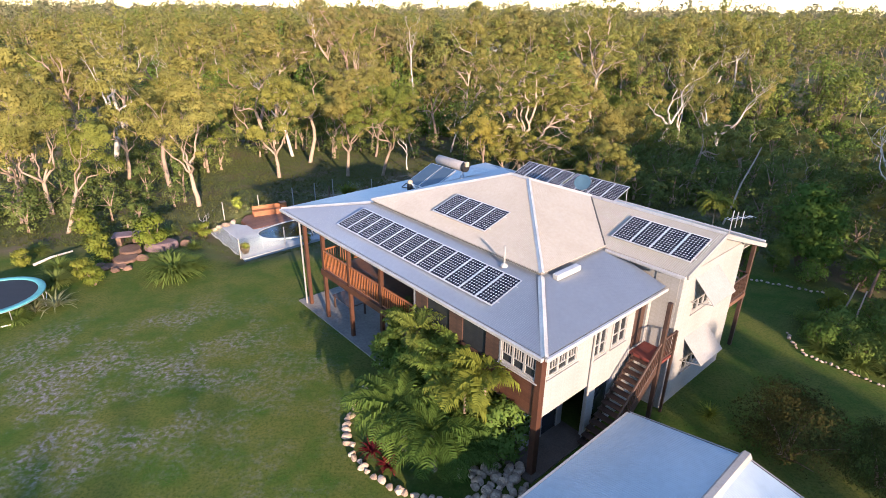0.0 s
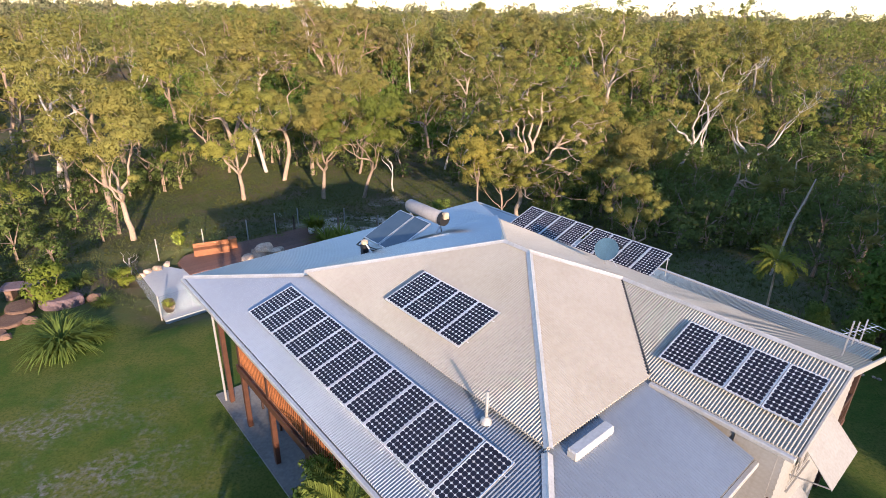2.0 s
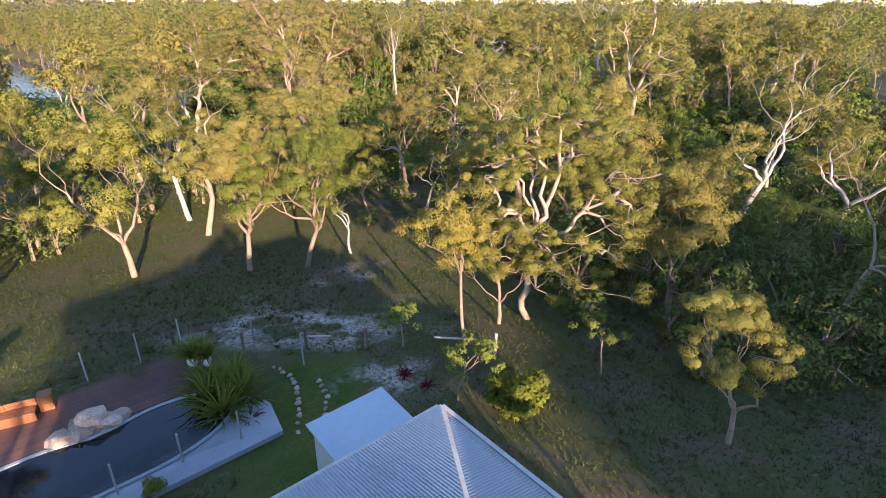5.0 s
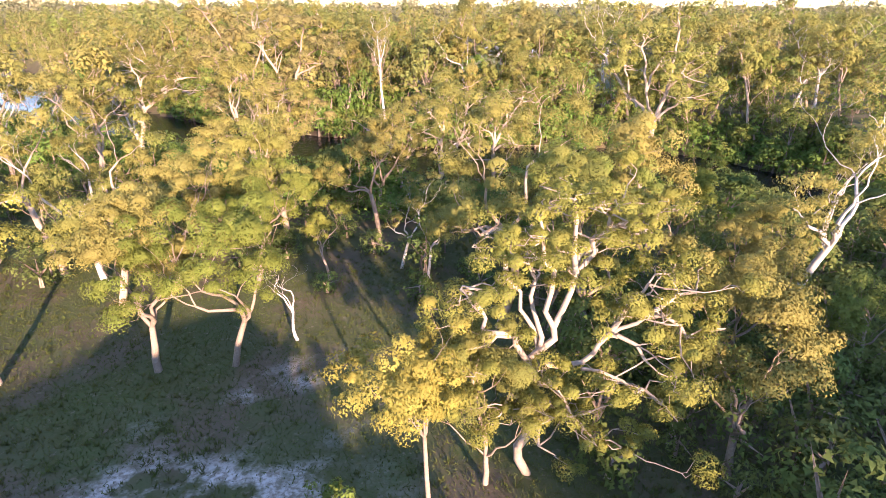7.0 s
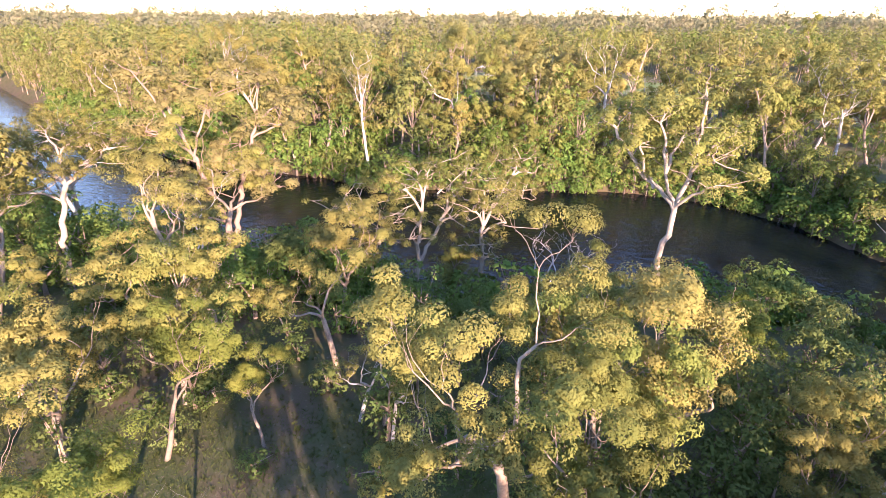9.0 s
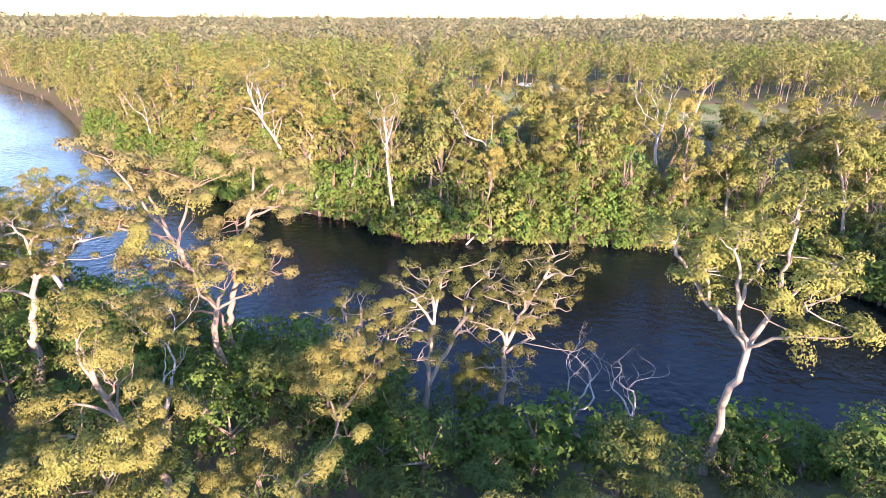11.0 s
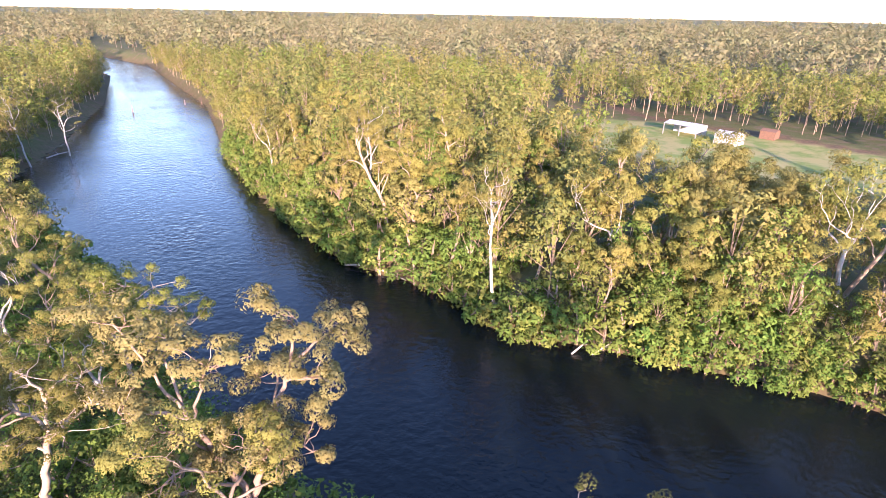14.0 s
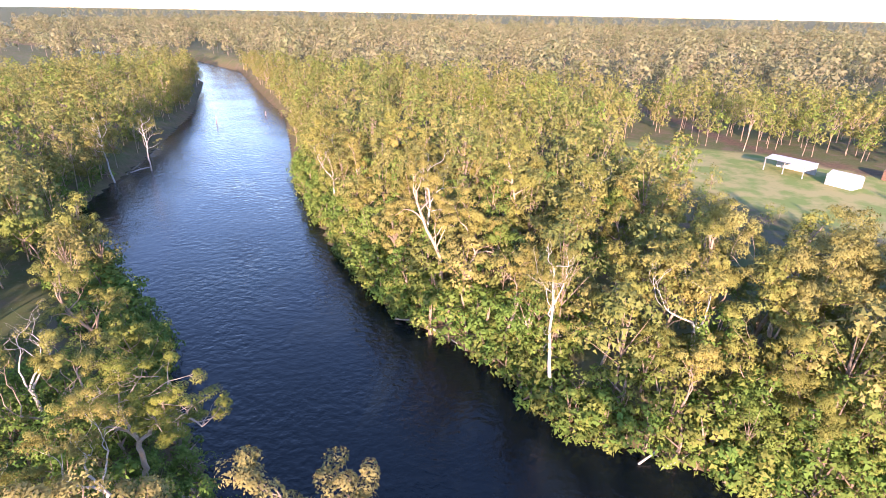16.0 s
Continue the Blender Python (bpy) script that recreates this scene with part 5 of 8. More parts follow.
for p, r, h, mat, label in ((on_plot(12.3, 31.6), 0.24, 0.5, POTWHITE, "pale tapered planter pot"), (on_plot(12.8, 31.2), 0.22, 0.46, POTWHITE, "pale tapered planter pot"), (on_plot(1.05, 26.1), 0.33, 0.62, TERRACOTTA, "glazed brown urn on the pool paving")):
    pot(p.x, p.y, PZ, r, h, mat, label)

# back fence, slab and gate rail
bf = thing("paddock_fence", "old timber post and rail fence", "fence")
for x, y in ((-10.5, 46.8), (-7.07, 46.7), (-4.15, 47.2), (-1.2, 47.3), (5.16, 46.95)):
    part("post", Geo().tube([(x, y, ground_z(x, y) - 0.3), (x + 0.02, y, ground_z(x, y) + 1.15)], [0.09, 0.075], 8), DEADWOOD if x == 5.16 else ROUGHBARK, bf, "weathered timber post")
for p, q in (((2.2, 47.3), (5.16, 46.95)), ((-4.15, 47.2), (-2.9, 47.2))):
    part("rail", Geo().tube([(p[0], p[1], ground_z(*p) + 0.7), (q[0], q[1], ground_z(*q) + 0.75)], 0.05, 6), DEADWOOD, bf, "grey timber rail")
gs = thing("garden_shed", "small garden shed with a pale blue-green steel roof", "shed", pose(0.5, 37.2, ground_z(0.5, 37.2), 0, 0, 41.3))
gz = 3.2 - ground_z(0.5, 37.2)
part("roof", Geo().add([(-1.35, -1.2, gz - 0.1), (1.35, -1.2, gz - 0.1), (1.35, 1.2, gz + 0.1), (-1.35, 1.2, gz + 0.1), (-1.35, -1.2, gz - 0.16), (1.35, -1.2, gz - 0.16), (1.35, 1.2, gz + 0.04), (-1.35, 1.2, gz + 0.04)], [(0, 1, 2, 3), (7, 6, 5, 4), (0, 4, 5, 1), (1, 5, 6, 2), (2, 6, 7, 3), (3, 7, 4, 0)]), SHEDSTEEL, gs, "pale sheet roof")
for x0, x1, y0, y1 in ((-1.2, 1.2, -1.05, -1.0), (-1.2, 1.2, 1.0, 1.05), (-1.2, -1.15, -1.0, 1.0), (1.15, 1.2, -1.0, 1.0)):
    part("wall", Geo().box(x0, x1, y0, y1, -0.1, gz - 0.14), SHEDSTEEL, gs)
tb = thing("patio_table", "dark outdoor table under the veranda", "table", HOUSE @ pose(1.9, 14.2, 0.06))
part("tabletop", Geo().box(-0.5, 0.5, -0.9, 0.9, 0.7, 0.75, 0.01), DARKWOOD, tb)
for x in (-0.42, 0.42):
    for y in (-0.8, 0.8):
        part("leg", Geo().box(x - 0.04, x + 0.04, y - 0.04, y + 0.04, 0, 0.7), DARKWOOD, tb)

# ---- sheds beyond the river ----
FARMWHITE = material("dull_white_sheet", (0.42, 0.42, 0.42), 0.6)
RUST = material("rusted_sheet", (0.19, 0.10, 0.065), 0.8, alt=(0.13, 0.075, 0.05))

def far_shed(x, y, turn, w, d, h, rise, wallmat, label, open_side=False):
    s = thing("farm_shed", label, "shed", pose(x, y, ground_z(x, y), 0, 0, turn), group="sheds beyond the river")
    part("roof", Geo().add([(-w / 2, -d / 2, h), (w / 2, -d / 2, h), (w / 2, 0, h + rise), (-w / 2, 0, h + rise), (w / 2, d / 2, h), (-w / 2, d / 2, h)], [(0, 1, 2, 3), (3, 2, 4, 5)]), wallmat, s, "sheet roof")
    for y0 in (-d / 2 + 0.1, d / 2 - 0.2):
        if not (open_side and y0 < 0):
            part("wall", Geo().box(-w / 2 + 0.1, w / 2 - 0.1, y0, y0 + 0.1, -0.3, h), wallmat, s)
    for x0 in (-w / 2 + 0.1, w / 2 - 0.2):
        if not open_side:
            part("wall", Geo().add([(x0, -d / 2 + 0.2, -0.3), (x0, d / 2 - 0.2, -0.3), (x0, d / 2 - 0.2, h), (x0, 0, h + rise - 0.05), (x0, -d / 2 + 0.2, h)], [(0, 1, 2, 3, 4)]), wallmat, s)
    if open_side:
        for x0 in (-w / 2 + 0.2, 0, w / 2 - 0.2):
            part("post", Geo().box(x0 - 0.1, x0 + 0.1, -d / 2 + 0.2, -d / 2 + 0.4, -0.3, h), WHITE, s)


far_shed(22, 251, -30, 10.5, 7, 3.2, 0.7, FARMWHITE, "open-fronted white farm shed", True)
far_shed(33.5, 244, -30, 6.5, 5.5, 2.6, 0.9, FARMWHITE, "white gabled farm shed")
far_shed(46, 257, -30, 4.5, 4, 2.3, 0.6, RUST, "small rust-brown farm shed")

# ---- trees ----
rng = np.random.default_rng(7)


def grow(seed, height, spread, clear=0.35, limbs=4, levels=3, lean=0.1, thick=1.0, open_crown=0.5, leader=0.0, wild=1.0, mid=1.0):
    """Limbs of a gum tree as (points, radii, level), and the tips that carry leaves. leader: how far the trunk goes on up through the crown."""
    r = random.Random(seed)
    tubes, tips = [], []

    def limb(p, d, length, rad, level, steps):
        pts, rads = [p.copy()], [rad]
        for i in range(steps):
            d = (d + Vector((r.gauss(0, 0.34), r.gauss(0, 0.34), r.gauss(0.06, 0.22))) * (wild if level else 0.35 * wild)).normalized()
            p = p + d * (length / steps)
            pts.append(p.copy())
            rads.append(rad * (1 - (0.34 if level == 0 else 0.46) * (i + 1) / steps))
        tubes.append((pts, rads, level))
        return p, d, rads[-1], pts

    def split(p, d, length, rad, level, n=None):
        if level >= levels:
            tips.append((p.copy(), d.copy()))
            return
        n = n or r.choice((2, 2, 3))
        turn = r.uniform(0, 6.28)
        for k in range(n):
            ang = turn + 6.283 * k / n + r.gauss(0, 0.35)
            out = Vector((math.cos(ang), math.sin(ang), 0))
            tilt = r.uniform(0.3, 1.0) * open_crown * 2 if level == 0 else r.uniform(0.25, 0.85)
            nd = (d * math.cos(tilt) + out * math.sin(tilt) + Vector((0, 0, 0.3))).normalized()
            ln = length * r.uniform(0.6, 1.25)
            e, ed, er, pts = limb(p, nd, ln, rad * r.uniform(0.58, 0.85), level + 1, 6 if level < 1 else 5)
            for q in pts[2:-1] if level >= 1 else pts[3:-1]:
                if r.random() < mid * (0.34 if level >= 1 else 0.5):
                    off = Vector((r.gauss(0, 0.5), r.gauss(0, 0.5), r.uniform(0.0, 0.5)))
                    tips.append((q + off, off.normalized()))
            split(e, ed, ln * 0.66, er, level + 1)

    base = height * clear
    d0 = Vector((r.gauss(0, lean), r.gauss(0, lean), 1)).normalized()
    rad = 0.02 * height * thick
    e, ed, er, pts = limb(Vector((0, 0, -0.5)), d0, base + 0.5, rad, 0, 5)
    if leader:
        n = limbs
        e2, ed2, er2, pts2 = limb(e, ed, height * leader, er, 0, 6)
        for k in range(n):
            q = pts2[min(5, int(6 * k / n))]
            ang = k * 2.4 + r.uniform(-0.4, 0.4)
            tilt = r.uniform(0.6, 1.1) * open_crown * 2
            nd = Vector((math.cos(ang) * math.sin(tilt), math.sin(ang) * math.sin(tilt), math.cos(tilt)))
            ln = spread * 0.6 * r.uniform(0.7, 1.2) * (1 - 0.45 * k / n)
            b, bd, br, _ = limb(q, nd, ln, er * r.uniform(0.4, 0.6), 1, 4)
            split(b, bd, ln * 0.7, br, 1)
        split(e2, ed2, spread * 0.4, er2, 1)
    else:
        split(e, ed, spread * 0.62, er, 0, limbs)
    k = height / max(t[0].z for t in tips)
    tubes = [([Vector((p.x, p.y, p.z * k if p.z > 0 else p.z)) for p in pts], rads, lv) for pts, rads, lv in tubes]
    return tubes, [(Vector((p.x, p.y, p.z * k)), q) for p, q in tips]


def tube_arrays(tubes, sides=(7, 5, 3, 3, 3)):
    g = Geo()
    for pts, rads, lv in tubes:
        g.tube(pts, rads, sides[min(lv, 4)], cap=False)
    return g


Leaves = collections.namedtuple("Leaves", "tris ways clump")


def leaf_cloud(seed, tips, size, count, leaf, flat=0.8, droop=0.55, slim=0.3, rough=0.26):
    """Leaf triangles in rounded clumps round the tips, fuller on top than below, each turned roughly the way its clump's surface faces."""
    r = np.random.default_rng(seed)
    tris, ways, lumps = [], [], []
    mid = np.mean([np.array(p) for p, _ in tips], 0) if tips else np.zeros(3)
    for p, d in tips:
        n = max(3, int(count * r.uniform(0.55, 1.45)))
        s = size * r.uniform(0.6, 1.3)
        c = np.array(p) + np.array(d) * s * 0.3
        q = r.normal(size=(n, 3))
        q /= np.linalg.norm(q, axis=1)[:, None]
        q[:, 2] = np.where(r.uniform(0, 1, n) < 0.6, np.abs(q[:, 2]), q[:, 2])
        # three or four lobes make the clump's outline uneven
        lobes = r.normal(size=(4, 3))
        lobes /= np.linalg.norm(lobes, axis=1)[:, None]
        bulge = 0.72 + 0.42 * np.max(np.clip(q @ lobes.T, 0, 1) ** 3, axis=1)
        shell = r.uniform(0.5, 1, n) ** 0.5
        pos = q * (bulge * shell * s)[:, None] * np.array([1, 1, flat])
        out = c - mid
        out = out / (np.linalg.norm(out) + 1e-6)
        way = q + 0.35 * out + np.array([0, 0, 0.22]) + r.normal(0, 0.16, size=(n, 3))
        way /= np.linalg.norm(way, axis=1)[:, None] + 1e-6
        face = way + r.normal(0, rough, size=(n, 3))
        face /= np.linalg.norm(face, axis=1)[:, None] + 1e-6
        tip = r.normal(size=(n, 3))
        tip[:, 2] -= droop
        tip -= face * (tip * face).sum(1)[:, None]
        tip /= np.linalg.norm(tip, axis=1)[:, None] + 1e-6
        side = np.cross(face, tip)
        ln = leaf * r.uniform(0.6, 1.4, n)[:, None]
        c0 = c + pos
        tris.append(np.stack([c0 + side * ln * slim, c0 - side * ln * slim, c0 + tip * ln], 1))
        ways.append(way)
        lumps.append(np.full(n, r.uniform()))
    return Leaves(np.concatenate(tris), np.concatenate(ways), np.concatenate(lumps))


def tri_mesh(name, tris, mat, tint=None):
    """A mesh of loose triangles; leaves bring the way that their clump faces and its tone."""
    ways = clump = None
    if isinstance(tris, Leaves):
        tris, ways, clump = tris
    me = bpy.data.meshes.new(name)
    n = len(tris)
    me.vertices.add(3 * n)
    me.vertices.foreach_set("co", np.ascontiguousarray(tris, dtype=np.float32).ravel())
    me.loops.add(3 * n)
    me.loops.foreach_set("vertex_index", np.arange(3 * n, dtype=np.int32))
    me.polygons.add(n)
    me.polygons.foreach_set("loop_start", np.arange(0, 3 * n, 3, dtype=np.int32))
    me.polygons.foreach_set("loop_total", np.full(n, 3, dtype=np.int32))
    me.materials.append(mat)
    me.update(calc_edges=True)
    for key, values in (("tint", tint), ("clump", clump)):
        if values is not None:
            me.attributes.new(key, "FLOAT", "POINT").data.foreach_set("value", np.repeat(values, 3).astype(np.float32))
    if ways is not None:
        me.attributes.new("custom_normal", "FLOAT_VECTOR", "POINT").data.foreach_set("vector", np.repeat(ways, 3, axis=0).astype(np.float32).ravel())
    return me


def tree_kind(name, label, category, seed, height, spread, leaves=165, leaf=0.13, tuft=0.66, bark=None, leafmat=None, group="", droop=0.55, **shape):
    """A tree built once, at the origin, to be copied."""
    tubes, tips = grow(seed, height, spread, **shape)
    t = thing(name, label, category, group=group)
    part("trunk", tube_arrays(tubes), bark or BARK, t, "pale branching trunk", smooth=True)
    if leaves:
        tris = leaf_cloud(seed, tips, tuft, leaves, leaf, droop=droop)
        part("crown", tri_mesh("crown", tris, leafmat or GUM), leafmat or GUM, t, "clumps of small leaves")
    return t


kinds = {}


def kind_of(key, *args, **kw):
    kinds[key] = [tree_kind(*args, **kw), False]


def plant(key, x, y, turn=0.0, scale=1.0, z=None, tall=1.0, label="", tip=0.0):
    """Put a tree of a kind on the ground: the first one is moved, the others are copies."""
    ob, used = kinds[key]
    z = ground_z(x, y) if z is None else z
    m = pose(x, y, z, tip, 0, turn)
    if used:
        ob = copy_thing(ob, m)
    else:
        kinds[key][1] = True
        ob.matrix_world = m
    ob.scale = (scale, scale, scale * tall)
    if label:
        tagged(ob, label)
    return ob


G = "gum trees of the bush"
SPREAD = "spreading gum tree with forked pale limbs and airy olive crown"
TALL = "tall gum tree with pale trunk and open olive crown"
DENSE = "bushy gum tree with dense bright leaves"
# the finest leaves for the trees right beside the way
kind_of("near_spread", "gum_tree", SPREAD, "tree", 11, 10.5, 6.2, clear=0.26, limbs=4, levels=4, open_crown=0.5, group=G, mid=0.45, leaves=480, tuft=0.6, leaf=0.085)
kind_of("near_vivid", "gum_tree", "spreading gum tree with crooked limbs and vivid yellow-green clumps", "tree", 23, 10.5, 6.0, clear=0.3, limbs=4, levels=4, open_crown=0.5, group=G, mid=0.5, leaves=500, tuft=0.62, leaf=0.085, leafmat=VIVID)
kind_of("near_tall", "gum_tree", TALL, "tree", 47, 15.0, 5.6, clear=0.36, limbs=4, levels=4, open_crown=0.32, lean=0.1, leaves=420, leaf=0.09, mid=0.45, tuft=0.62, group=G)
kind_of("near_weeping", "gum_tree", "gum tree with drooping golden green foliage to the ground", "tree", 61, 9.5, 4.6, clear=0.16, limbs=7, levels=3, leader=0.45, open_crown=0.45, leaves=480, tuft=0.6, droop=1.4, group=G, leaf=0.085)
# fuller kinds for trees that stand near the way
kind_of("spread", "gum_tree", SPREAD, "tree", 11, 10.5, 6.2, clear=0.26, limbs=4, levels=4, open_crown=0.55, group=G, mid=0.45, leaves=230, tuft=0.62, leaf=0.12)
kind_of("spread2", "gum_tree", SPREAD, "tree", 23, 10.0, 5.4, clear=0.34, limbs=3, levels=4, open_crown=0.52, lean=0.16, group=G, leafmat=VIVID, leaves=230, mid=0.45, tuft=0.62, leaf=0.12)
kind_of("spread3", "gum_tree", "spreading gum tree with crooked limbs and vivid yellow-green clumps", "tree", 11, 10.5, 6.2, clear=0.26, limbs=4, levels=4, open_crown=0.55, group=G, mid=0.5, leaves=240, tuft=0.64, leaf=0.12, leafmat=VIVID)
kind_of("tall", "gum_tree", TALL, "tree", 31, 16.0, 5.6, clear=0.30, limbs=7, levels=3, leader=0.42, open_crown=0.4, leaves=230, leaf=0.13, mid=0.45, tuft=0.68, group=G)
kind_of("tall2", "gum_tree", TALL, "tree", 47, 15.0, 6.0, clear=0.36, limbs=3, levels=4, open_crown=0.36, lean=0.14, leaves=230, leaf=0.13, mid=0.45, tuft=0.68, group=G)
kind_of("bushy", "gum_tree", DENSE, "tree", 59, 9.0, 5.0, clear=0.18, limbs=6, levels=3, leader=0.4, open_crown=0.5, leaves=200, tuft=0.66, leafmat=GUMBRIGHT, group=G, leaf=0.12)
kind_of("weeping", "gum_tree", "gum tree with drooping golden green foliage to the ground", "tree", 61, 9.5, 4.6, clear=0.16, limbs=7, levels=3, leader=0.45, open_crown=0.45, leaves=210, tuft=0.62, droop=1.4, group=G, leaf=0.12)
kind_of("sparse", "gum_tree", "sparse gum tree with bare white forked limbs", "tree", 67, 15.5, 6.0, leaves=80, clear=0.34, limbs=3, levels=4, open_crown=0.4, bark=DEADWOOD, group=G, tuft=0.55, leaf=0.12)
kind_of("white", "gum_tree", "tall ghost gum with a straight white trunk and sparse crown", "tree", 163, 24.0, 8.0, leaves=70, clear=0.36, limbs=6, levels=3, leader=0.38, open_crown=0.38, lean=0.02, bark=DEADWOOD, group=G, thick=0.68)
kind_of("vase", "gum_tree", "wide V-forked gum tree with pale limbs and thin olive crown", "tree", 171, 18.0, 9.5, leaves=120, clear=0.26, limbs=3, levels=4, open_crown=0.42, lean=0.12, bark=DEADWOOD, group=G, mid=0.5, tuft=0.65, leaf=0.14)
kind_of("bigspread", "gum_tree", "big spreading river gum with pale forked limbs and leaf clumps", "tree", 211, 19.0, 10.5, clear=0.22, limbs=4, levels=4, open_crown=0.5, lean=0.16, leaves=240, leaf=0.17, tuft=0.85, mid=0.5, group=G)
kind_of("crowned", "gum_tree", "tall broad gum with a full rounded olive crown", "tree", 311, 19.5, 11.0, clear=0.2, limbs=5, levels=4, open_crown=0.5, lean=0.06, leaves=150, leaf=0.28, tuft=1.15, mid=0.7, group=G, leafmat=OLIVE)
kind_of("gold", "wattle_tree", "small tree with golden feathery crown", "tree", 71, 8.6, 2.9, leaves=210, clear=0.36, limbs=5, levels=3, open_crown=0.3, thick=0.6, tuft=0.42, leaf=0.09, leafmat=GOLD)
kind_of("dead", "dead_tree", "bare bleached dead tree with broken branches", "tree", 97, 9.0, 4.2, leaves=0, clear=0.3, limbs=3, levels=4, open_crown=0.4, bark=DEADWOOD)
# lighter kinds for the bush behind
kind_of("m1", "gum_tree", SPREAD, "tree", 111, 11.5, 6.0, clear=0.28, limbs=4, levels=3, open_crown=0.5, leaves=64, leaf=0.3, tuft=0.8, group=G)
kind_of("m2", "gum_tree", TALL, "tree", 112, 15.5, 5.2, clear=0.3, limbs=6, levels=2, leader=0.45, open_crown=0.42, leaves=100, leaf=0.31, tuft=0.95, group=G)
kind_of("m3", "gum_tree", TALL, "tree", 113, 14.0, 6.0, clear=0.34, limbs=3, levels=3, open_crown=0.36, lean=0.15, leaves=68, leaf=0.3, tuft=0.85, group=G)
kind_of("m4", "gum_tree", DENSE, "tree", 114, 9.5, 5.0, clear=0.16, limbs=6, levels=2, leader=0.45, open_crown=0.5, leaves=120, leaf=0.3, tuft=0.95, leafmat=GUMBRIGHT, group=G)
kind_of("m5", "gum_tree", "sparse gum tree with bare white upper limbs", "tree", 115, 16.0, 6.0, clear=0.36, limbs=3, levels=4, open_crown=0.34, leaves=20, leaf=0.3, tuft=0.7, bark=DEADWOOD, group=G)
kind_of("m6", "gum_tree", TALL, "tree", 116, 12.5, 5.0, clear=0.22, limbs=7, levels=2, leader=0.5, open_crown=0.4, leaves=95, leaf=0.3, tuft=0.95, group=G, droop=1.2)
kind_of("scrub", "scrub_tree", "dense dark green scrub tree", "tree", 83, 4.6, 3.6, leaves=95, clear=0.14, limbs=6, levels=2, leader=0.4, open_crown=0.6, tuft=0.75, leaf=0.19, leafmat=SCRUB, bark=ROUGHBARK, group="scrub along the river")

# trees with a known place: kind, x, y, turn, size, height factor
PLACED = [
    ("spread", -20.8, 43.2, 0, 1.1, 1.0), ("spread3", -17.9, 56.4, 80, 1.1, 1.0), ("near_spread", -10.7, 57.8, 200, 1.05, 1.0),
    ("near_vivid", -7.1, 58.5, 20, 0.95, 1.05), ("dead", -4.3, 61.1, 120, 0.62, 1.0), ("gold", 3.5, 48.3, 0, 1.0, 1.0),
    ("near_weeping", 5.6, 50.2, 150, 0.72, 1.0), ("near_spread", 11.8, 61.5, 40, 1.1, 1.0),
    ("near_spread", 13.4, 40.5, 10, 0.62, 1.0), ("sparse", 24.8, 64.6, 0, 0.95, 1.0), ("tall", -9.0, 76.5, 60, 0.88, 1.0),
    ("spread2", -8.9, 67.6, 100, 0.85, 1.0), ("spread", 17.0, 67.6, 50, 1.15, 1.0), ("spread", -14.3, 67.9, 220, 0.95, 1.0),
    ("tall2", -1.4, 75.4, 140, 0.76, 1.0), ("tall2", -12.5, 90.7, 60, 1.12, 1.0),
    ("dead", 18.6, 89.6, 100, 1.15, 1.0),
    ("dead", 14.4, 89.2, 0, 1.15, 1.0), ("vase", -32.2, 98.4, 215, 0.85, 1.0),
    ("bigspread", -47.0, 102.5, 130, 0.8, 1.0), ("tall", -57.7, 114.0, 130, 0.95, 1.0), ("white", -7.4, 137.6, 0, 0.88, 1.0),
    ("tall", -30.0, 151.0, 70, 1.3, 1.0), ("tall2", -24.0, 150.0, 30, 1.25, 1.0), ("near_tall", 7.2, 62.8, 200, 1.02, 1.0),
    ("weeping", 2.5, 140.0, 0, 1.0, 1.0), ("spread", 14.0, 74.0, 250, 0.8, 1.0),
    ("tall2", -27.0, 51.0, 0, 0.85, 1.0), ("spread", -31.0, 40.0, 300, 1.0, 1.0), ("spread2", -27.0, 35.5, 90, 0.85, 1.0),
    ("spread", -38.0, 47.0, 10, 1.1, 1.0), ("weeping", 11.0, 71.0, 80, 0.95, 1.0), ("spread2", 20.7, 74.5, 10, 0.85, 1.0),
    ("tall2", -17.0, 80.0, 210, 0.6, 1.0), ("weeping", 6.0, 89.6, 50, 0.75, 1.0),
    ("tall", 8.0, 147.0, 0, 1.2, 1.0), ("spread", -2.4, 83.6, 200, 1.0, 1.0), ("sparse", -14.0, 82.6, 60, 0.72, 1.0), ("crowned", 27.0, 154.5, 40, 0.82, 1.0), ("crowned", 21.0, 160.0, 90, 0.76, 1.0), ("crowned", 34.0, 161.0, 140, 0.62, 1.0), ("crowned", 19.0, 150.0, 200, 0.92, 1.08), ("tall", 95.0, 148.0, 20, 0.7, 1.0), ("tall", 56.0, 152.0, 70, 0.72, 1.0), ("white", -36.0, 157.0, 90, 0.8, 1.0), ("white", -143.0, 169.0, 0, 0.8, 1.0), ("white", -145.0, 181.7, 120, 0.75, 1.0), ("weeping", 19.0, 137.5, 100, 1.2, 1.0),
    ("spread", 18.0, 141.0, 60, 1.3, 1.0), ("tall2", 30.0, 140.5, 100, 1.1, 1.0),
    ("sparse", 0.7, 70.9, 10, 0.45, 1.0), ("sparse", 2.8, 69.2, 100, 0.4, 1.0), ("spread2", -4.0, 68.6, 160, 0.55, 1.0), ("vase", 30.2, 69.6, 200, 0.62, 1.0),
    ("spread", 23.5, 66.5, 130, 0.75, 1.0), ("dead", -51.0, 102.5, 40, 1.5, 1.0), ("tall2", -33.5, 90.5, 60, 0.95, 1.0),
]
taken = []
for key, x, y, turn, size, tall in PLACED:
    plant(key, x, y, turn, size, tall=tall)
    taken.append((x, y, 3.6))

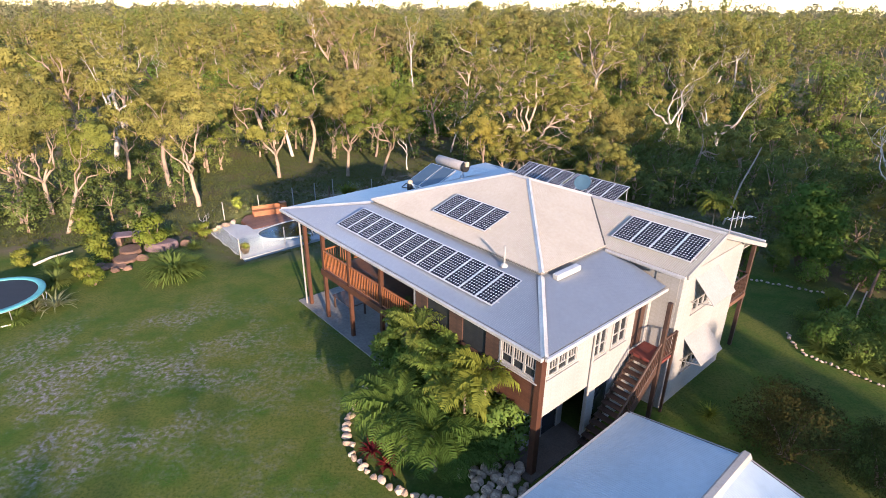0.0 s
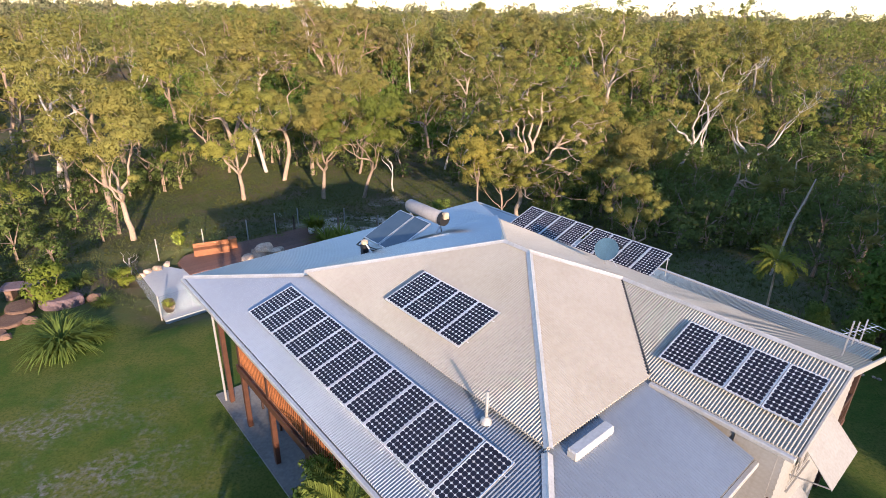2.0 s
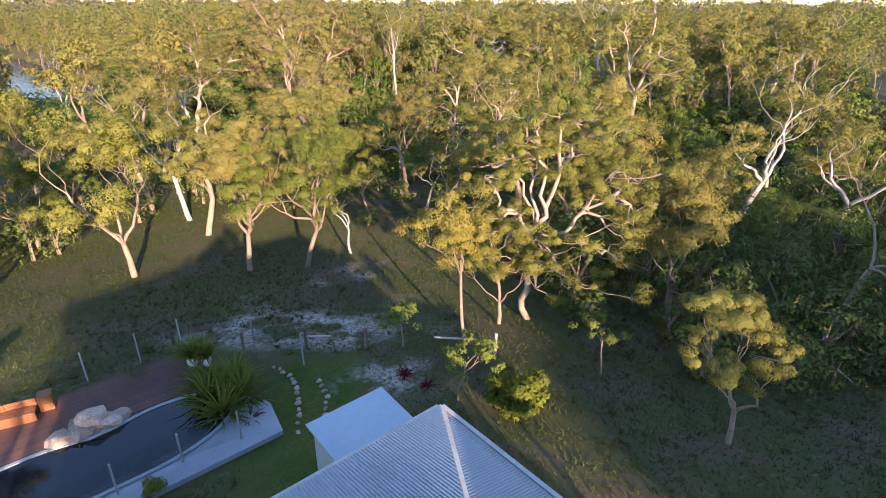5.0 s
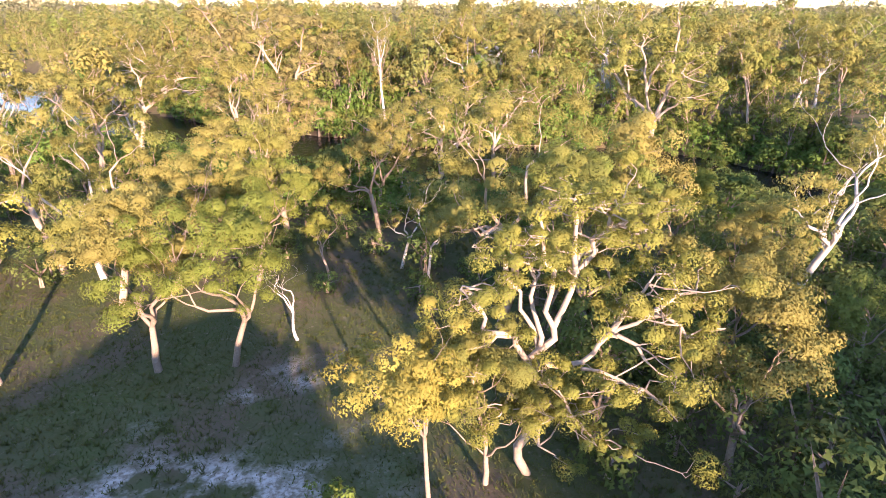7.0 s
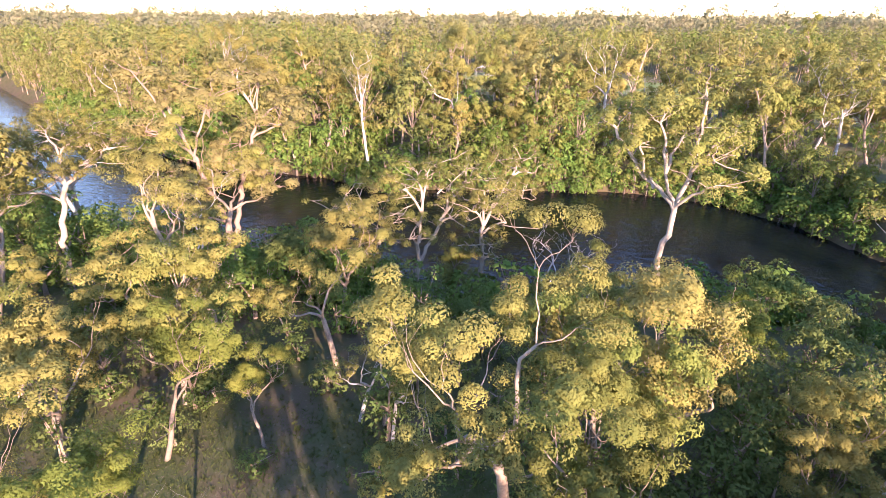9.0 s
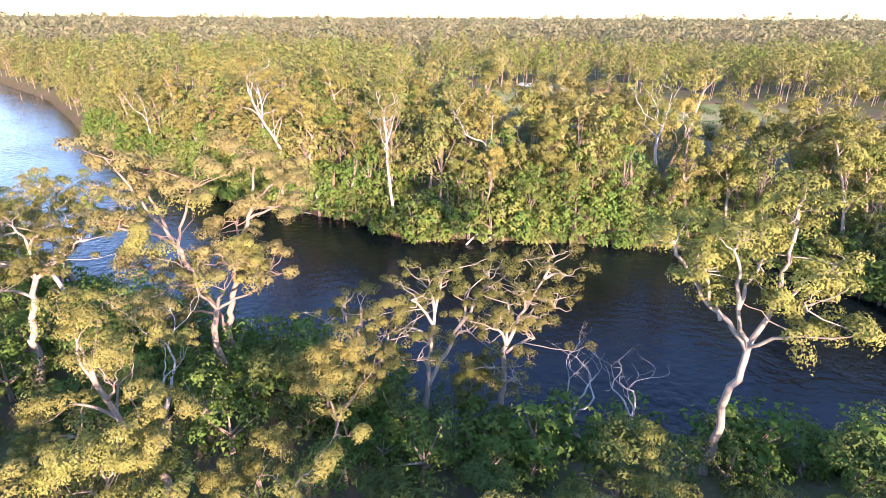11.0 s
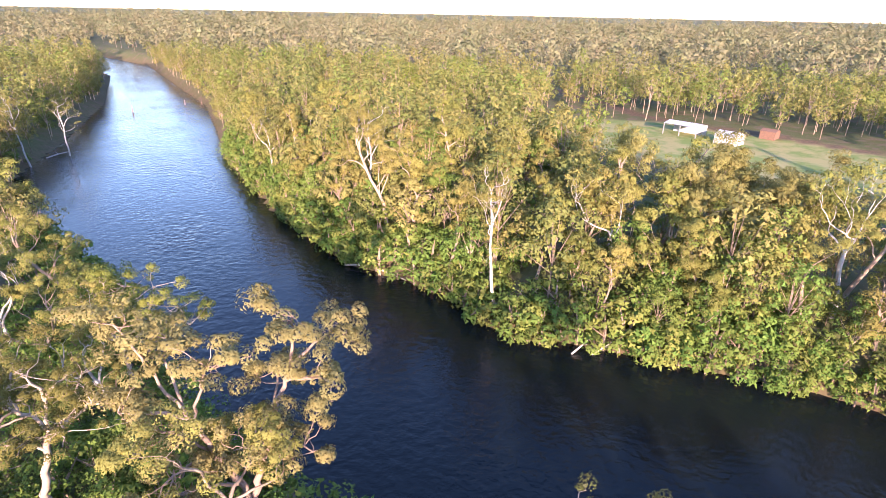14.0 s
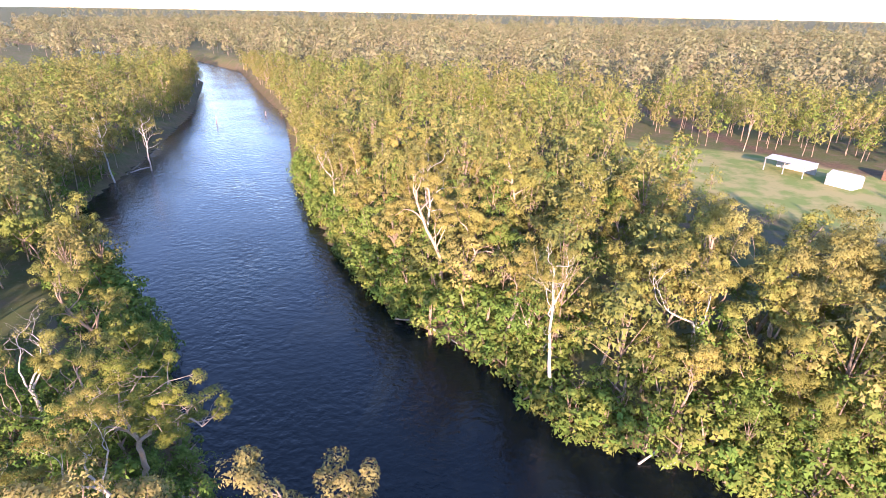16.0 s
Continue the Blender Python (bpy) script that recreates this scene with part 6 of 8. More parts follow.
taken += [(-35.5, 102.8, 4.5), (3.0, 88.0, 4.0), (8.4, 88.2, 4.0), (-0.6, 87.9, 3.0), (-27.4, 88.6, 4.0), (11.0, 92.5, 3.0), (-14.4, 95.0, 5.0), (22.2, 85.2, 5.0), (7.0, 51.0, 4.0)]


def old_gum(label, x, y, seed, facing, stems, forks, tuft, leaves, mat, bark, look_of_bark, look_of_leaves, size=1.0, leaf=0.18, crook=0.11, twig=1.05):
    """A big gum with a known fork: stems and limbs from point to point (across, deep, up), twigs and leaf clumps at the limbs' ends."""
    r = random.Random(seed)
    across, deep = Vector((math.cos(radians(facing)), math.sin(radians(facing)), 0)), Vector((-math.sin(radians(facing)), math.cos(radians(facing)), 0))
    tubes, tips = [], []

    def stem(a, b, r0, r1, level, sag=0.0):
        a, b = Vector(a), Vector(b)
        n = max(3, int((b - a).length / 0.6))
        pts = [a.lerp(b, i / n) + Vector((r.gauss(0, crook), r.gauss(0, crook), sag * math.sin(math.pi * i / n) + r.gauss(0, crook * 0.5))) * (0 < i < n) for i in range(n + 1)]
        tubes.append(([across * p.x + deep * p.y + Vector((0, 0, p.z)) for p in pts], [r0 + (r1 - r0) * i / n for i in range(n + 1)], level))
        return pts

    for a, b, r0, r1 in stems:
        stem(a, b, r0, r1, 0, 0.15)
    for a, b in forks:
        pts = stem(a, b, 0.12, 0.055, 1, 0.35)
        for k in range(7):
            o = Vector((r.gauss(0, twig), r.gauss(0, twig), r.uniform(-0.65, 1.15) * twig))
            e = pts[-1 - (k % 3)] + o
            stem(pts[-1 - (k % 3)], e, 0.045, 0.02, 2)
            for _ in range(2):
                f = e + Vector((r.gauss(0, 0.5), r.gauss(0, 0.5), r.uniform(-0.2, 0.6)))
                stem(e, f, 0.02, 0.01, 3)
                tips.append((across * f.x + deep * f.y + Vector((0, 0, f.z)), o.normalized()))
    t = thing("gum_tree", label, "tree", group=G)
    part("trunk", tube_arrays(tubes, (9, 6, 4, 3, 3)), bark, t, look_of_bark, smooth=True)
    part("crown", tri_mesh("crown", leaf_cloud(seed, tips, tuft, leaves, leaf), mat), mat, t, look_of_leaves)
    t.matrix_world = pose(x, y, ground_z(x, y)) @ Matrix.Scale(size, 4)


old_gum("old river gum forking low over the water, pinkish olive leaves", -14.4, 95.0, 17, 43,
        (((0, 0, -0.6), (-0.5, 0.1, 3.2), 0.42, 0.34), ((-0.5, 0.1, 3.2), (-3.2, -0.6, 12.0), 0.26, 0.15), ((-0.5, 0.1, 3.2), (1.8, 0.8, 10.0), 0.26, 0.17), ((1.8, 0.8, 10.0), (3.1, 0.6, 13.4), 0.17, 0.12)),
        (((-3.2, -0.6, 12.0), (-6.4, -1.4, 14.2)), ((-3.2, -0.6, 12.0), (-4.2, 1.6, 17.0)), ((-3.0, -0.5, 11.2), (-1.6, -2.4, 16.6)), ((-2.2, -0.3, 8.6), (-5.0, -2.6, 9.4)), ((-2.4, -0.3, 9.0), (-5.6, 2.2, 9.8)), ((-1.2, 0.0, 5.4), (-5.2, -0.8, 6.6)),
         ((3.1, 0.6, 13.4), (3.4, -0.6, 17.6)), ((3.1, 0.6, 13.4), (6.6, 1.6, 14.6)), ((2.6, 0.7, 12.2), (5.2, -2.2, 13.4)), ((1.2, 0.6, 8.2), (3.6, -1.8, 8.0)), ((1.5, 0.7, 9.0), (2.6, 3.4, 11.2)), ((1.0, 0.5, 7.6), (-0.2, -2.6, 10.4)), ((-3.2, -0.6, 12.0), (-6.0, 0.8, 18.4))),
        0.76, 215, PINKGUM, PINKBARK, "pale brown forked trunk", "clumps of pinkish olive leaves", 1.06)
old_gum("leaning V-forked gum with smooth pale limbs and thin crown", 22.2, 85.2, 29, -31,
        (((0, 0, -0.6), (0.1, 0, 4.6), 0.28, 0.23), ((0.1, 0, 4.6), (0.5, 0.3, 9.3), 0.23, 0.19), ((0.5, 0.3, 9.3), (-1.9, 0.8, 11.2), 0.16, 0.13), ((-1.9, 0.8, 11.2), (-4.2, 0.5, 14.0), 0.13, 0.08), ((0.5, 0.3, 9.3), (-0.4, -0.3, 12.0), 0.13, 0.1), ((0.5, 0.3, 9.3), (1.1, 0.5, 12.2), 0.17, 0.14), ((1.1, 0.5, 12.2), (1.2, 1.0, 16.0), 0.14, 0.08)),
        (((-4.2, 0.5, 14.0), (-5.2, 0.9, 15.0)), ((-1.9, 0.8, 11.2), (-2.6, -1.2, 14.6)), ((-0.4, -0.3, 12.0), (-1.3, -0.9, 16.6)), ((-0.4, -0.3, 12.0), (0.2, 2.0, 14.8)), ((1.2, 1.0, 16.0), (1.0, 0.4, 18.2)), ((1.1, 0.5, 12.2), (3.3, 1.2, 15.2)), ((0.5, 0.3, 9.6), (3.4, -0.8, 11.9)), ((1.1, 0.5, 12.2), (2.6, -1.6, 13.6)), ((-1.2, 0.6, 10.6), (-3.4, 2.0, 12.4))),
        0.72, 170, GUM, PALEBARK, "smooth cream forked trunk", "thin clumps of olive leaves", 1.05)
old_gum("big gum with crooked cream limbs and vivid yellow-green clumps", 7.0, 51.0, 41, 0,
        (((0, 0, -0.6), (0.2, 0, 5.0), 0.22, 0.18), ((0.2, 0, 5.0), (0.9, 0, 7.4), 0.17, 0.13), ((0.9, 0, 7.4), (1.6, 0.3, 9.6), 0.13, 0.1), ((1.6, 0.3, 9.6), (2.7, 0.5, 11.3), 0.1, 0.06), ((0.2, 0, 4.6), (-0.6, -0.2, 7.1), 0.15, 0.11), ((-0.6, -0.2, 7.1), (-1.9, -0.3, 7.4), 0.11, 0.09),
         ((-1.9, -0.3, 7.4), (-2.1, -0.4, 8.4), 0.09, 0.06), ((0.3, 0, 5.4), (2.1, -0.3, 6.0), 0.14, 0.1), ((2.1, -0.3, 6.0), (3.0, -0.2, 7.2), 0.1, 0.09), ((3.0, -0.2, 7.2), (4.4, 0, 7.9), 0.09, 0.07), ((2.1, -0.3, 5.7), (4.2, -0.8, 4.9), 0.08, 0.05), ((0.4, 0, 6.2), (-1.0, 0.2, 9.4), 0.1, 0.07)),
        (((-1.0, 0.2, 9.4), (-1.3, 0.2, 11.4)), ((0.9, 0, 7.4), (0.1, 0.4, 11.8)), ((1.6, 0.3, 9.6), (1.3, 0.3, 12.3)), ((2.7, 0.5, 11.3), (3.0, 0.6, 12.2)), ((3.0, -0.2, 7.2), (4.4, 0.3, 9.2)), ((4.4, 0, 7.9), (6.2, 0.2, 8.9)), ((4.4, 0, 7.9), (5.8, -0.6, 7.4)), ((3.0, -0.2, 7.2), (4.2, -1.1, 6.7)),
         ((-2.1, -0.4, 8.4), (-2.5, -0.6, 9.4)), ((-0.6, -0.2, 7.1), (-2.9, -0.4, 6.0)), ((0.4, 0, 6.2), (0.0, 1.4, 9.8)), ((1.6, 0.3, 9.6), (2.7, 1.7, 10.0)), ((2.7, 0.5, 11.3), (4.1, 0.9, 11.0)), ((4.2, -0.8, 4.9), (5.2, -1.1, 4.6)), ((0.2, 0, 4.8), (1.6, -1.6, 4.4)), ((0.2, 0, 4.0), (-1.0, -1.4, 4.6)), ((0.2, 0, 4.0), (2.6, -1.5, 3.2)), ((0.2, 0, 3.4), (0.4, -1.7, 3.0))),
        0.5, 440, VIVID, PALEBARK, "smooth crooked cream limbs", "rounded clumps of vivid leaves", 0.88, 0.085, 0.15, 0.95)
old_gum("twin-stemmed river gum with slim pale limbs and olive clumps", 3.0, 88.0, 53, 0,
        (((0, 0, -0.6), (0.2, 0.3, 4.0), 0.24, 0.2), ((0.2, 0.3, 4.0), (0.6, 1.5, 9.5), 0.17, 0.1), ((0.2, 0.3, 4.0), (2.6, 3.2, 8.0), 0.17, 0.12), ((2.6, 3.2, 8.0), (4.0, 4.6, 10.0), 0.12, 0.08)),
        (((0.6, 1.5, 9.5), (1.3, 2.6, 12.2)), ((0.5, 1.3, 8.6), (-1.0, 1.2, 10.6)), ((0.4, 1.0, 7.4), (-1.4, 0.5, 8.8)), ((0.6, 1.5, 9.5), (0.2, 2.0, 11.6)), ((4.0, 4.6, 10.0), (4.4, 5.2, 11.3)), ((4.0, 4.6, 10.0), (5.0, 4.2, 9.9)), ((2.6, 3.2, 8.0), (3.0, 3.2, 10.6)), ((2.0, 2.5, 7.0), (3.2, 1.8, 7.8)), ((0.3, 0.6, 5.4), (-0.4, -0.8, 7.0))),
        0.5, 150, RIVERGUM, PALEBARK, "slim pale twin stems", "olive leaf clumps", leaf=0.115, twig=1.15)
old_gum("river gum leaning over the water with a tufted olive crown", 8.4, 88.2, 59, 0,
        (((0, 0, -0.6), (0.3, 0.6, 9.2), 0.24, 0.17), ((0.3, 0.6, 9.2), (1.6, 2.6, 11.0), 0.15, 0.11), ((1.6, 2.6, 11.0), (3.0, 4.8, 12.4), 0.11, 0.07)),
        (((3.0, 4.8, 12.4), (3.9, 6.4, 13.6)), ((3.0, 4.8, 12.4), (4.8, 5.4, 12.5)), ((1.6, 2.6, 11.0), (1.4, 2.0, 12.8)), ((1.2, 2.0, 10.4), (2.6, 1.8, 10.8)), ((0.3, 0.6, 9.2), (-0.7, 0.4, 10.6)), ((0.3, 0.6, 8.6), (2.4, 2.0, 9.0)), ((0.3, 0.6, 9.2), (0.3, 1.6, 12.0)), ((2.2, 3.6, 11.6), (3.8, 3.4, 10.8)), ((0.2, 0.4, 6.8), (-1.0, -0.2, 7.8)), ((0.2, 0.4, 6.0), (1.3, -0.3, 6.9))),
        0.5, 150, RIVERGUM, PALEBARK, "slim leaning pale trunk", "olive leaf clumps", leaf=0.115, twig=1.15)
old_gum("small crooked gum with thin olive crown above the bank", -0.6, 87.9, 67, 0,
        (((0, 0, -0.6), (-0.1, 0.0, 3.4), 0.2, 0.15), ((-0.1, 0.0, 3.4), (-1.5, 0.5, 7.4), 0.13, 0.08), ((-0.1, 0.0, 3.4), (0.7, 0.2, 5.8), 0.12, 0.08)),
        (((-1.5, 0.5, 7.4), (-2.2, 0.6, 9.2)), ((-1.3, 0.4, 6.8), (-3.4, 0.4, 8.2)), ((-1.0, 0.3, 6.2), (-0.8, 0.4, 8.8)), ((0.7, 0.2, 5.8), (1.0, 0.4, 7.4)), ((0.6, 0.2, 5.4), (1.8, -0.3, 5.8)), ((-0.4, 0.1, 4.4), (-1.9, -0.8, 5.4))),
        0.5, 150, RIVERGUM, PALEBARK, "crooked pale trunk", "thin olive leaf clumps", leaf=0.115, twig=1.15)
old_gum("spreading river gum with a tall bare trunk and wide pale limbs", -27.4, 88.6, 73, 0,
        (((0, 0, -0.6), (0.3, 0.6, 5.5), 0.3, 0.24), ((0.3, 0.6, 5.5), (1.0, 1.4, 8.6), 0.23, 0.19), ((1.0, 1.4, 8.6), (-1.5, 1.0, 10.2), 0.15, 0.1), ((1.0, 1.4, 8.6), (3.2, 1.8, 10.2), 0.15, 0.1), ((1.0, 1.4, 8.6), (0.8, 1.8, 10.8), 0.13, 0.08)),
        (((-1.5, 1.0, 10.2), (-3.8, 0.8, 11.0)), ((-1.5, 1.0, 10.2), (-2.6, 2.6, 12.4)), ((-1.0, 1.1, 9.8), (-1.4, -0.8, 11.8)), ((0.8, 1.8, 10.8), (0.5, 1.4, 12.8)), ((3.2, 1.8, 10.2), (3.0, 3.2, 12.6)), ((3.2, 1.8, 10.2), (5.4, 2.2, 11.6)), ((2.8, 1.7, 9.8), (4.4, 0.0, 10.8)), ((1.6, 1.5, 9.0), (2.2, -0.8, 10.0)), ((-0.6, 1.1, 9.6), (-3.6, 2.0, 9.2)), ((0.7, 1.0, 7.2), (-1.4, -0.8, 8.4)), ((0.8, 1.8, 10.8), (1.8, 3.6, 12.2))),
        0.54, 170, RIVERGUM, PALEBARK, "tall pale brown trunk", "pale olive leaf clumps", leaf=0.12, twig=1.15)
old_gum("river gum with pale crooked limbs and vivid yellow-green clumps", -35.5, 102.8, 79, 0,
        (((0, 0, -0.6), (0.2, 0.2, 6.5), 0.28, 0.22), ((0.2, 0.2, 6.5), (-1.4, 0.0, 9.0), 0.17, 0.11), ((0.2, 0.2, 6.5), (2.6, 1.4, 9.0), 0.18, 0.13), ((2.6, 1.4, 9.0), (5.2, 1.7, 10.0), 0.12, 0.08)),
        (((-1.4, 0.0, 9.0), (-2.6, -0.4, 11.2)), ((-1.2, 0.0, 8.6), (-0.6, 0.4, 13.2)), ((-1.4, 0.0, 9.0), (0.6, 1.6, 12.8)), ((2.2, 1.2, 8.6), (1.6, 0.2, 12.0)), ((2.6, 1.4, 9.0), (3.4, 2.2, 13.0)), ((5.2, 1.7, 10.0), (5.6, 2.4, 11.2)), ((5.2, 1.7, 10.0), (7.2, 1.8, 10.0)), ((4.6, 1.6, 9.8), (5.8, 0.5, 9.4)), ((2.6, 1.4, 9.0), (3.6, 0.2, 10.0)), ((-1.2, 0.0, 8.6), (-3.2, 0.8, 9.4)), ((0.0, 0.1, 7.0), (-1.2, -1.4, 8.8))),
        0.62, 190, VIVID, PALEBARK, "pale crooked limbs", "vivid yellow-green leaf clumps", leaf=0.14, twig=1.2)


single("bare_tree", Geo().tube([(21.6, 39.3, -0.4), (22.8, 40.7, 1.0), (23.9, 42.1, 2.3), (25.3, 43.4, 3.9), (26.0, 44.1, 4.8)], [0.085, 0.075, 0.068, 0.06, 0.04], 8), PALEBARK, "slim pale leaning tree trunk at the edge of the scrub", "tree", smooth=True)


def free_ground(x, y):
    """Whether bush may stand here: clear of lawn, house, river, meadow and the known trees."""
    px, py = np.array([x]), np.array([y])
    if lawn_cover(px, py)[0] > 0.05 or meadow_cover(px, py)[0] > 0.05 or track_cover(px, py)[0] > 0.1:
        return False
    if river_distance(px, py)[0] < 1.0 or (x > 3 and 156 < y < 232):
        return False
    if -30 < x < 19 and y < 56 and not (x > 13 and y > 48):
        return False
    if -25 < x < 12 and 55 < y < 64:
        return False
    return all((x - a) ** 2 + (y - b) ** 2 > c * c for a, b, c in taken)


FULLER = {"m1": "spread", "m2": "tall", "m3": "tall2", "m4": "bushy", "m5": "sparse", "m6": "weeping"}


def scatter(n, x0, x1, y0, y1, gap, mix, tries=40, size=(0.75, 1.2)):
    got = 0
    for _ in range(n * tries):
        if got >= n:
            break
        x, y = rng.uniform(x0, x1), rng.uniform(y0, y1)
        if not free_ground(x, y):
            continue
        key = mix[int(rng.integers(len(mix)))]
        if -28 < x < 48 and 34 < y < 92:
            key = FULLER.get(key, key)
        if -75 < x < 75 and y < 112 and river_distance(np.array([x]), np.array([y]))[0] < 19:
            key = "scrub"
        low = 0.6 if 20 < x < 48 and 34 < y < 60 else 1.0
        plant(key, x, y, rng.uniform(0, 360), low * rng.uniform(*size), tall=rng.uniform(0.9, 1.15))
        taken.append((x, y, gap))
        got += 1


MIX = ["m1", "m1", "m2", "m3", "m4", "m5", "m6", "m3"]
NEAR = ["spread", "spread2", "tall", "tall2", "bushy", "weeping", "sparse"]
scatter(7, -30, 38, 64, 80, 4.2, NEAR, size=(0.55, 0.8))
scatter(10, -48, -15, 61, 76, 4.8, ["spread", "spread2", "tall", "tall2", "spread3"], size=(0.65, 0.95))
scatter(58, -80, 80, 38, 95, 4.6, MIX)
scatter(30, 20, 62, 18, 70, 3.4, MIX + ["scrub", "scrub", "m4"], size=(0.5, 0.8))
scatter(30, -110, 70, 76, 130, 3.0, ["scrub", "scrub", "m4", "m6"])
scatter(120, -85, 80, 128, 190, 4.0, MIX + ["m4", "m6"])
# tall trees on the sunny side of the garden, which throw the long shadows
for key, x, y, size in (("m2", 15, -60, 1.0), ("m1", 24, -55, 1.2), ("m5", 3, -66, 1.05), ("m1", 16, -40, 0.9), ("m5", 9, -44, 1.0), ("m2", 30, 24, 0.82), ("m3", 35, 27, 0.85), ("m2", 39, 20, 0.8), ("m6", 43, 30, 0.75), ("m3", 33, 17, 0.9), ("m5", 26, -28, 0.9), ("m1", 31, -33, 0.9), ("m3", 37, -30, 0.9), ("m1", 43, -26, 0.8), ("m5", 40, -10, 1.0), ("m1", 52, -14, 1.0), ("m2", 58, 10, 1.0), ("m3", -6, -64, 1.1), ("m4", 28, 17, 1.1), ("m6", 31, 22.5, 1.05), ("m2", 34, 12, 0.75), ("m6", 36, 30, 0.95), ("m4", 40, 25, 1.05), ("m2", 44, 33, 0.68), ("m4", 31.5, 29, 1.15), ("m6", 38, 16, 1.2), ("m4", 46, 22, 1.1), ("m6", 35.5, 35, 0.8), ("m4", 26, -9, 1.0), ("m4", 30, -14, 1.1), ("m2", 32.2, -7, 1.12), ("m2", 28.4, -2.4, 1.0), ("m3", 36.2, -12.5, 1.2), ("m4", 23, -12, 0.95)):
    plant(key, x, y, x * 17, size)


# woods further off: many trees in one mesh
def light_tree(seed, height, spread, lumps, leaf, count, low=0.3, bole=1.0, lump=0.2):
    """A far tree: leaf clumps through an uneven crown, and a forked trunk whose pale limbs run up through it."""
    r = np.random.default_rng(seed)
    tips = []
    for k in range(lumps):
        u = (k + r.uniform(0, 1)) / lumps
        rad = spread * 0.44 * math.sin(math.pi * (0.2 + 0.7 * u)) * math.sqrt(r.uniform(0.15, 1.0))
        a = 2.4 * k + r.uniform(-0.7, 0.7)
        tips.append((Vector((rad * math.cos(a), rad * math.sin(a), height * (low + (0.95 - low) * u))), Vector((0, 0, 0.2))))
    tris = leaf_cloud(seed, tips, lump * spread, count, leaf, flat=0.85, slim=0.36, rough=0.24)
    wood = []
    lean = np.array([r.normal(0, 0.05), r.normal(0, 0.05), 1])
    fork = lean * height * r.uniform(0.35, 0.5)
    limbs = [((0, 0, -0.5), lean * height * 0.75, 0.16)] + [(fork * r.uniform(0.7, 1.15), np.array(tips[k][0]) * np.array([1.12, 1.12, 1.03]), 0.1) for k in range(lumps // 3, lumps, 2)]
    for a, b, w in limbs:
        a, b = np.array(a), np.array(b)
        for q in (np.array([w * bole, 0, 0]), np.array([0, w * bole, 0])):
            wood.append([a - q, a + q, b])
    return tris, np.array(wood)


def woods(name, label, kinds_, spots, mat=None, category="woods", trunks=True, bark=None):
    """spots: rows of x, y, size, turn, kind."""
    leaves, ways, lumps, tints, wood = [], [], [], [], []
    z = ground_height(spots[:, 0], spots[:, 1])
    for (x, y, size, turn, k), gz in zip(spots, z):
        lt, wt = kinds_[int(k)]
        c, s = math.cos(turn), math.sin(turn)
        m = np.array([[c, -s, 0], [s, c, 0], [0, 0, 1]])
        o = np.array([x, y, gz])
        leaves.append(lt.tris @ (m * size).T + o)
        ways.append(lt.ways @ m.T)
        lumps.append((lt.clump + rng.uniform()) % 1.0)
        wood.append(wt @ (m * size).T + o)
        tints.append(np.full(len(lt.tris), rng.uniform()))
    mat = mat or GUM
    root = thing(name, label, category, kind="stuff")
    part("crowns", tri_mesh("crowns", Leaves(np.concatenate(leaves), np.concatenate(ways), np.concatenate(lumps)), mat, np.concatenate(tints)), mat, root)
    if trunks:
        part("trunks", tri_mesh("trunks", np.concatenate(wood), bark or BARK), bark or BARK, root)


def spots_in(n, x0, x1, y0, y1, kinds_n, size=(0.8, 1.25), wedge=True, near=(), dry=2.0, wet=1e9, gap=0.0):
    x, y = rng.uniform(x0, x1, 12 * n), rng.uniform(y0, y1, 12 * n)
    d = river_distance(x, y)
    ok = (d > dry) & (d < wet) & (lawn_cover(x, y) < 0.05) & (meadow_cover(x, y) < 0.05) & (track_cover(x, y) < 0.1)
    if wedge:
        ok &= np.abs(np.arctan2(x + 0.25 * y - 5, y + 25)) < 0.95
    for a0, a1, b0, b1 in near:
        ok &= ~((x > a0) & (x < a1) & (y > b0) & (y < b1))
    x, y = x[ok], y[ok]
    if gap:
        cell = set()
        keep = []
        for i in range(len(x)):
            c = (int(x[i] // gap), int(y[i] // gap))
            if c not in cell:
                cell.add(c)
                keep.append(i)
        x, y = x[keep], y[keep]
    x, y = x[:n], y[:n]
    k = len(x)
    low = np.where((x > 2) & (y > 148) & (y < 228), np.where((x > 6) & (y > 176), np.where((x > 45) & (y > 182), 0.2, 0.3), np.where((x > 38) & (y > 160), 0.34, 0.5)), np.where((x > 28) & (y > 120) & (y < 150), 0.72, 1.0))
    return np.stack([x, y, low * rng.uniform(*size, k), rng.uniform(0, 6.28, k), rng.integers(0, kinds_n, k)], 1)


MIDK = [light_tree(200 + i, h, s, 17, 0.6, 21, 0.34, 0.8, lump=0.17) for i, (h, s) in enumerate(((14, 8), (16, 7.5), (11, 8), (13, 7), (9, 7), (15, 8.5)))]
FILLK = [light_tree(250 + i, h, s, 28, 0.42, 42, 0.33, lump=0.145) for i, (h, s) in enumerate(((13, 8.5), (15, 8.5), (10, 8), (8, 7), (17, 9.5)))]
FARK = [light_tree(300 + i, h, s, 9, 1.05, 19, 0.25, 0.7, lump=0.22) for i, (h, s) in enumerate(((14, 9.5), (16, 9), (11, 9.5), (13, 8.5)))]
THICKETK = [light_tree(450 + i, h, s, 9, 0.17, 58, 0.1, lump=0.22) for i, (h, s) in enumerate(((2.2, 3.2), (1.5, 2.8), (3.0, 3.4), (3.8, 3.0)))]
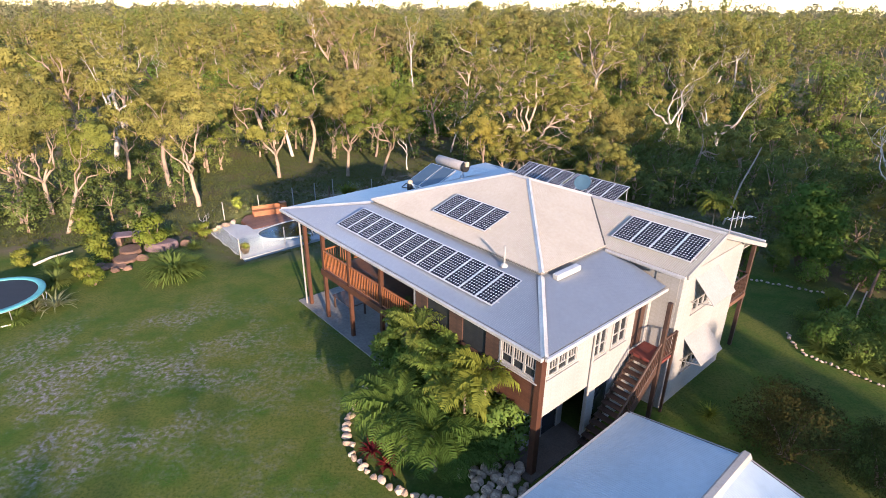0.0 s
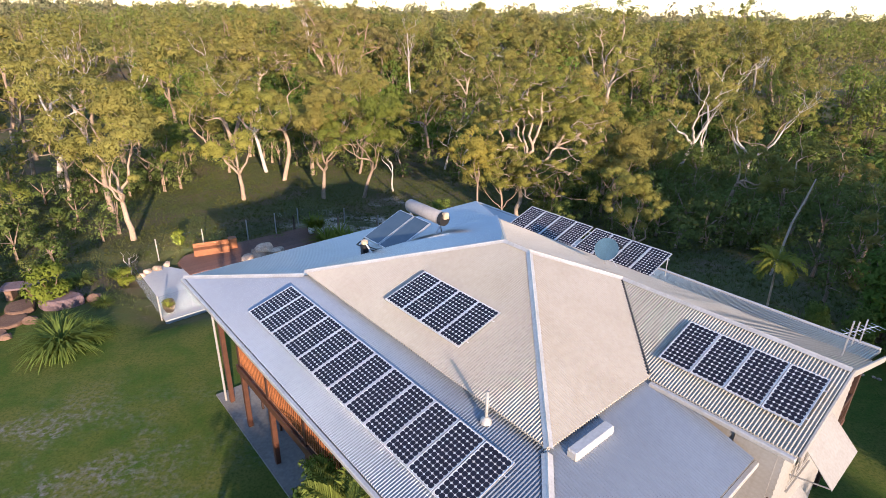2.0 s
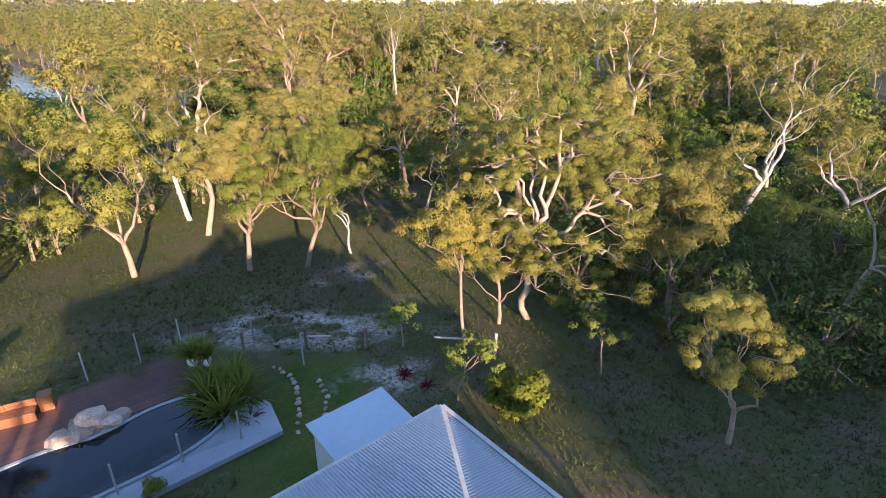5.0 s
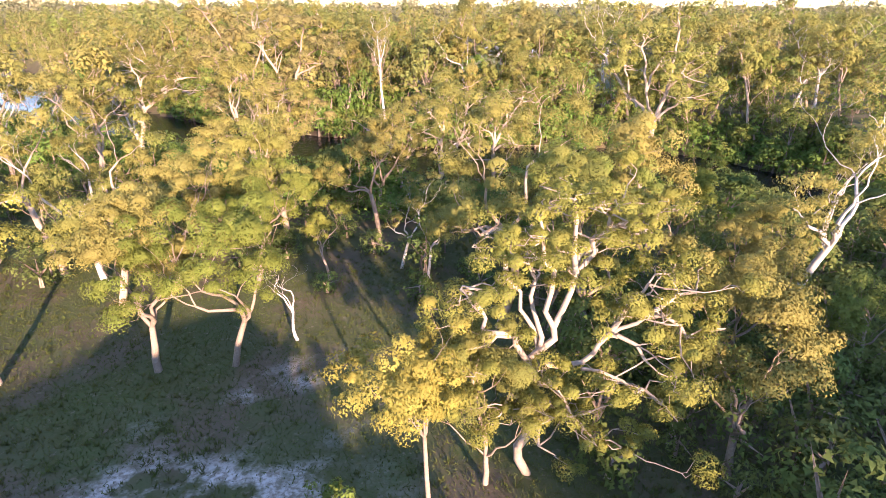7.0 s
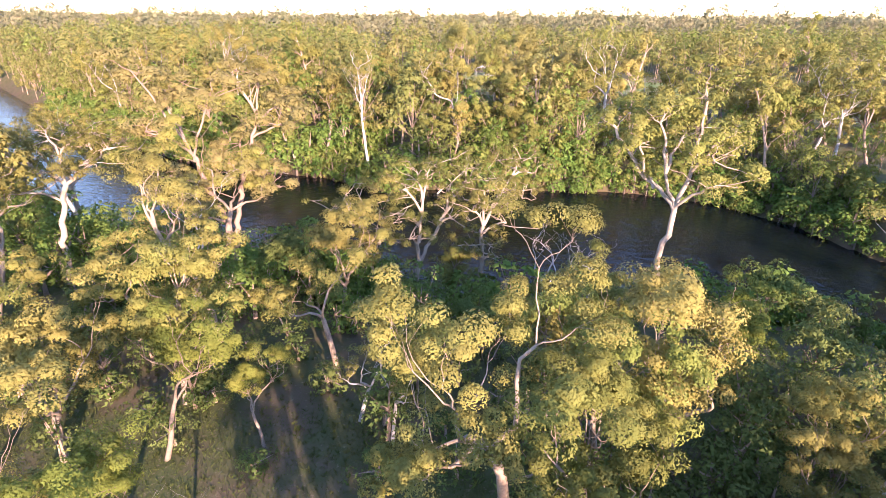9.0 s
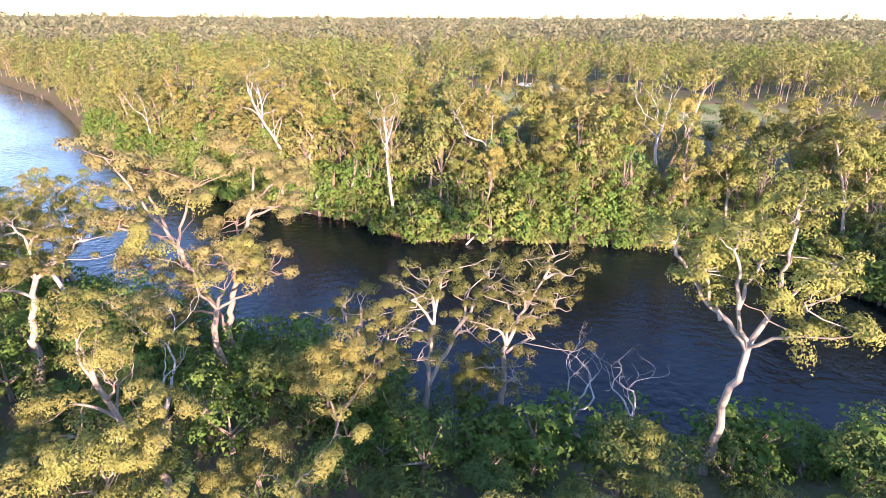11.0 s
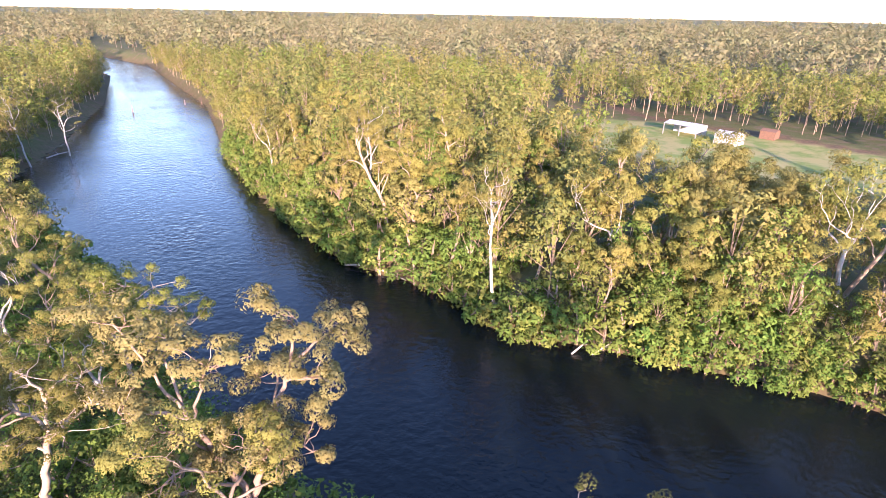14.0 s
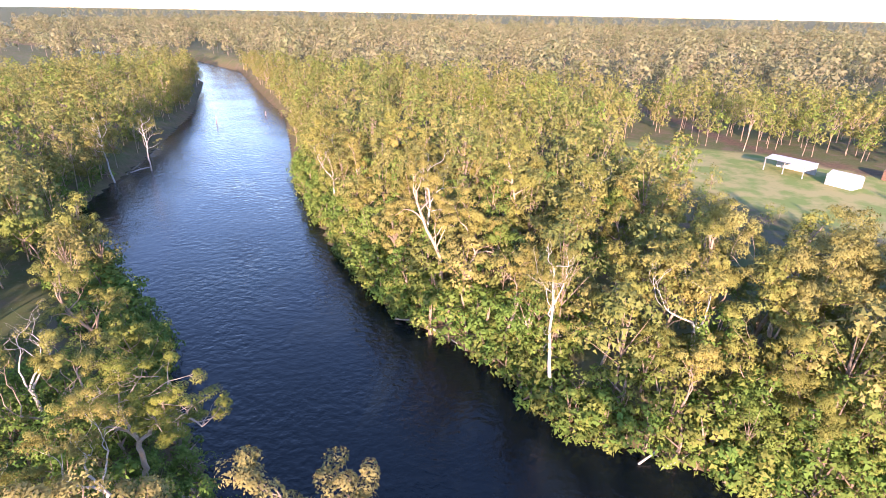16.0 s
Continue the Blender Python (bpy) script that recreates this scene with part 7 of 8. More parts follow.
BUSHK = [light_tree(400 + i, h, s, 7, 0.27, 34, 0.15, lump=0.24) for i, (h, s) in enumerate(((2.4, 3.0), (1.6, 2.6), (3.2, 3.0)))]
GARDEN = (-31, 19, -60, 56)
NEARER = ((-80, 80, 38, 112), (-85, 80, 112, 175))
woods("mid_woods", "dense dry gum woodland on both sides of the river", MIDK, spots_in(1560, -330, 260, 60, 340, 6, gap=6.6, near=NEARER, size=(0.8, 1.3)), OLIVE)
woods("bright_woods", "brighter green trees scattered through the woodland", MIDK, spots_in(450, -330, 190, 60, 340, 6, near=NEARER), GUMBRIGHT)
woods("bank_woods", "leafy gum woodland crowding the far river bank", FILLK, spots_in(190, -90, 85, 133, 192, 5, wedge=False, dry=3.0, gap=8.0, size=(0.8, 1.25)), OLIVE)
woods("green_bank_woods", "bright green trees along the far river bank", FILLK, spots_in(80, -90, 85, 133, 175, 5, wedge=False, dry=1.5, gap=7.0, size=(0.6, 1.0)), BANKGREEN)
woods("lime_thicket", "dense lime-green regrowth in the woodland", FILLK, spots_in(16, -76, -46, 226, 256, 5, wedge=False, gap=5.0, size=(0.85, 1.1)), VIVID)
# the two farthest woods take the leaf colour greyed for haze
woods("far_woods", "gum woodland reaching into the distance", FARK, spots_in(4900, -1000, 700, 335, 1150, 4, gap=7.0, size=(0.8, 1.7)), HAZYGUM)
woods("horizon_woods", "woodland on the horizon", FARK, spots_in(1700, -3600, 2600, 1150, 4300, 4, size=(1.0, 1.5)), HAZYGUM)
woods("right_bank_woods", "leafy trees and bushes over the sandy bank", FILLK, spots_in(70, 14, 78, 100, 152, 5, wedge=False, dry=0.3, wet=9.0, gap=3.0, size=(0.45, 0.95)), GUMBRIGHT)
woods("river_bend_woods", "leafy trees leaning over the river bends", FILLK, spots_in(230, -330, -75, 105, 400, 5, wedge=False, dry=0.8, wet=9.0, gap=5.0, size=(0.65, 1.0)), OLIVE)
woods("undergrowth", "low scrub and saplings under the trees", THICKETK, spots_in(330, -40, 50, 30, 90, 4, wedge=False, near=(GARDEN, (-25, 10, 50, 66))), SCRUB, "undergrowth")
woods("garden_edge_scrub", "dark scrub and saplings crowding the garden's edge", THICKETK, spots_in(34, -36, -21.5, 35, 47, 4, size=(0.6, 1.0), wedge=False, gap=1.8), SCRUB, "undergrowth")
woods("thicket", "dense dark green scrub filling the bush", THICKETK, spots_in(170, 9, 44, 44, 74, 4, size=(0.8, 1.5), wedge=False, near=((0, 14, 40, 50),), gap=2.0), SCRUB, "undergrowth")
woods("water_edge_scrub", "leafy bushes leaning over the water", BUSHK, spots_in(240, -110, 75, 118, 205, 3, size=(1.2, 2.2), wedge=False, dry=-1.3, wet=3.5), GUMBRIGHT, "bushes")
woods("green_edge_scrub", "bright green bushes leaning over the water", BUSHK, spots_in(260, -110, 75, 118, 205, 3, size=(1.2, 2.2), wedge=False, dry=-1.3, wet=3.5), BANKGREEN, "bushes")
woods("bank_scrub", "green bushes crowding the river banks", BUSHK, spots_in(500, -150, 80, 70, 220, 3, size=(0.9, 1.9), wedge=False, dry=-1.0, wet=9.0), BANKGREEN, "bushes")
woods("steep_bank_scrub", "dark leafy scrub hanging over the eroded bank", BUSHK, spots_in(150, 12, 90, 84, 150, 3, size=(0.9, 1.7), wedge=False, dry=-1.2, wet=3.0), BANKGREEN, "bushes")
woods("near_bank_scrub", "leafy mid-green shrubs crowding the near river bank", THICKETK, spots_in(150, -62, 4, 80, 108, 4, size=(0.9, 1.9), wedge=False, dry=0.5, wet=18.0, gap=2.2), BANKGREEN, "bushes")

# fallen timber at the water's edge
for x0, y0, z0, x1, y1, z1, r0 in ((-35.6, 145.4, -7.9, -31.3, 146.1, -7.7, 0.16), (-30.2, 145.9, -7.7, -23.8, 144.1, -8.05, 0.2), (19.0, 137.1, -7.9, 24.5, 142.0, -5.8, 0.22), (4.1, 132.8, -8.1, 6.1, 135.8, -6.9, 0.14), (6.6, 133.6, -8.1, 8.9, 135.9, -7.0, 0.12), (-148.0, 177.0, -8.1, -145.7, 182.5, -7.2, 0.2)):
    a, b = Vector((x0, y0, z0)), Vector((x1, y1, z1))
    g = Geo()
    m_ = a.lerp(b, 0.5) + Vector((0.15, -0.2, 0.22))
    g.tube([a, a.lerp(m_, 0.5), m_, b], [r0, r0 * 0.9, r0 * 0.75, r0 * 0.4], 7)
    g.tube([m_, m_ + Vector((0.5, -0.5, 0.5)), m_ + Vector((0.7, -1.1, 1.0))], [r0 * 0.5, r0 * 0.35, r0 * 0.15], 5)
    single("fallen_log", g, DEADWOOD, "bleached fallen log lying at the water's edge", "log", group="fallen logs", smooth=True)
for x, y, h in ((-186.6, 242.3, 3.2), (-182.0, 266.0, 2.2), (-176.0, 269.5, 1.8)):
    single("dead_stump", Geo().tube([(0, 0, -3.5), (0.05, 0.1, -h * 0.2), (0.3, 0.0, h)], [0.3, 0.26, 0.12], 7), ROUGHBARK, "dark drowned stump standing out of the river", "stump", pose(x, y, WATER_Z), group="drowned stumps", smooth=True)

# ---- garden plants ----
def blades(seed, n, length, width, arch, up=0.5, segs=3, r0=0.05):
    """Strap leaves arching out from a base, as triangles."""
    r = np.random.default_rng(seed)
    out = []
    for _ in range(n):
        a = r.uniform(0, 6.283)
        d = np.array([math.cos(a), math.sin(a), 0])
        s = np.array([-math.sin(a), math.cos(a), 0])
        ln, e = length * r.uniform(0.6, 1.15), radians(r.uniform(25, 85)) * up * 1.6
        p, pts = d * r0 * r.uniform(0, 1), []
        for i in range(segs + 1):
            pts.append((p.copy(), width * (1 - 0.85 * (i / segs) ** 1.5)))
            way = d * math.cos(e) + np.array([0, 0, math.sin(e)])
            p = p + way * ln / segs
            e -= arch * r.uniform(0.7, 1.3) / segs
        for (p0, w0), (p1, w1) in zip(pts, pts[1:]):
            out += [[p0 - s * w0, p0 + s * w0, p1 + s * w1], [p0 - s * w0, p1 + s * w1, p1 - s * w1]]
    return np.array(out)


def frond(seed, length, arch, lift, leaflet, pairs=22, width=0.034):
    """A feather frond: leaflets in pairs on an arching rib, along +x from the origin, each bent over at its tip."""
    r = np.random.default_rng(seed)
    out, rib = [], []
    p, e, sway = np.zeros(3), lift, r.normal(0, 0.25)
    for i in range(pairs):
        t = i / (pairs - 1)
        way = np.array([math.cos(e) * math.cos(sway * t), math.cos(e) * math.sin(sway * t), math.sin(e)])
        rib.append(tuple(p))
        nxt = p + way * length / pairs
        out.append([p + np.array([0, 0.012, 0]), p - np.array([0, 0.012, 0]), nxt])
        if t > 0.16:
            ln = leaflet * math.sin(math.pi * min(1, 0.2 + 0.78 * t)) ** 0.6 * r.uniform(0.8, 1.15) + 0.05
            for sd in (-1, 1):
                side = np.array([-way[1], way[0], 0]) * sd
                side = side / (np.linalg.norm(side) + 1e-6)
                up = r.uniform(0.05, 0.5)
                mid = p + way * ln * 0.32 + side * ln * 0.42 + np.array([0, 0, ln * up * 0.5])
                tip = mid + way * ln * 0.22 + side * ln * 0.36 - np.array([0, 0, ln * r.uniform(0.1, 0.5)])
                b0, b1, m0, m1 = p - way * width * 0.5, p + way * width * 0.5, mid - way * width, mid + way * width
                out += [[b0, b1, m1], [b0, m1, m0], [m0, m1, tip]]
        p = nxt
        e -= arch / pairs
    return np.array(out), rib


def turned(tris, a, o=(0, 0, 0), s=1.0):
    c, n = math.cos(a), math.sin(a)
    return tris @ (np.array([[c, -n, 0], [n, c, 0], [0, 0, 1]]) * s).T + np.array(o)


def palm(name, label, seed, height, fronds, length, leaflet, mat, lean=0.05, arch=1.7, trunk=0.08, stems=1, bark=None):
    """A palm or tree fern: ringed trunks and crowns of feather fronds."""
    t = thing(name, label, "palm")
    r = random.Random(seed)
    leaves = []
    for k in range(stems):
        h = height * r.uniform(0.75, 1.05) if stems > 1 else height
        bx, by = (r.uniform(-0.5, 0.5), r.uniform(-0.5, 0.5)) if stems > 1 else (0, 0)
        dx, dy = r.gauss(0, lean) * h, r.gauss(0, lean) * h
        path = [(bx + dx * (i / 6) ** 1.5, by + dy * (i / 6) ** 1.5, -0.2 + (h + 0.2) * i / 6) for i in range(7)]
        part("trunk", Geo().tube(path, [trunk * (1.25 - 0.45 * i / 6) for i in range(7)], 8), bark or BARK, t, "slim ringed trunk", smooth=True)
        for i in range(fronds):
            tr, rib = frond(seed * 50 + i + 17 * k, length * r.uniform(0.8, 1.1), arch * r.uniform(0.7, 1.2), r.uniform(0.35, 1.35), leaflet)
            leaves.append(turned(tr, 2.4 * i + r.uniform(-0.3, 0.3), path[-1]))
    part("fronds", tri_mesh("fronds", np.concatenate(leaves), mat), mat, t, "arching feather fronds")
    return t


def at_ground(ob, x, y, turn=0.0, s=1.0, z=None):
    ob.matrix_world = pose(x, y, ground_z(x, y) if z is None else z, 0, 0, turn)
    ob.scale = (s, s, s)
    return ob


def again(ob, x, y, turn=0.0, s=1.0, z=None):
    c = copy_thing(ob, Matrix.Identity(4))
    return at_ground(c, x, y, turn, s, z)


def strap_plant(name, label, seed, n, length, width, mat, arch=1.6, up=0.5):
    return single(name, tri_mesh(name, blades(seed, n, length, width, arch, up), mat), mat, label, "plant")


def shrub(name, label, seed, w, h, tufts, leaves, leaf, mat, slim=0.3):
    r = np.random.default_rng(seed)
    tips = []
    for _ in range(tufts):
        a, u = r.uniform(0, 6.283), r.uniform(0, 1)
        rad = 0.5 * w * math.sqrt(r.uniform(0.1, 1)) * math.sin(math.pi * (0.25 + 0.6 * u))
        tips.append((Vector((rad * math.cos(a), rad * math.sin(a), h * (0.12 + 0.8 * u))), Vector((0, 0, 0.5))))
    t = thing(name, label, "shrub")
    g = Geo()
    for p, _ in tips[: min(9, tufts)]:
        g.tube([(0, 0, -0.1), (p.x * 0.4, p.y * 0.4, p.z * 0.5), tuple(p)], [0.05, 0.03, 0.012], 4)
    part("stems", g, ROUGHBARK, t)
    part("leaves", tri_mesh("leaves", leaf_cloud(seed, tips, 0.16 * w + 0.2, leaves, leaf, 0.85, 0.2, slim, 0.5), mat), mat, t)
    return t


# palm bed at the house's corner
p1 = palm("palm_tree", "clumping golden cane palm with feather fronds", 5, 3.7, 8, 1.7, 0.5, PALM, stems=3, trunk=0.05, arch=1.25)
at_ground(p1, -0.2, 16.0, 20, 0.85)
again(p1, -0.6, 17.6, 130, 0.9)
again(p1, -1.7, 19.2, 250, 0.75)
again(p1, 0.2, 16.7, 310, 0.8)
p2 = palm("palm_tree", "yellowish cane palm with spiky radiating fronds", 6, 3.3, 13, 1.6, 0.6, YELLOWLEAF, stems=2, trunk=0.05, arch=1.5)
at_ground(p2, 1.2, 14.9, 40)
f1 = palm("tree_fern", "wide spreading tree fern with dark green lacy fronds", 9, 1.7, 26, 2.2, 0.62, FERN, arch=1.8, trunk=0.12)
at_ground(f1, -1.4, 15.0, 0)
again(f1, -0.3, 14.1, 60, 0.95)
again(f1, -2.3, 16.3, 140, 0.8)
again(f1, -0.9, 16.2, 200, 0.9)
again(f1, 0.6, 13.8, 280, 0.7)
sh = shrub("garden_shrub", "glossy leafy shrub in the palm bed", 31, 2.2, 3.4, 46, 80, 0.19, BANKGREEN, 0.32)
at_ground(sh, -1.3, 18.1, 0, 0.7)
again(sh, 0.0, 17.2, 80, 0.75)
again(sh, 1.6, 15.2, 170, 0.65)
again(sh, -2.4, 19.6, 10, 0.6)
again(sh, 0.5, 15.9, 40, 0.95)
again(sh, 2.1, 14.6, 200, 0.75)
co = strap_plant("cordyline", "red-leaved cordyline in the palm bed", 33, 40, 0.7, 0.035, REDLEAF)
at_ground(co, -2.6, 14.9)
again(co, -1.9, 14.2, 50, 0.9)
again(co, -5.0, 41.6, 90, 1.1)
again(co, 0.95, 44.8, 10, 0.95)
again(co, 2.0, 44.0, 100, 0.75)

# left garden
STRAP = leaf_material("strap_leaves", (0.13, 0.19, 0.04), (0.19, 0.22, 0.06))
st = strap_plant("strap_leaf_plant", "clump of arching strap-leaved plant", 35, 330, 1.45, 0.032, STRAP, 1.7, 0.55)
for i, (x, y, s) in enumerate(((-16.3, 29.1, 1.5), (-17.3, 30.2, 1.1), (-15.6, 30.1, 0.9), (-18.6, 37.3, 0.6), (-16.9, 33.3, 0.5), (-19.7, 35.7, 0.75), (-26.6, 32.0, 0.8), (-24.0, 33.8, 0.8), (-21.8, 23.6, 0.7), (-15.2, 41.8, 0.55), (-13.9, 42.2, 0.6), (-11.0, 44.4, 0.5), (-22.6, 27.8, 0.9), (-23.5, 29.5, 0.9))):
    (at_ground(st, x, y, 0, s) if i == 0 else again(st, x, y, i * 63, s))
pa = strap_plant("variegated_clump", "pale cream-striped strap-leaved clump beside the trampoline", 39, 46, 1.35, 0.055, PALELEAF, 1.3, 0.5)
at_ground(pa, -20.8, 25.1)
again(pa, -21.6, 24.6, 70, 0.7)
sv = strap_plant("sword_leaf_plant", "upright bright green sword-leaved lily clump", 36, 120, 1.25, 0.045, YELLOWLEAF, 0.9, 0.62)
for i, (x, y, s) in enumerate(((-7.4, 43.6, 1.3), (-6.4, 43.8, 1.35), (-6.1, 41.8, 1.3), (-7.0, 42.6, 1.35), (-5.6, 42.8, 1.3), (-13.3, 33.0, 0.4), (on_plot(12.3, 31.6).x, on_plot(12.3, 31.6).y, 1.0), (on_plot(12.8, 31.2).x, on_plot(12.8, 31.2).y, 0.9))):
    z = PZ + 0.45 if i >= 5 else None
    (at_ground(sv, x, y, 0, s) if i == 0 else again(sv, x, y, i * 63, s, z))
bs = shrub("flowering_shrub", "bright yellow-green leafy garden shrub", 37, 1.8, 2.3, 26, 95, 0.17, YELLOWLEAF, 0.3)
for i, (x, y, s) in enumerate(((-19.4, 33.1, 1.0), (-21.5, 30.9, 0.8), (-20.9, 28.3, 0.6), (-20.2, 27.6, 0.55), (-21.7, 28.6, 0.5), (-17.4, 36.2, 0.5), (-26.0, 30.0, 0.5), (20.8, 25.4, 0.62), (21.3, 25.9, 0.5), (4.9, 42.6, 0.7), (5.6, 41.8, 0.8), (6.4, 42.6, 0.7), (-17.2, 42.5, 0.45), (-24.8, 34.8, 0.9), (on_plot(9.0, 25.3).x, on_plot(9.0, 25.3).y, 0.35), (on_plot(5.2, 25.4).x, on_plot(5.2, 25.4).y, 0.35))):
    (at_ground(bs, x, y, 0, s) if i == 0 else again(bs, x, y, i * 63, s))
single("fallen_branch", Geo().tube([(0, 0, 0.25), (0.9, 0.4, 0.5), (2.0, 0.8, 0.62)], [0.09, 0.075, 0.05], 7), DEADWOOD, "pale fallen log lying in the bed", "log", pose(-25.2, 29.7, 0.0, 0, 0, 18), smooth=True)
fp = thing("frangipani_tree", "bare stubby frangipani with forked grey branches", "tree")
tb_, tp_ = grow(141, 1.9, 1.3, clear=0.3, limbs=3, levels=2, open_crown=0.5, thick=1.6)
part("trunk", tube_arrays(tb_), DEADWOOD, fp, smooth=True)
at_ground(fp, -18.4, 38.6)

sap = tree_kind("sapling", "slender young tree with a small bright leafy crown", "tree", 91, 2.7, 1.1, leaves=60, leaf=0.12, tuft=0.3, leafmat=GUMBRIGHT, clear=0.45, limbs=4, levels=2, open_crown=0.4)
at_ground(sap, 0.65, 47.5)
again(sap, 3.3, 43.0, 90, 1.1)
again(sap, 9.8, 45.0, 200, 1.0)

# right-hand garden
rt = shrub("leafy_tree", "dense leafy green tree by the side lawn", 41, 2.9, 5.2, 90, 90, 0.17, BANKGREEN, 0.32)
at_ground(rt, 22.6, 31.4, 0, 1.05)
again(rt, 23.4, 30.9, 70, 0.85)
again(rt, 20.6, 30.4, 110, 0.45)
again(rt, 19.0, 31.2, 150, 0.42)
again(rt, 26.5, 27.0, 70, 0.75)


def broad_leaf(seed, length, width, lift, arch, segs=7):
    """A long banana leaf folded along its rib, torn at the margins."""
    r = np.random.default_rng(seed)
    out, p, e = [], np.zeros(3), lift
    for k in range(segs):
        way = np.array([math.cos(e), 0, math.sin(e)])
        nxt = p + way * length / segs
        a, b = (math.sin(math.pi * min(1, 0.12 + 0.9 * q / segs)) ** 0.6 * width for q in (k, k + 1))
        for sd in (-1, 1):
            droop = -r.uniform(0.1, 0.5)
            b2 = max(0.02, b * r.uniform(0.7, 1.0))
            q0, q1 = p + np.array([0, sd * a, a * droop]), nxt + np.array([0, sd * b2, b2 * droop])
            out += [[p, nxt, q1], [p, q1, q0]]
        p = nxt
        e -= arch / segs
    return np.array(out)


def banana(seed):
    t = thing("banana_plant", "young banana plant with a brown stem and few broad torn leaves", "banana plant")
    r = random.Random(seed)
    part("stem", Geo().tube([(0, 0, -0.1), (0.04, 0.02, 1.1), (0.1, 0.0, 2.1)], [0.1, 0.08, 0.05], 9), ROUGHBARK, t, "brown sheathed stem", smooth=True)
    leaves = [turned(broad_leaf(seed * 9 + k, r.uniform(1.5, 2.1), r.uniform(0.22, 0.3), r.uniform(0.6, 1.35), r.uniform(0.9, 1.9)), 2.4 * k, (0.1, 0, 2.05)) for k in range(8)]
    part("leaves", tri_mesh("leaves", np.concatenate(leaves), LUSH), LUSH, t)
    return t


ba = banana(43)
at_ground(ba, 23.9, 26.8)
again(ba, 25.2, 25.6, 90, 0.85)
cp = palm("palm_tree", "slim palm with a small shaggy drooping head beside the bush", 45, 4.0, 26, 1.65, 0.3, YELLOWLEAF, trunk=0.05, arch=2.3)
at_ground(cp, 16.7, 31.3, 0)
lb_ = shrub("low_shrub", "low dark green garden shrub", 47, 2.4, 1.5, 30, 80, 0.14, BANKGREEN, 0.28)
for i, (x, y, s) in enumerate(((18.3, 22.3, 0.7), (19.3, 21.0, 0.75), (19.6, 22.9, 0.85), (20.6, 20.4, 0.8), (21.4, 22.0, 0.9), (22.4, 19.0, 1.0), (18.7, 23.9, 0.55), (22.6, 24.4, 0.8), (17.6, 31.8, 0.8), (22.0, 29.2, 0.7), (24.6, 28.4, 0.9))):
    (at_ground(lb_, x, y, 0, s) if i == 0 else again(lb_, x, y, i * 47, s))
rb_ = shrub("bronze_shrub", "large bronze-tinged rounded shrub on the lawn", 49, 3.2, 2.6, 110, 120, 0.075, leaf_material("bronze_leaves", (0.04, 0.055, 0.014), (0.062, 0.052, 0.016)), 0.26)
at_ground(rb_, 12.4, 14.9)
again(rb_, 14.8, 13.6, 80, 0.85)
again(sv, 10.6, 17.0, 40, 0.5)
for x0, x1, y in ((22.5, 25.5, 22.0), (22.5, 25.5, 21.4)):
    single("bed_sleeper", Geo().box(x0, x1, y - 0.1, y + 0.1, -0.05, 0.3, 0.02), DECKWOOD, "brown timber sleeper edging a raised bed", "sleeper", pose(0, 0, 0), group="bed sleepers")
for x0, y0, x1, y1, h in ((19.7, 23.3, 21.2, 24.6, 2.2), (20.4, 23.1, 21.5, 24.3, 1.9)):
    single("leaning_log", Geo().tube([(x0, y0, -0.1), ((x0 + x1) / 2, (y0 + y1) / 2 + 0.05, h * 0.52), (x1, y1, h)], [0.045, 0.04, 0.03], 8), BARK, "pale leaning pole in the side bed", "pole", group="leaning poles", smooth=True)
dl = strap_plant("lily_clump", "dark green upright strap-leaved clump in the side bed", 58, 110, 1.15, 0.045, STRAP, 1.3, 0.6)
for i, (x, y, k) in enumerate(((18.0, 21.6, 0.85), (18.9, 20.4, 0.9), (18.6, 23.0, 0.8), (19.8, 19.7, 0.9), (20.3, 21.6, 1.0), (19.3, 24.2, 0.75))):
    (at_ground(dl, x, y, 0, k) if i == 0 else again(dl, x, y, i * 63, k))


# grass
def grass(name, label, n, area, hmin, hmax, width, keep, seed, mat=None):
    mat = mat or GRASSBLADE
    r = np.random.default_rng(seed)
    x, y = r.uniform(area[0], area[1], n), r.uniform(area[2], area[3], n)
    ok = keep(x, y)
    x, y = x[ok], y[ok]
    z, k = ground_height(x, y), len(x)
    a, h, w = r.uniform(0, 6.283, k), r.uniform(hmin, hmax, k), width * r.uniform(0.6, 1.4, k)
    b = np.stack([x, y, z], 1)
    s = np.stack([np.cos(a) * w, np.sin(a) * w, 0 * a], 1)
    t = np.stack([r.normal(0, 0.8, k) * h, r.normal(0, 0.8, k) * h, h], 1)
    single(name, tri_mesh(name, np.stack([b - s, b + s, b + t], 1), mat, np.clip(0.5 + 0.5 * wave(x * 1.5, y * 1.5), 0, 1)), mat, label, "grass", kind="stuff")


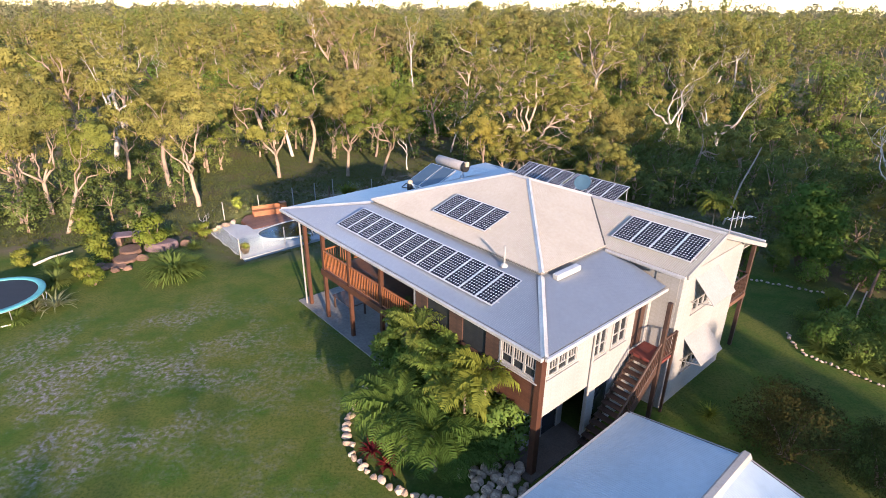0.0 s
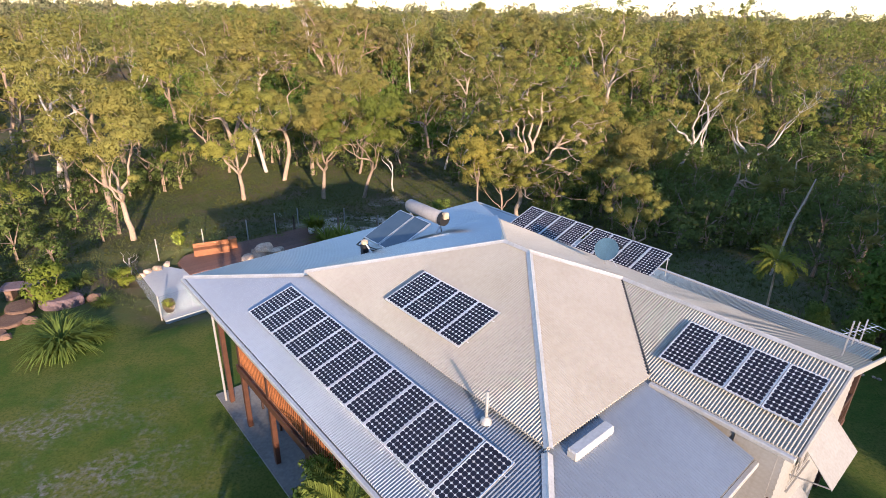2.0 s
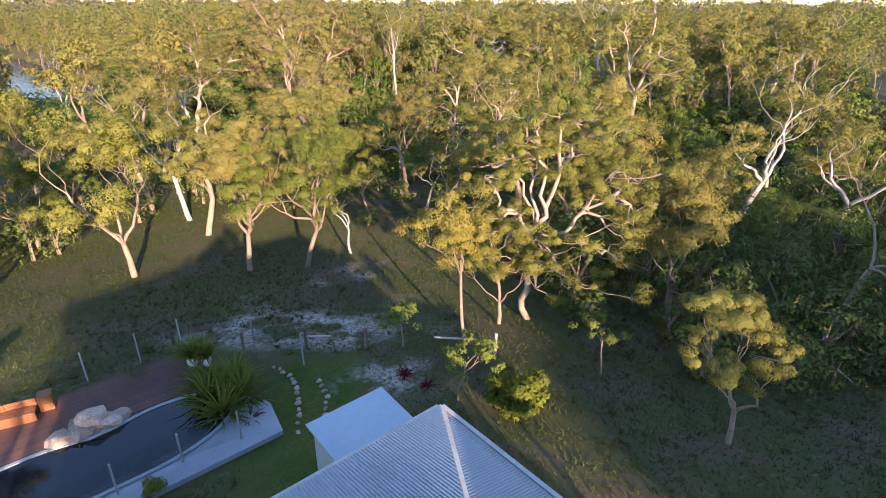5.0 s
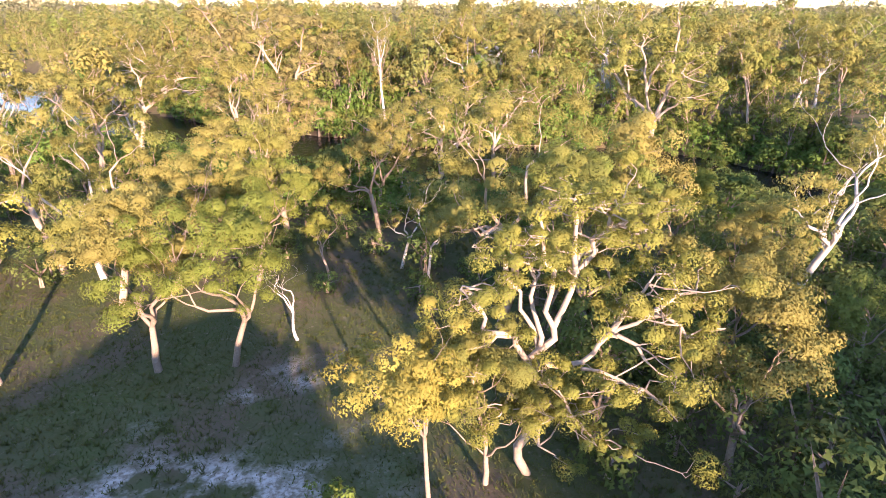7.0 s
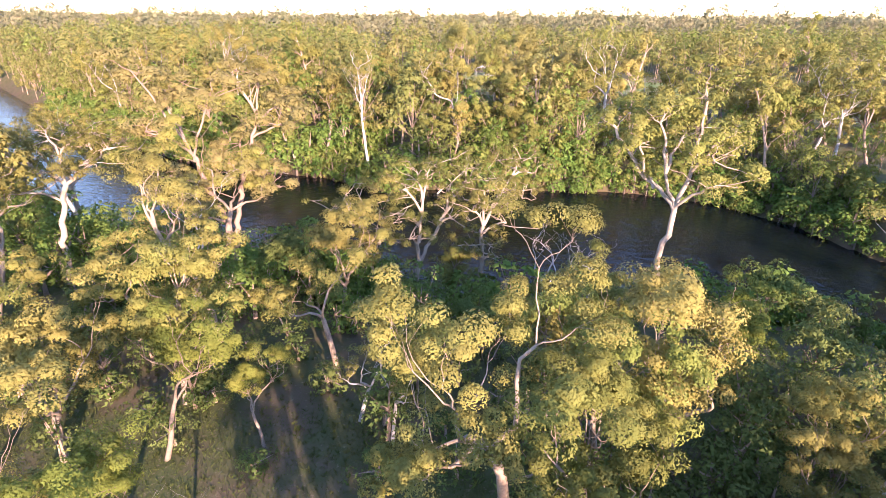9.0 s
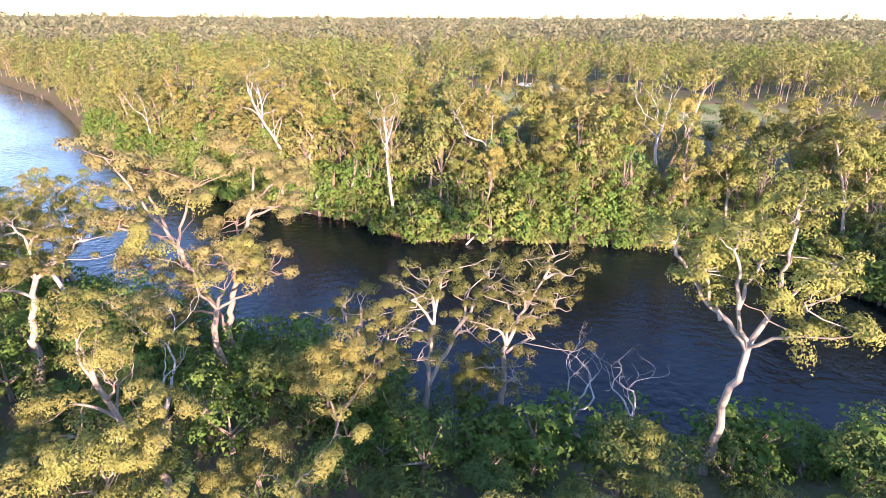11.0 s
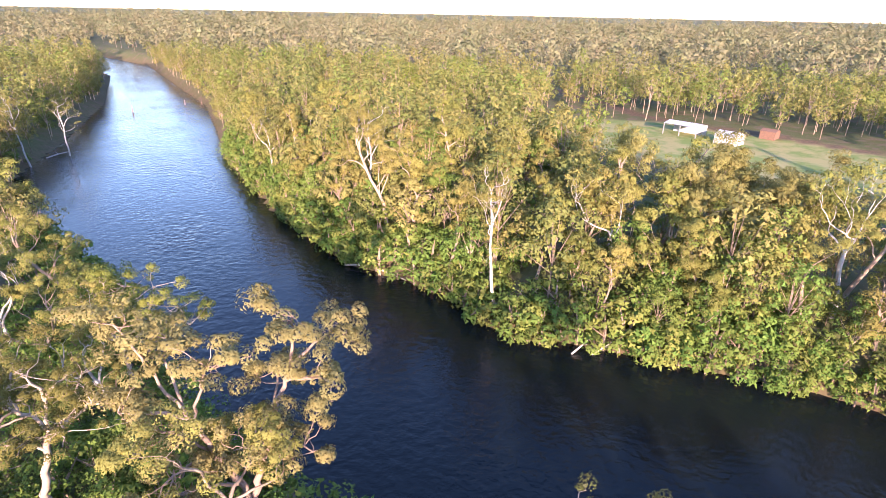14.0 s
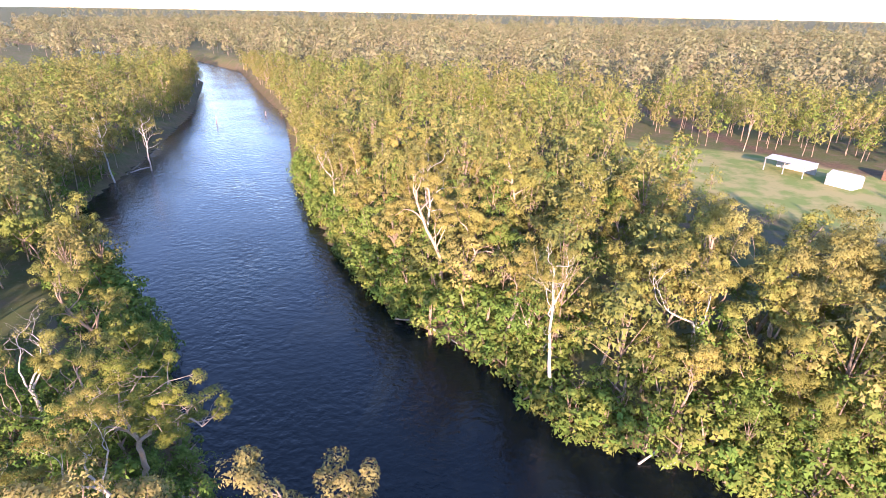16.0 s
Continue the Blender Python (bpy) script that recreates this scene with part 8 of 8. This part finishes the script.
def tussocks(name, label, n, area, h, seed):
    """Grass in loose clumps of blades."""
    r = np.random.default_rng(seed)
    cx, cy = r.uniform(area[0], area[1], n), r.uniform(area[2], area[3], n)
    ok = (lawn_cover(cx, cy) < 0.3) & off_house(cx, cy) & (river_distance(cx, cy) > 2) & (wave(cx * 2.3, cy * 2.1) + r.normal(0, 0.3, n) > -0.1)
    cx, cy = np.repeat(cx[ok], 16), np.repeat(cy[ok], 16)
    k = len(cx)
    size = np.repeat(r.uniform(0.5, 1.3, k // 16), 16) * h
    a = r.uniform(0, 6.283, k)
    dx, dy = np.cos(a), np.sin(a)
    x, y = cx + dx * 0.12 * r.uniform(0, 1, k), cy + dy * 0.12 * r.uniform(0, 1, k)
    b = np.stack([x, y, ground_height(x, y) - 0.02], 1)
    s = np.stack([-dy, dx, 0 * a], 1) * 0.022
    lean = r.uniform(0.3, 1.1, k)
    t = np.stack([dx * lean, dy * lean, np.ones(k)], 1) * (size * r.uniform(0.6, 1.2, k))[:, None]
    tint = np.repeat(r.uniform(0, 1, k // 16), 16)
    single(name, tri_mesh(name, np.stack([b - s, b + s, b + t], 1), GRASSBLADE, tint), GRASSBLADE, label, "grass", kind="stuff")


def off_house(x, y):
    dx, dy = x - 2.94, y - 13.05
    c, s = math.cos(radians(41.3)), math.sin(radians(41.3))
    a, b = dx * c + dy * s, -dx * s + dy * c
    return ~(((a > 0.3) & (a < 13) & (b > -0.6) & (b < 17.1)) | ((a > 0.3) & (a < 16) & (b > 24.8) & (b < 33.4)) | ((a > -9.5) & (a < 3.2) & (b > -8.4) & (b < -1.3)))


grass("lawn_grass", "short patchy lawn grass", 50000, (-32, 26, -4, 34), 0.015, 0.035, 0.02, lambda x, y: (lawn_cover(x, y) > 0.5) & off_house(x, y), 51, LAWNBLADE)
grass("long_grass", "long dry grass and weeds behind the garden", 150000, (-34, 34, 33, 72), 0.05, 0.15, 0.024, lambda x, y: (lawn_cover(x, y) < 0.3) & off_house(x, y) & (gravel_cover(x, y) < np.random.default_rng(5).uniform(0.15, 1.3, len(x))), 52)
tussocks("grass_tussocks", "dry olive grass tussocks behind the garden", 8000, (-36, 36, 33, 78), 0.17, 53)
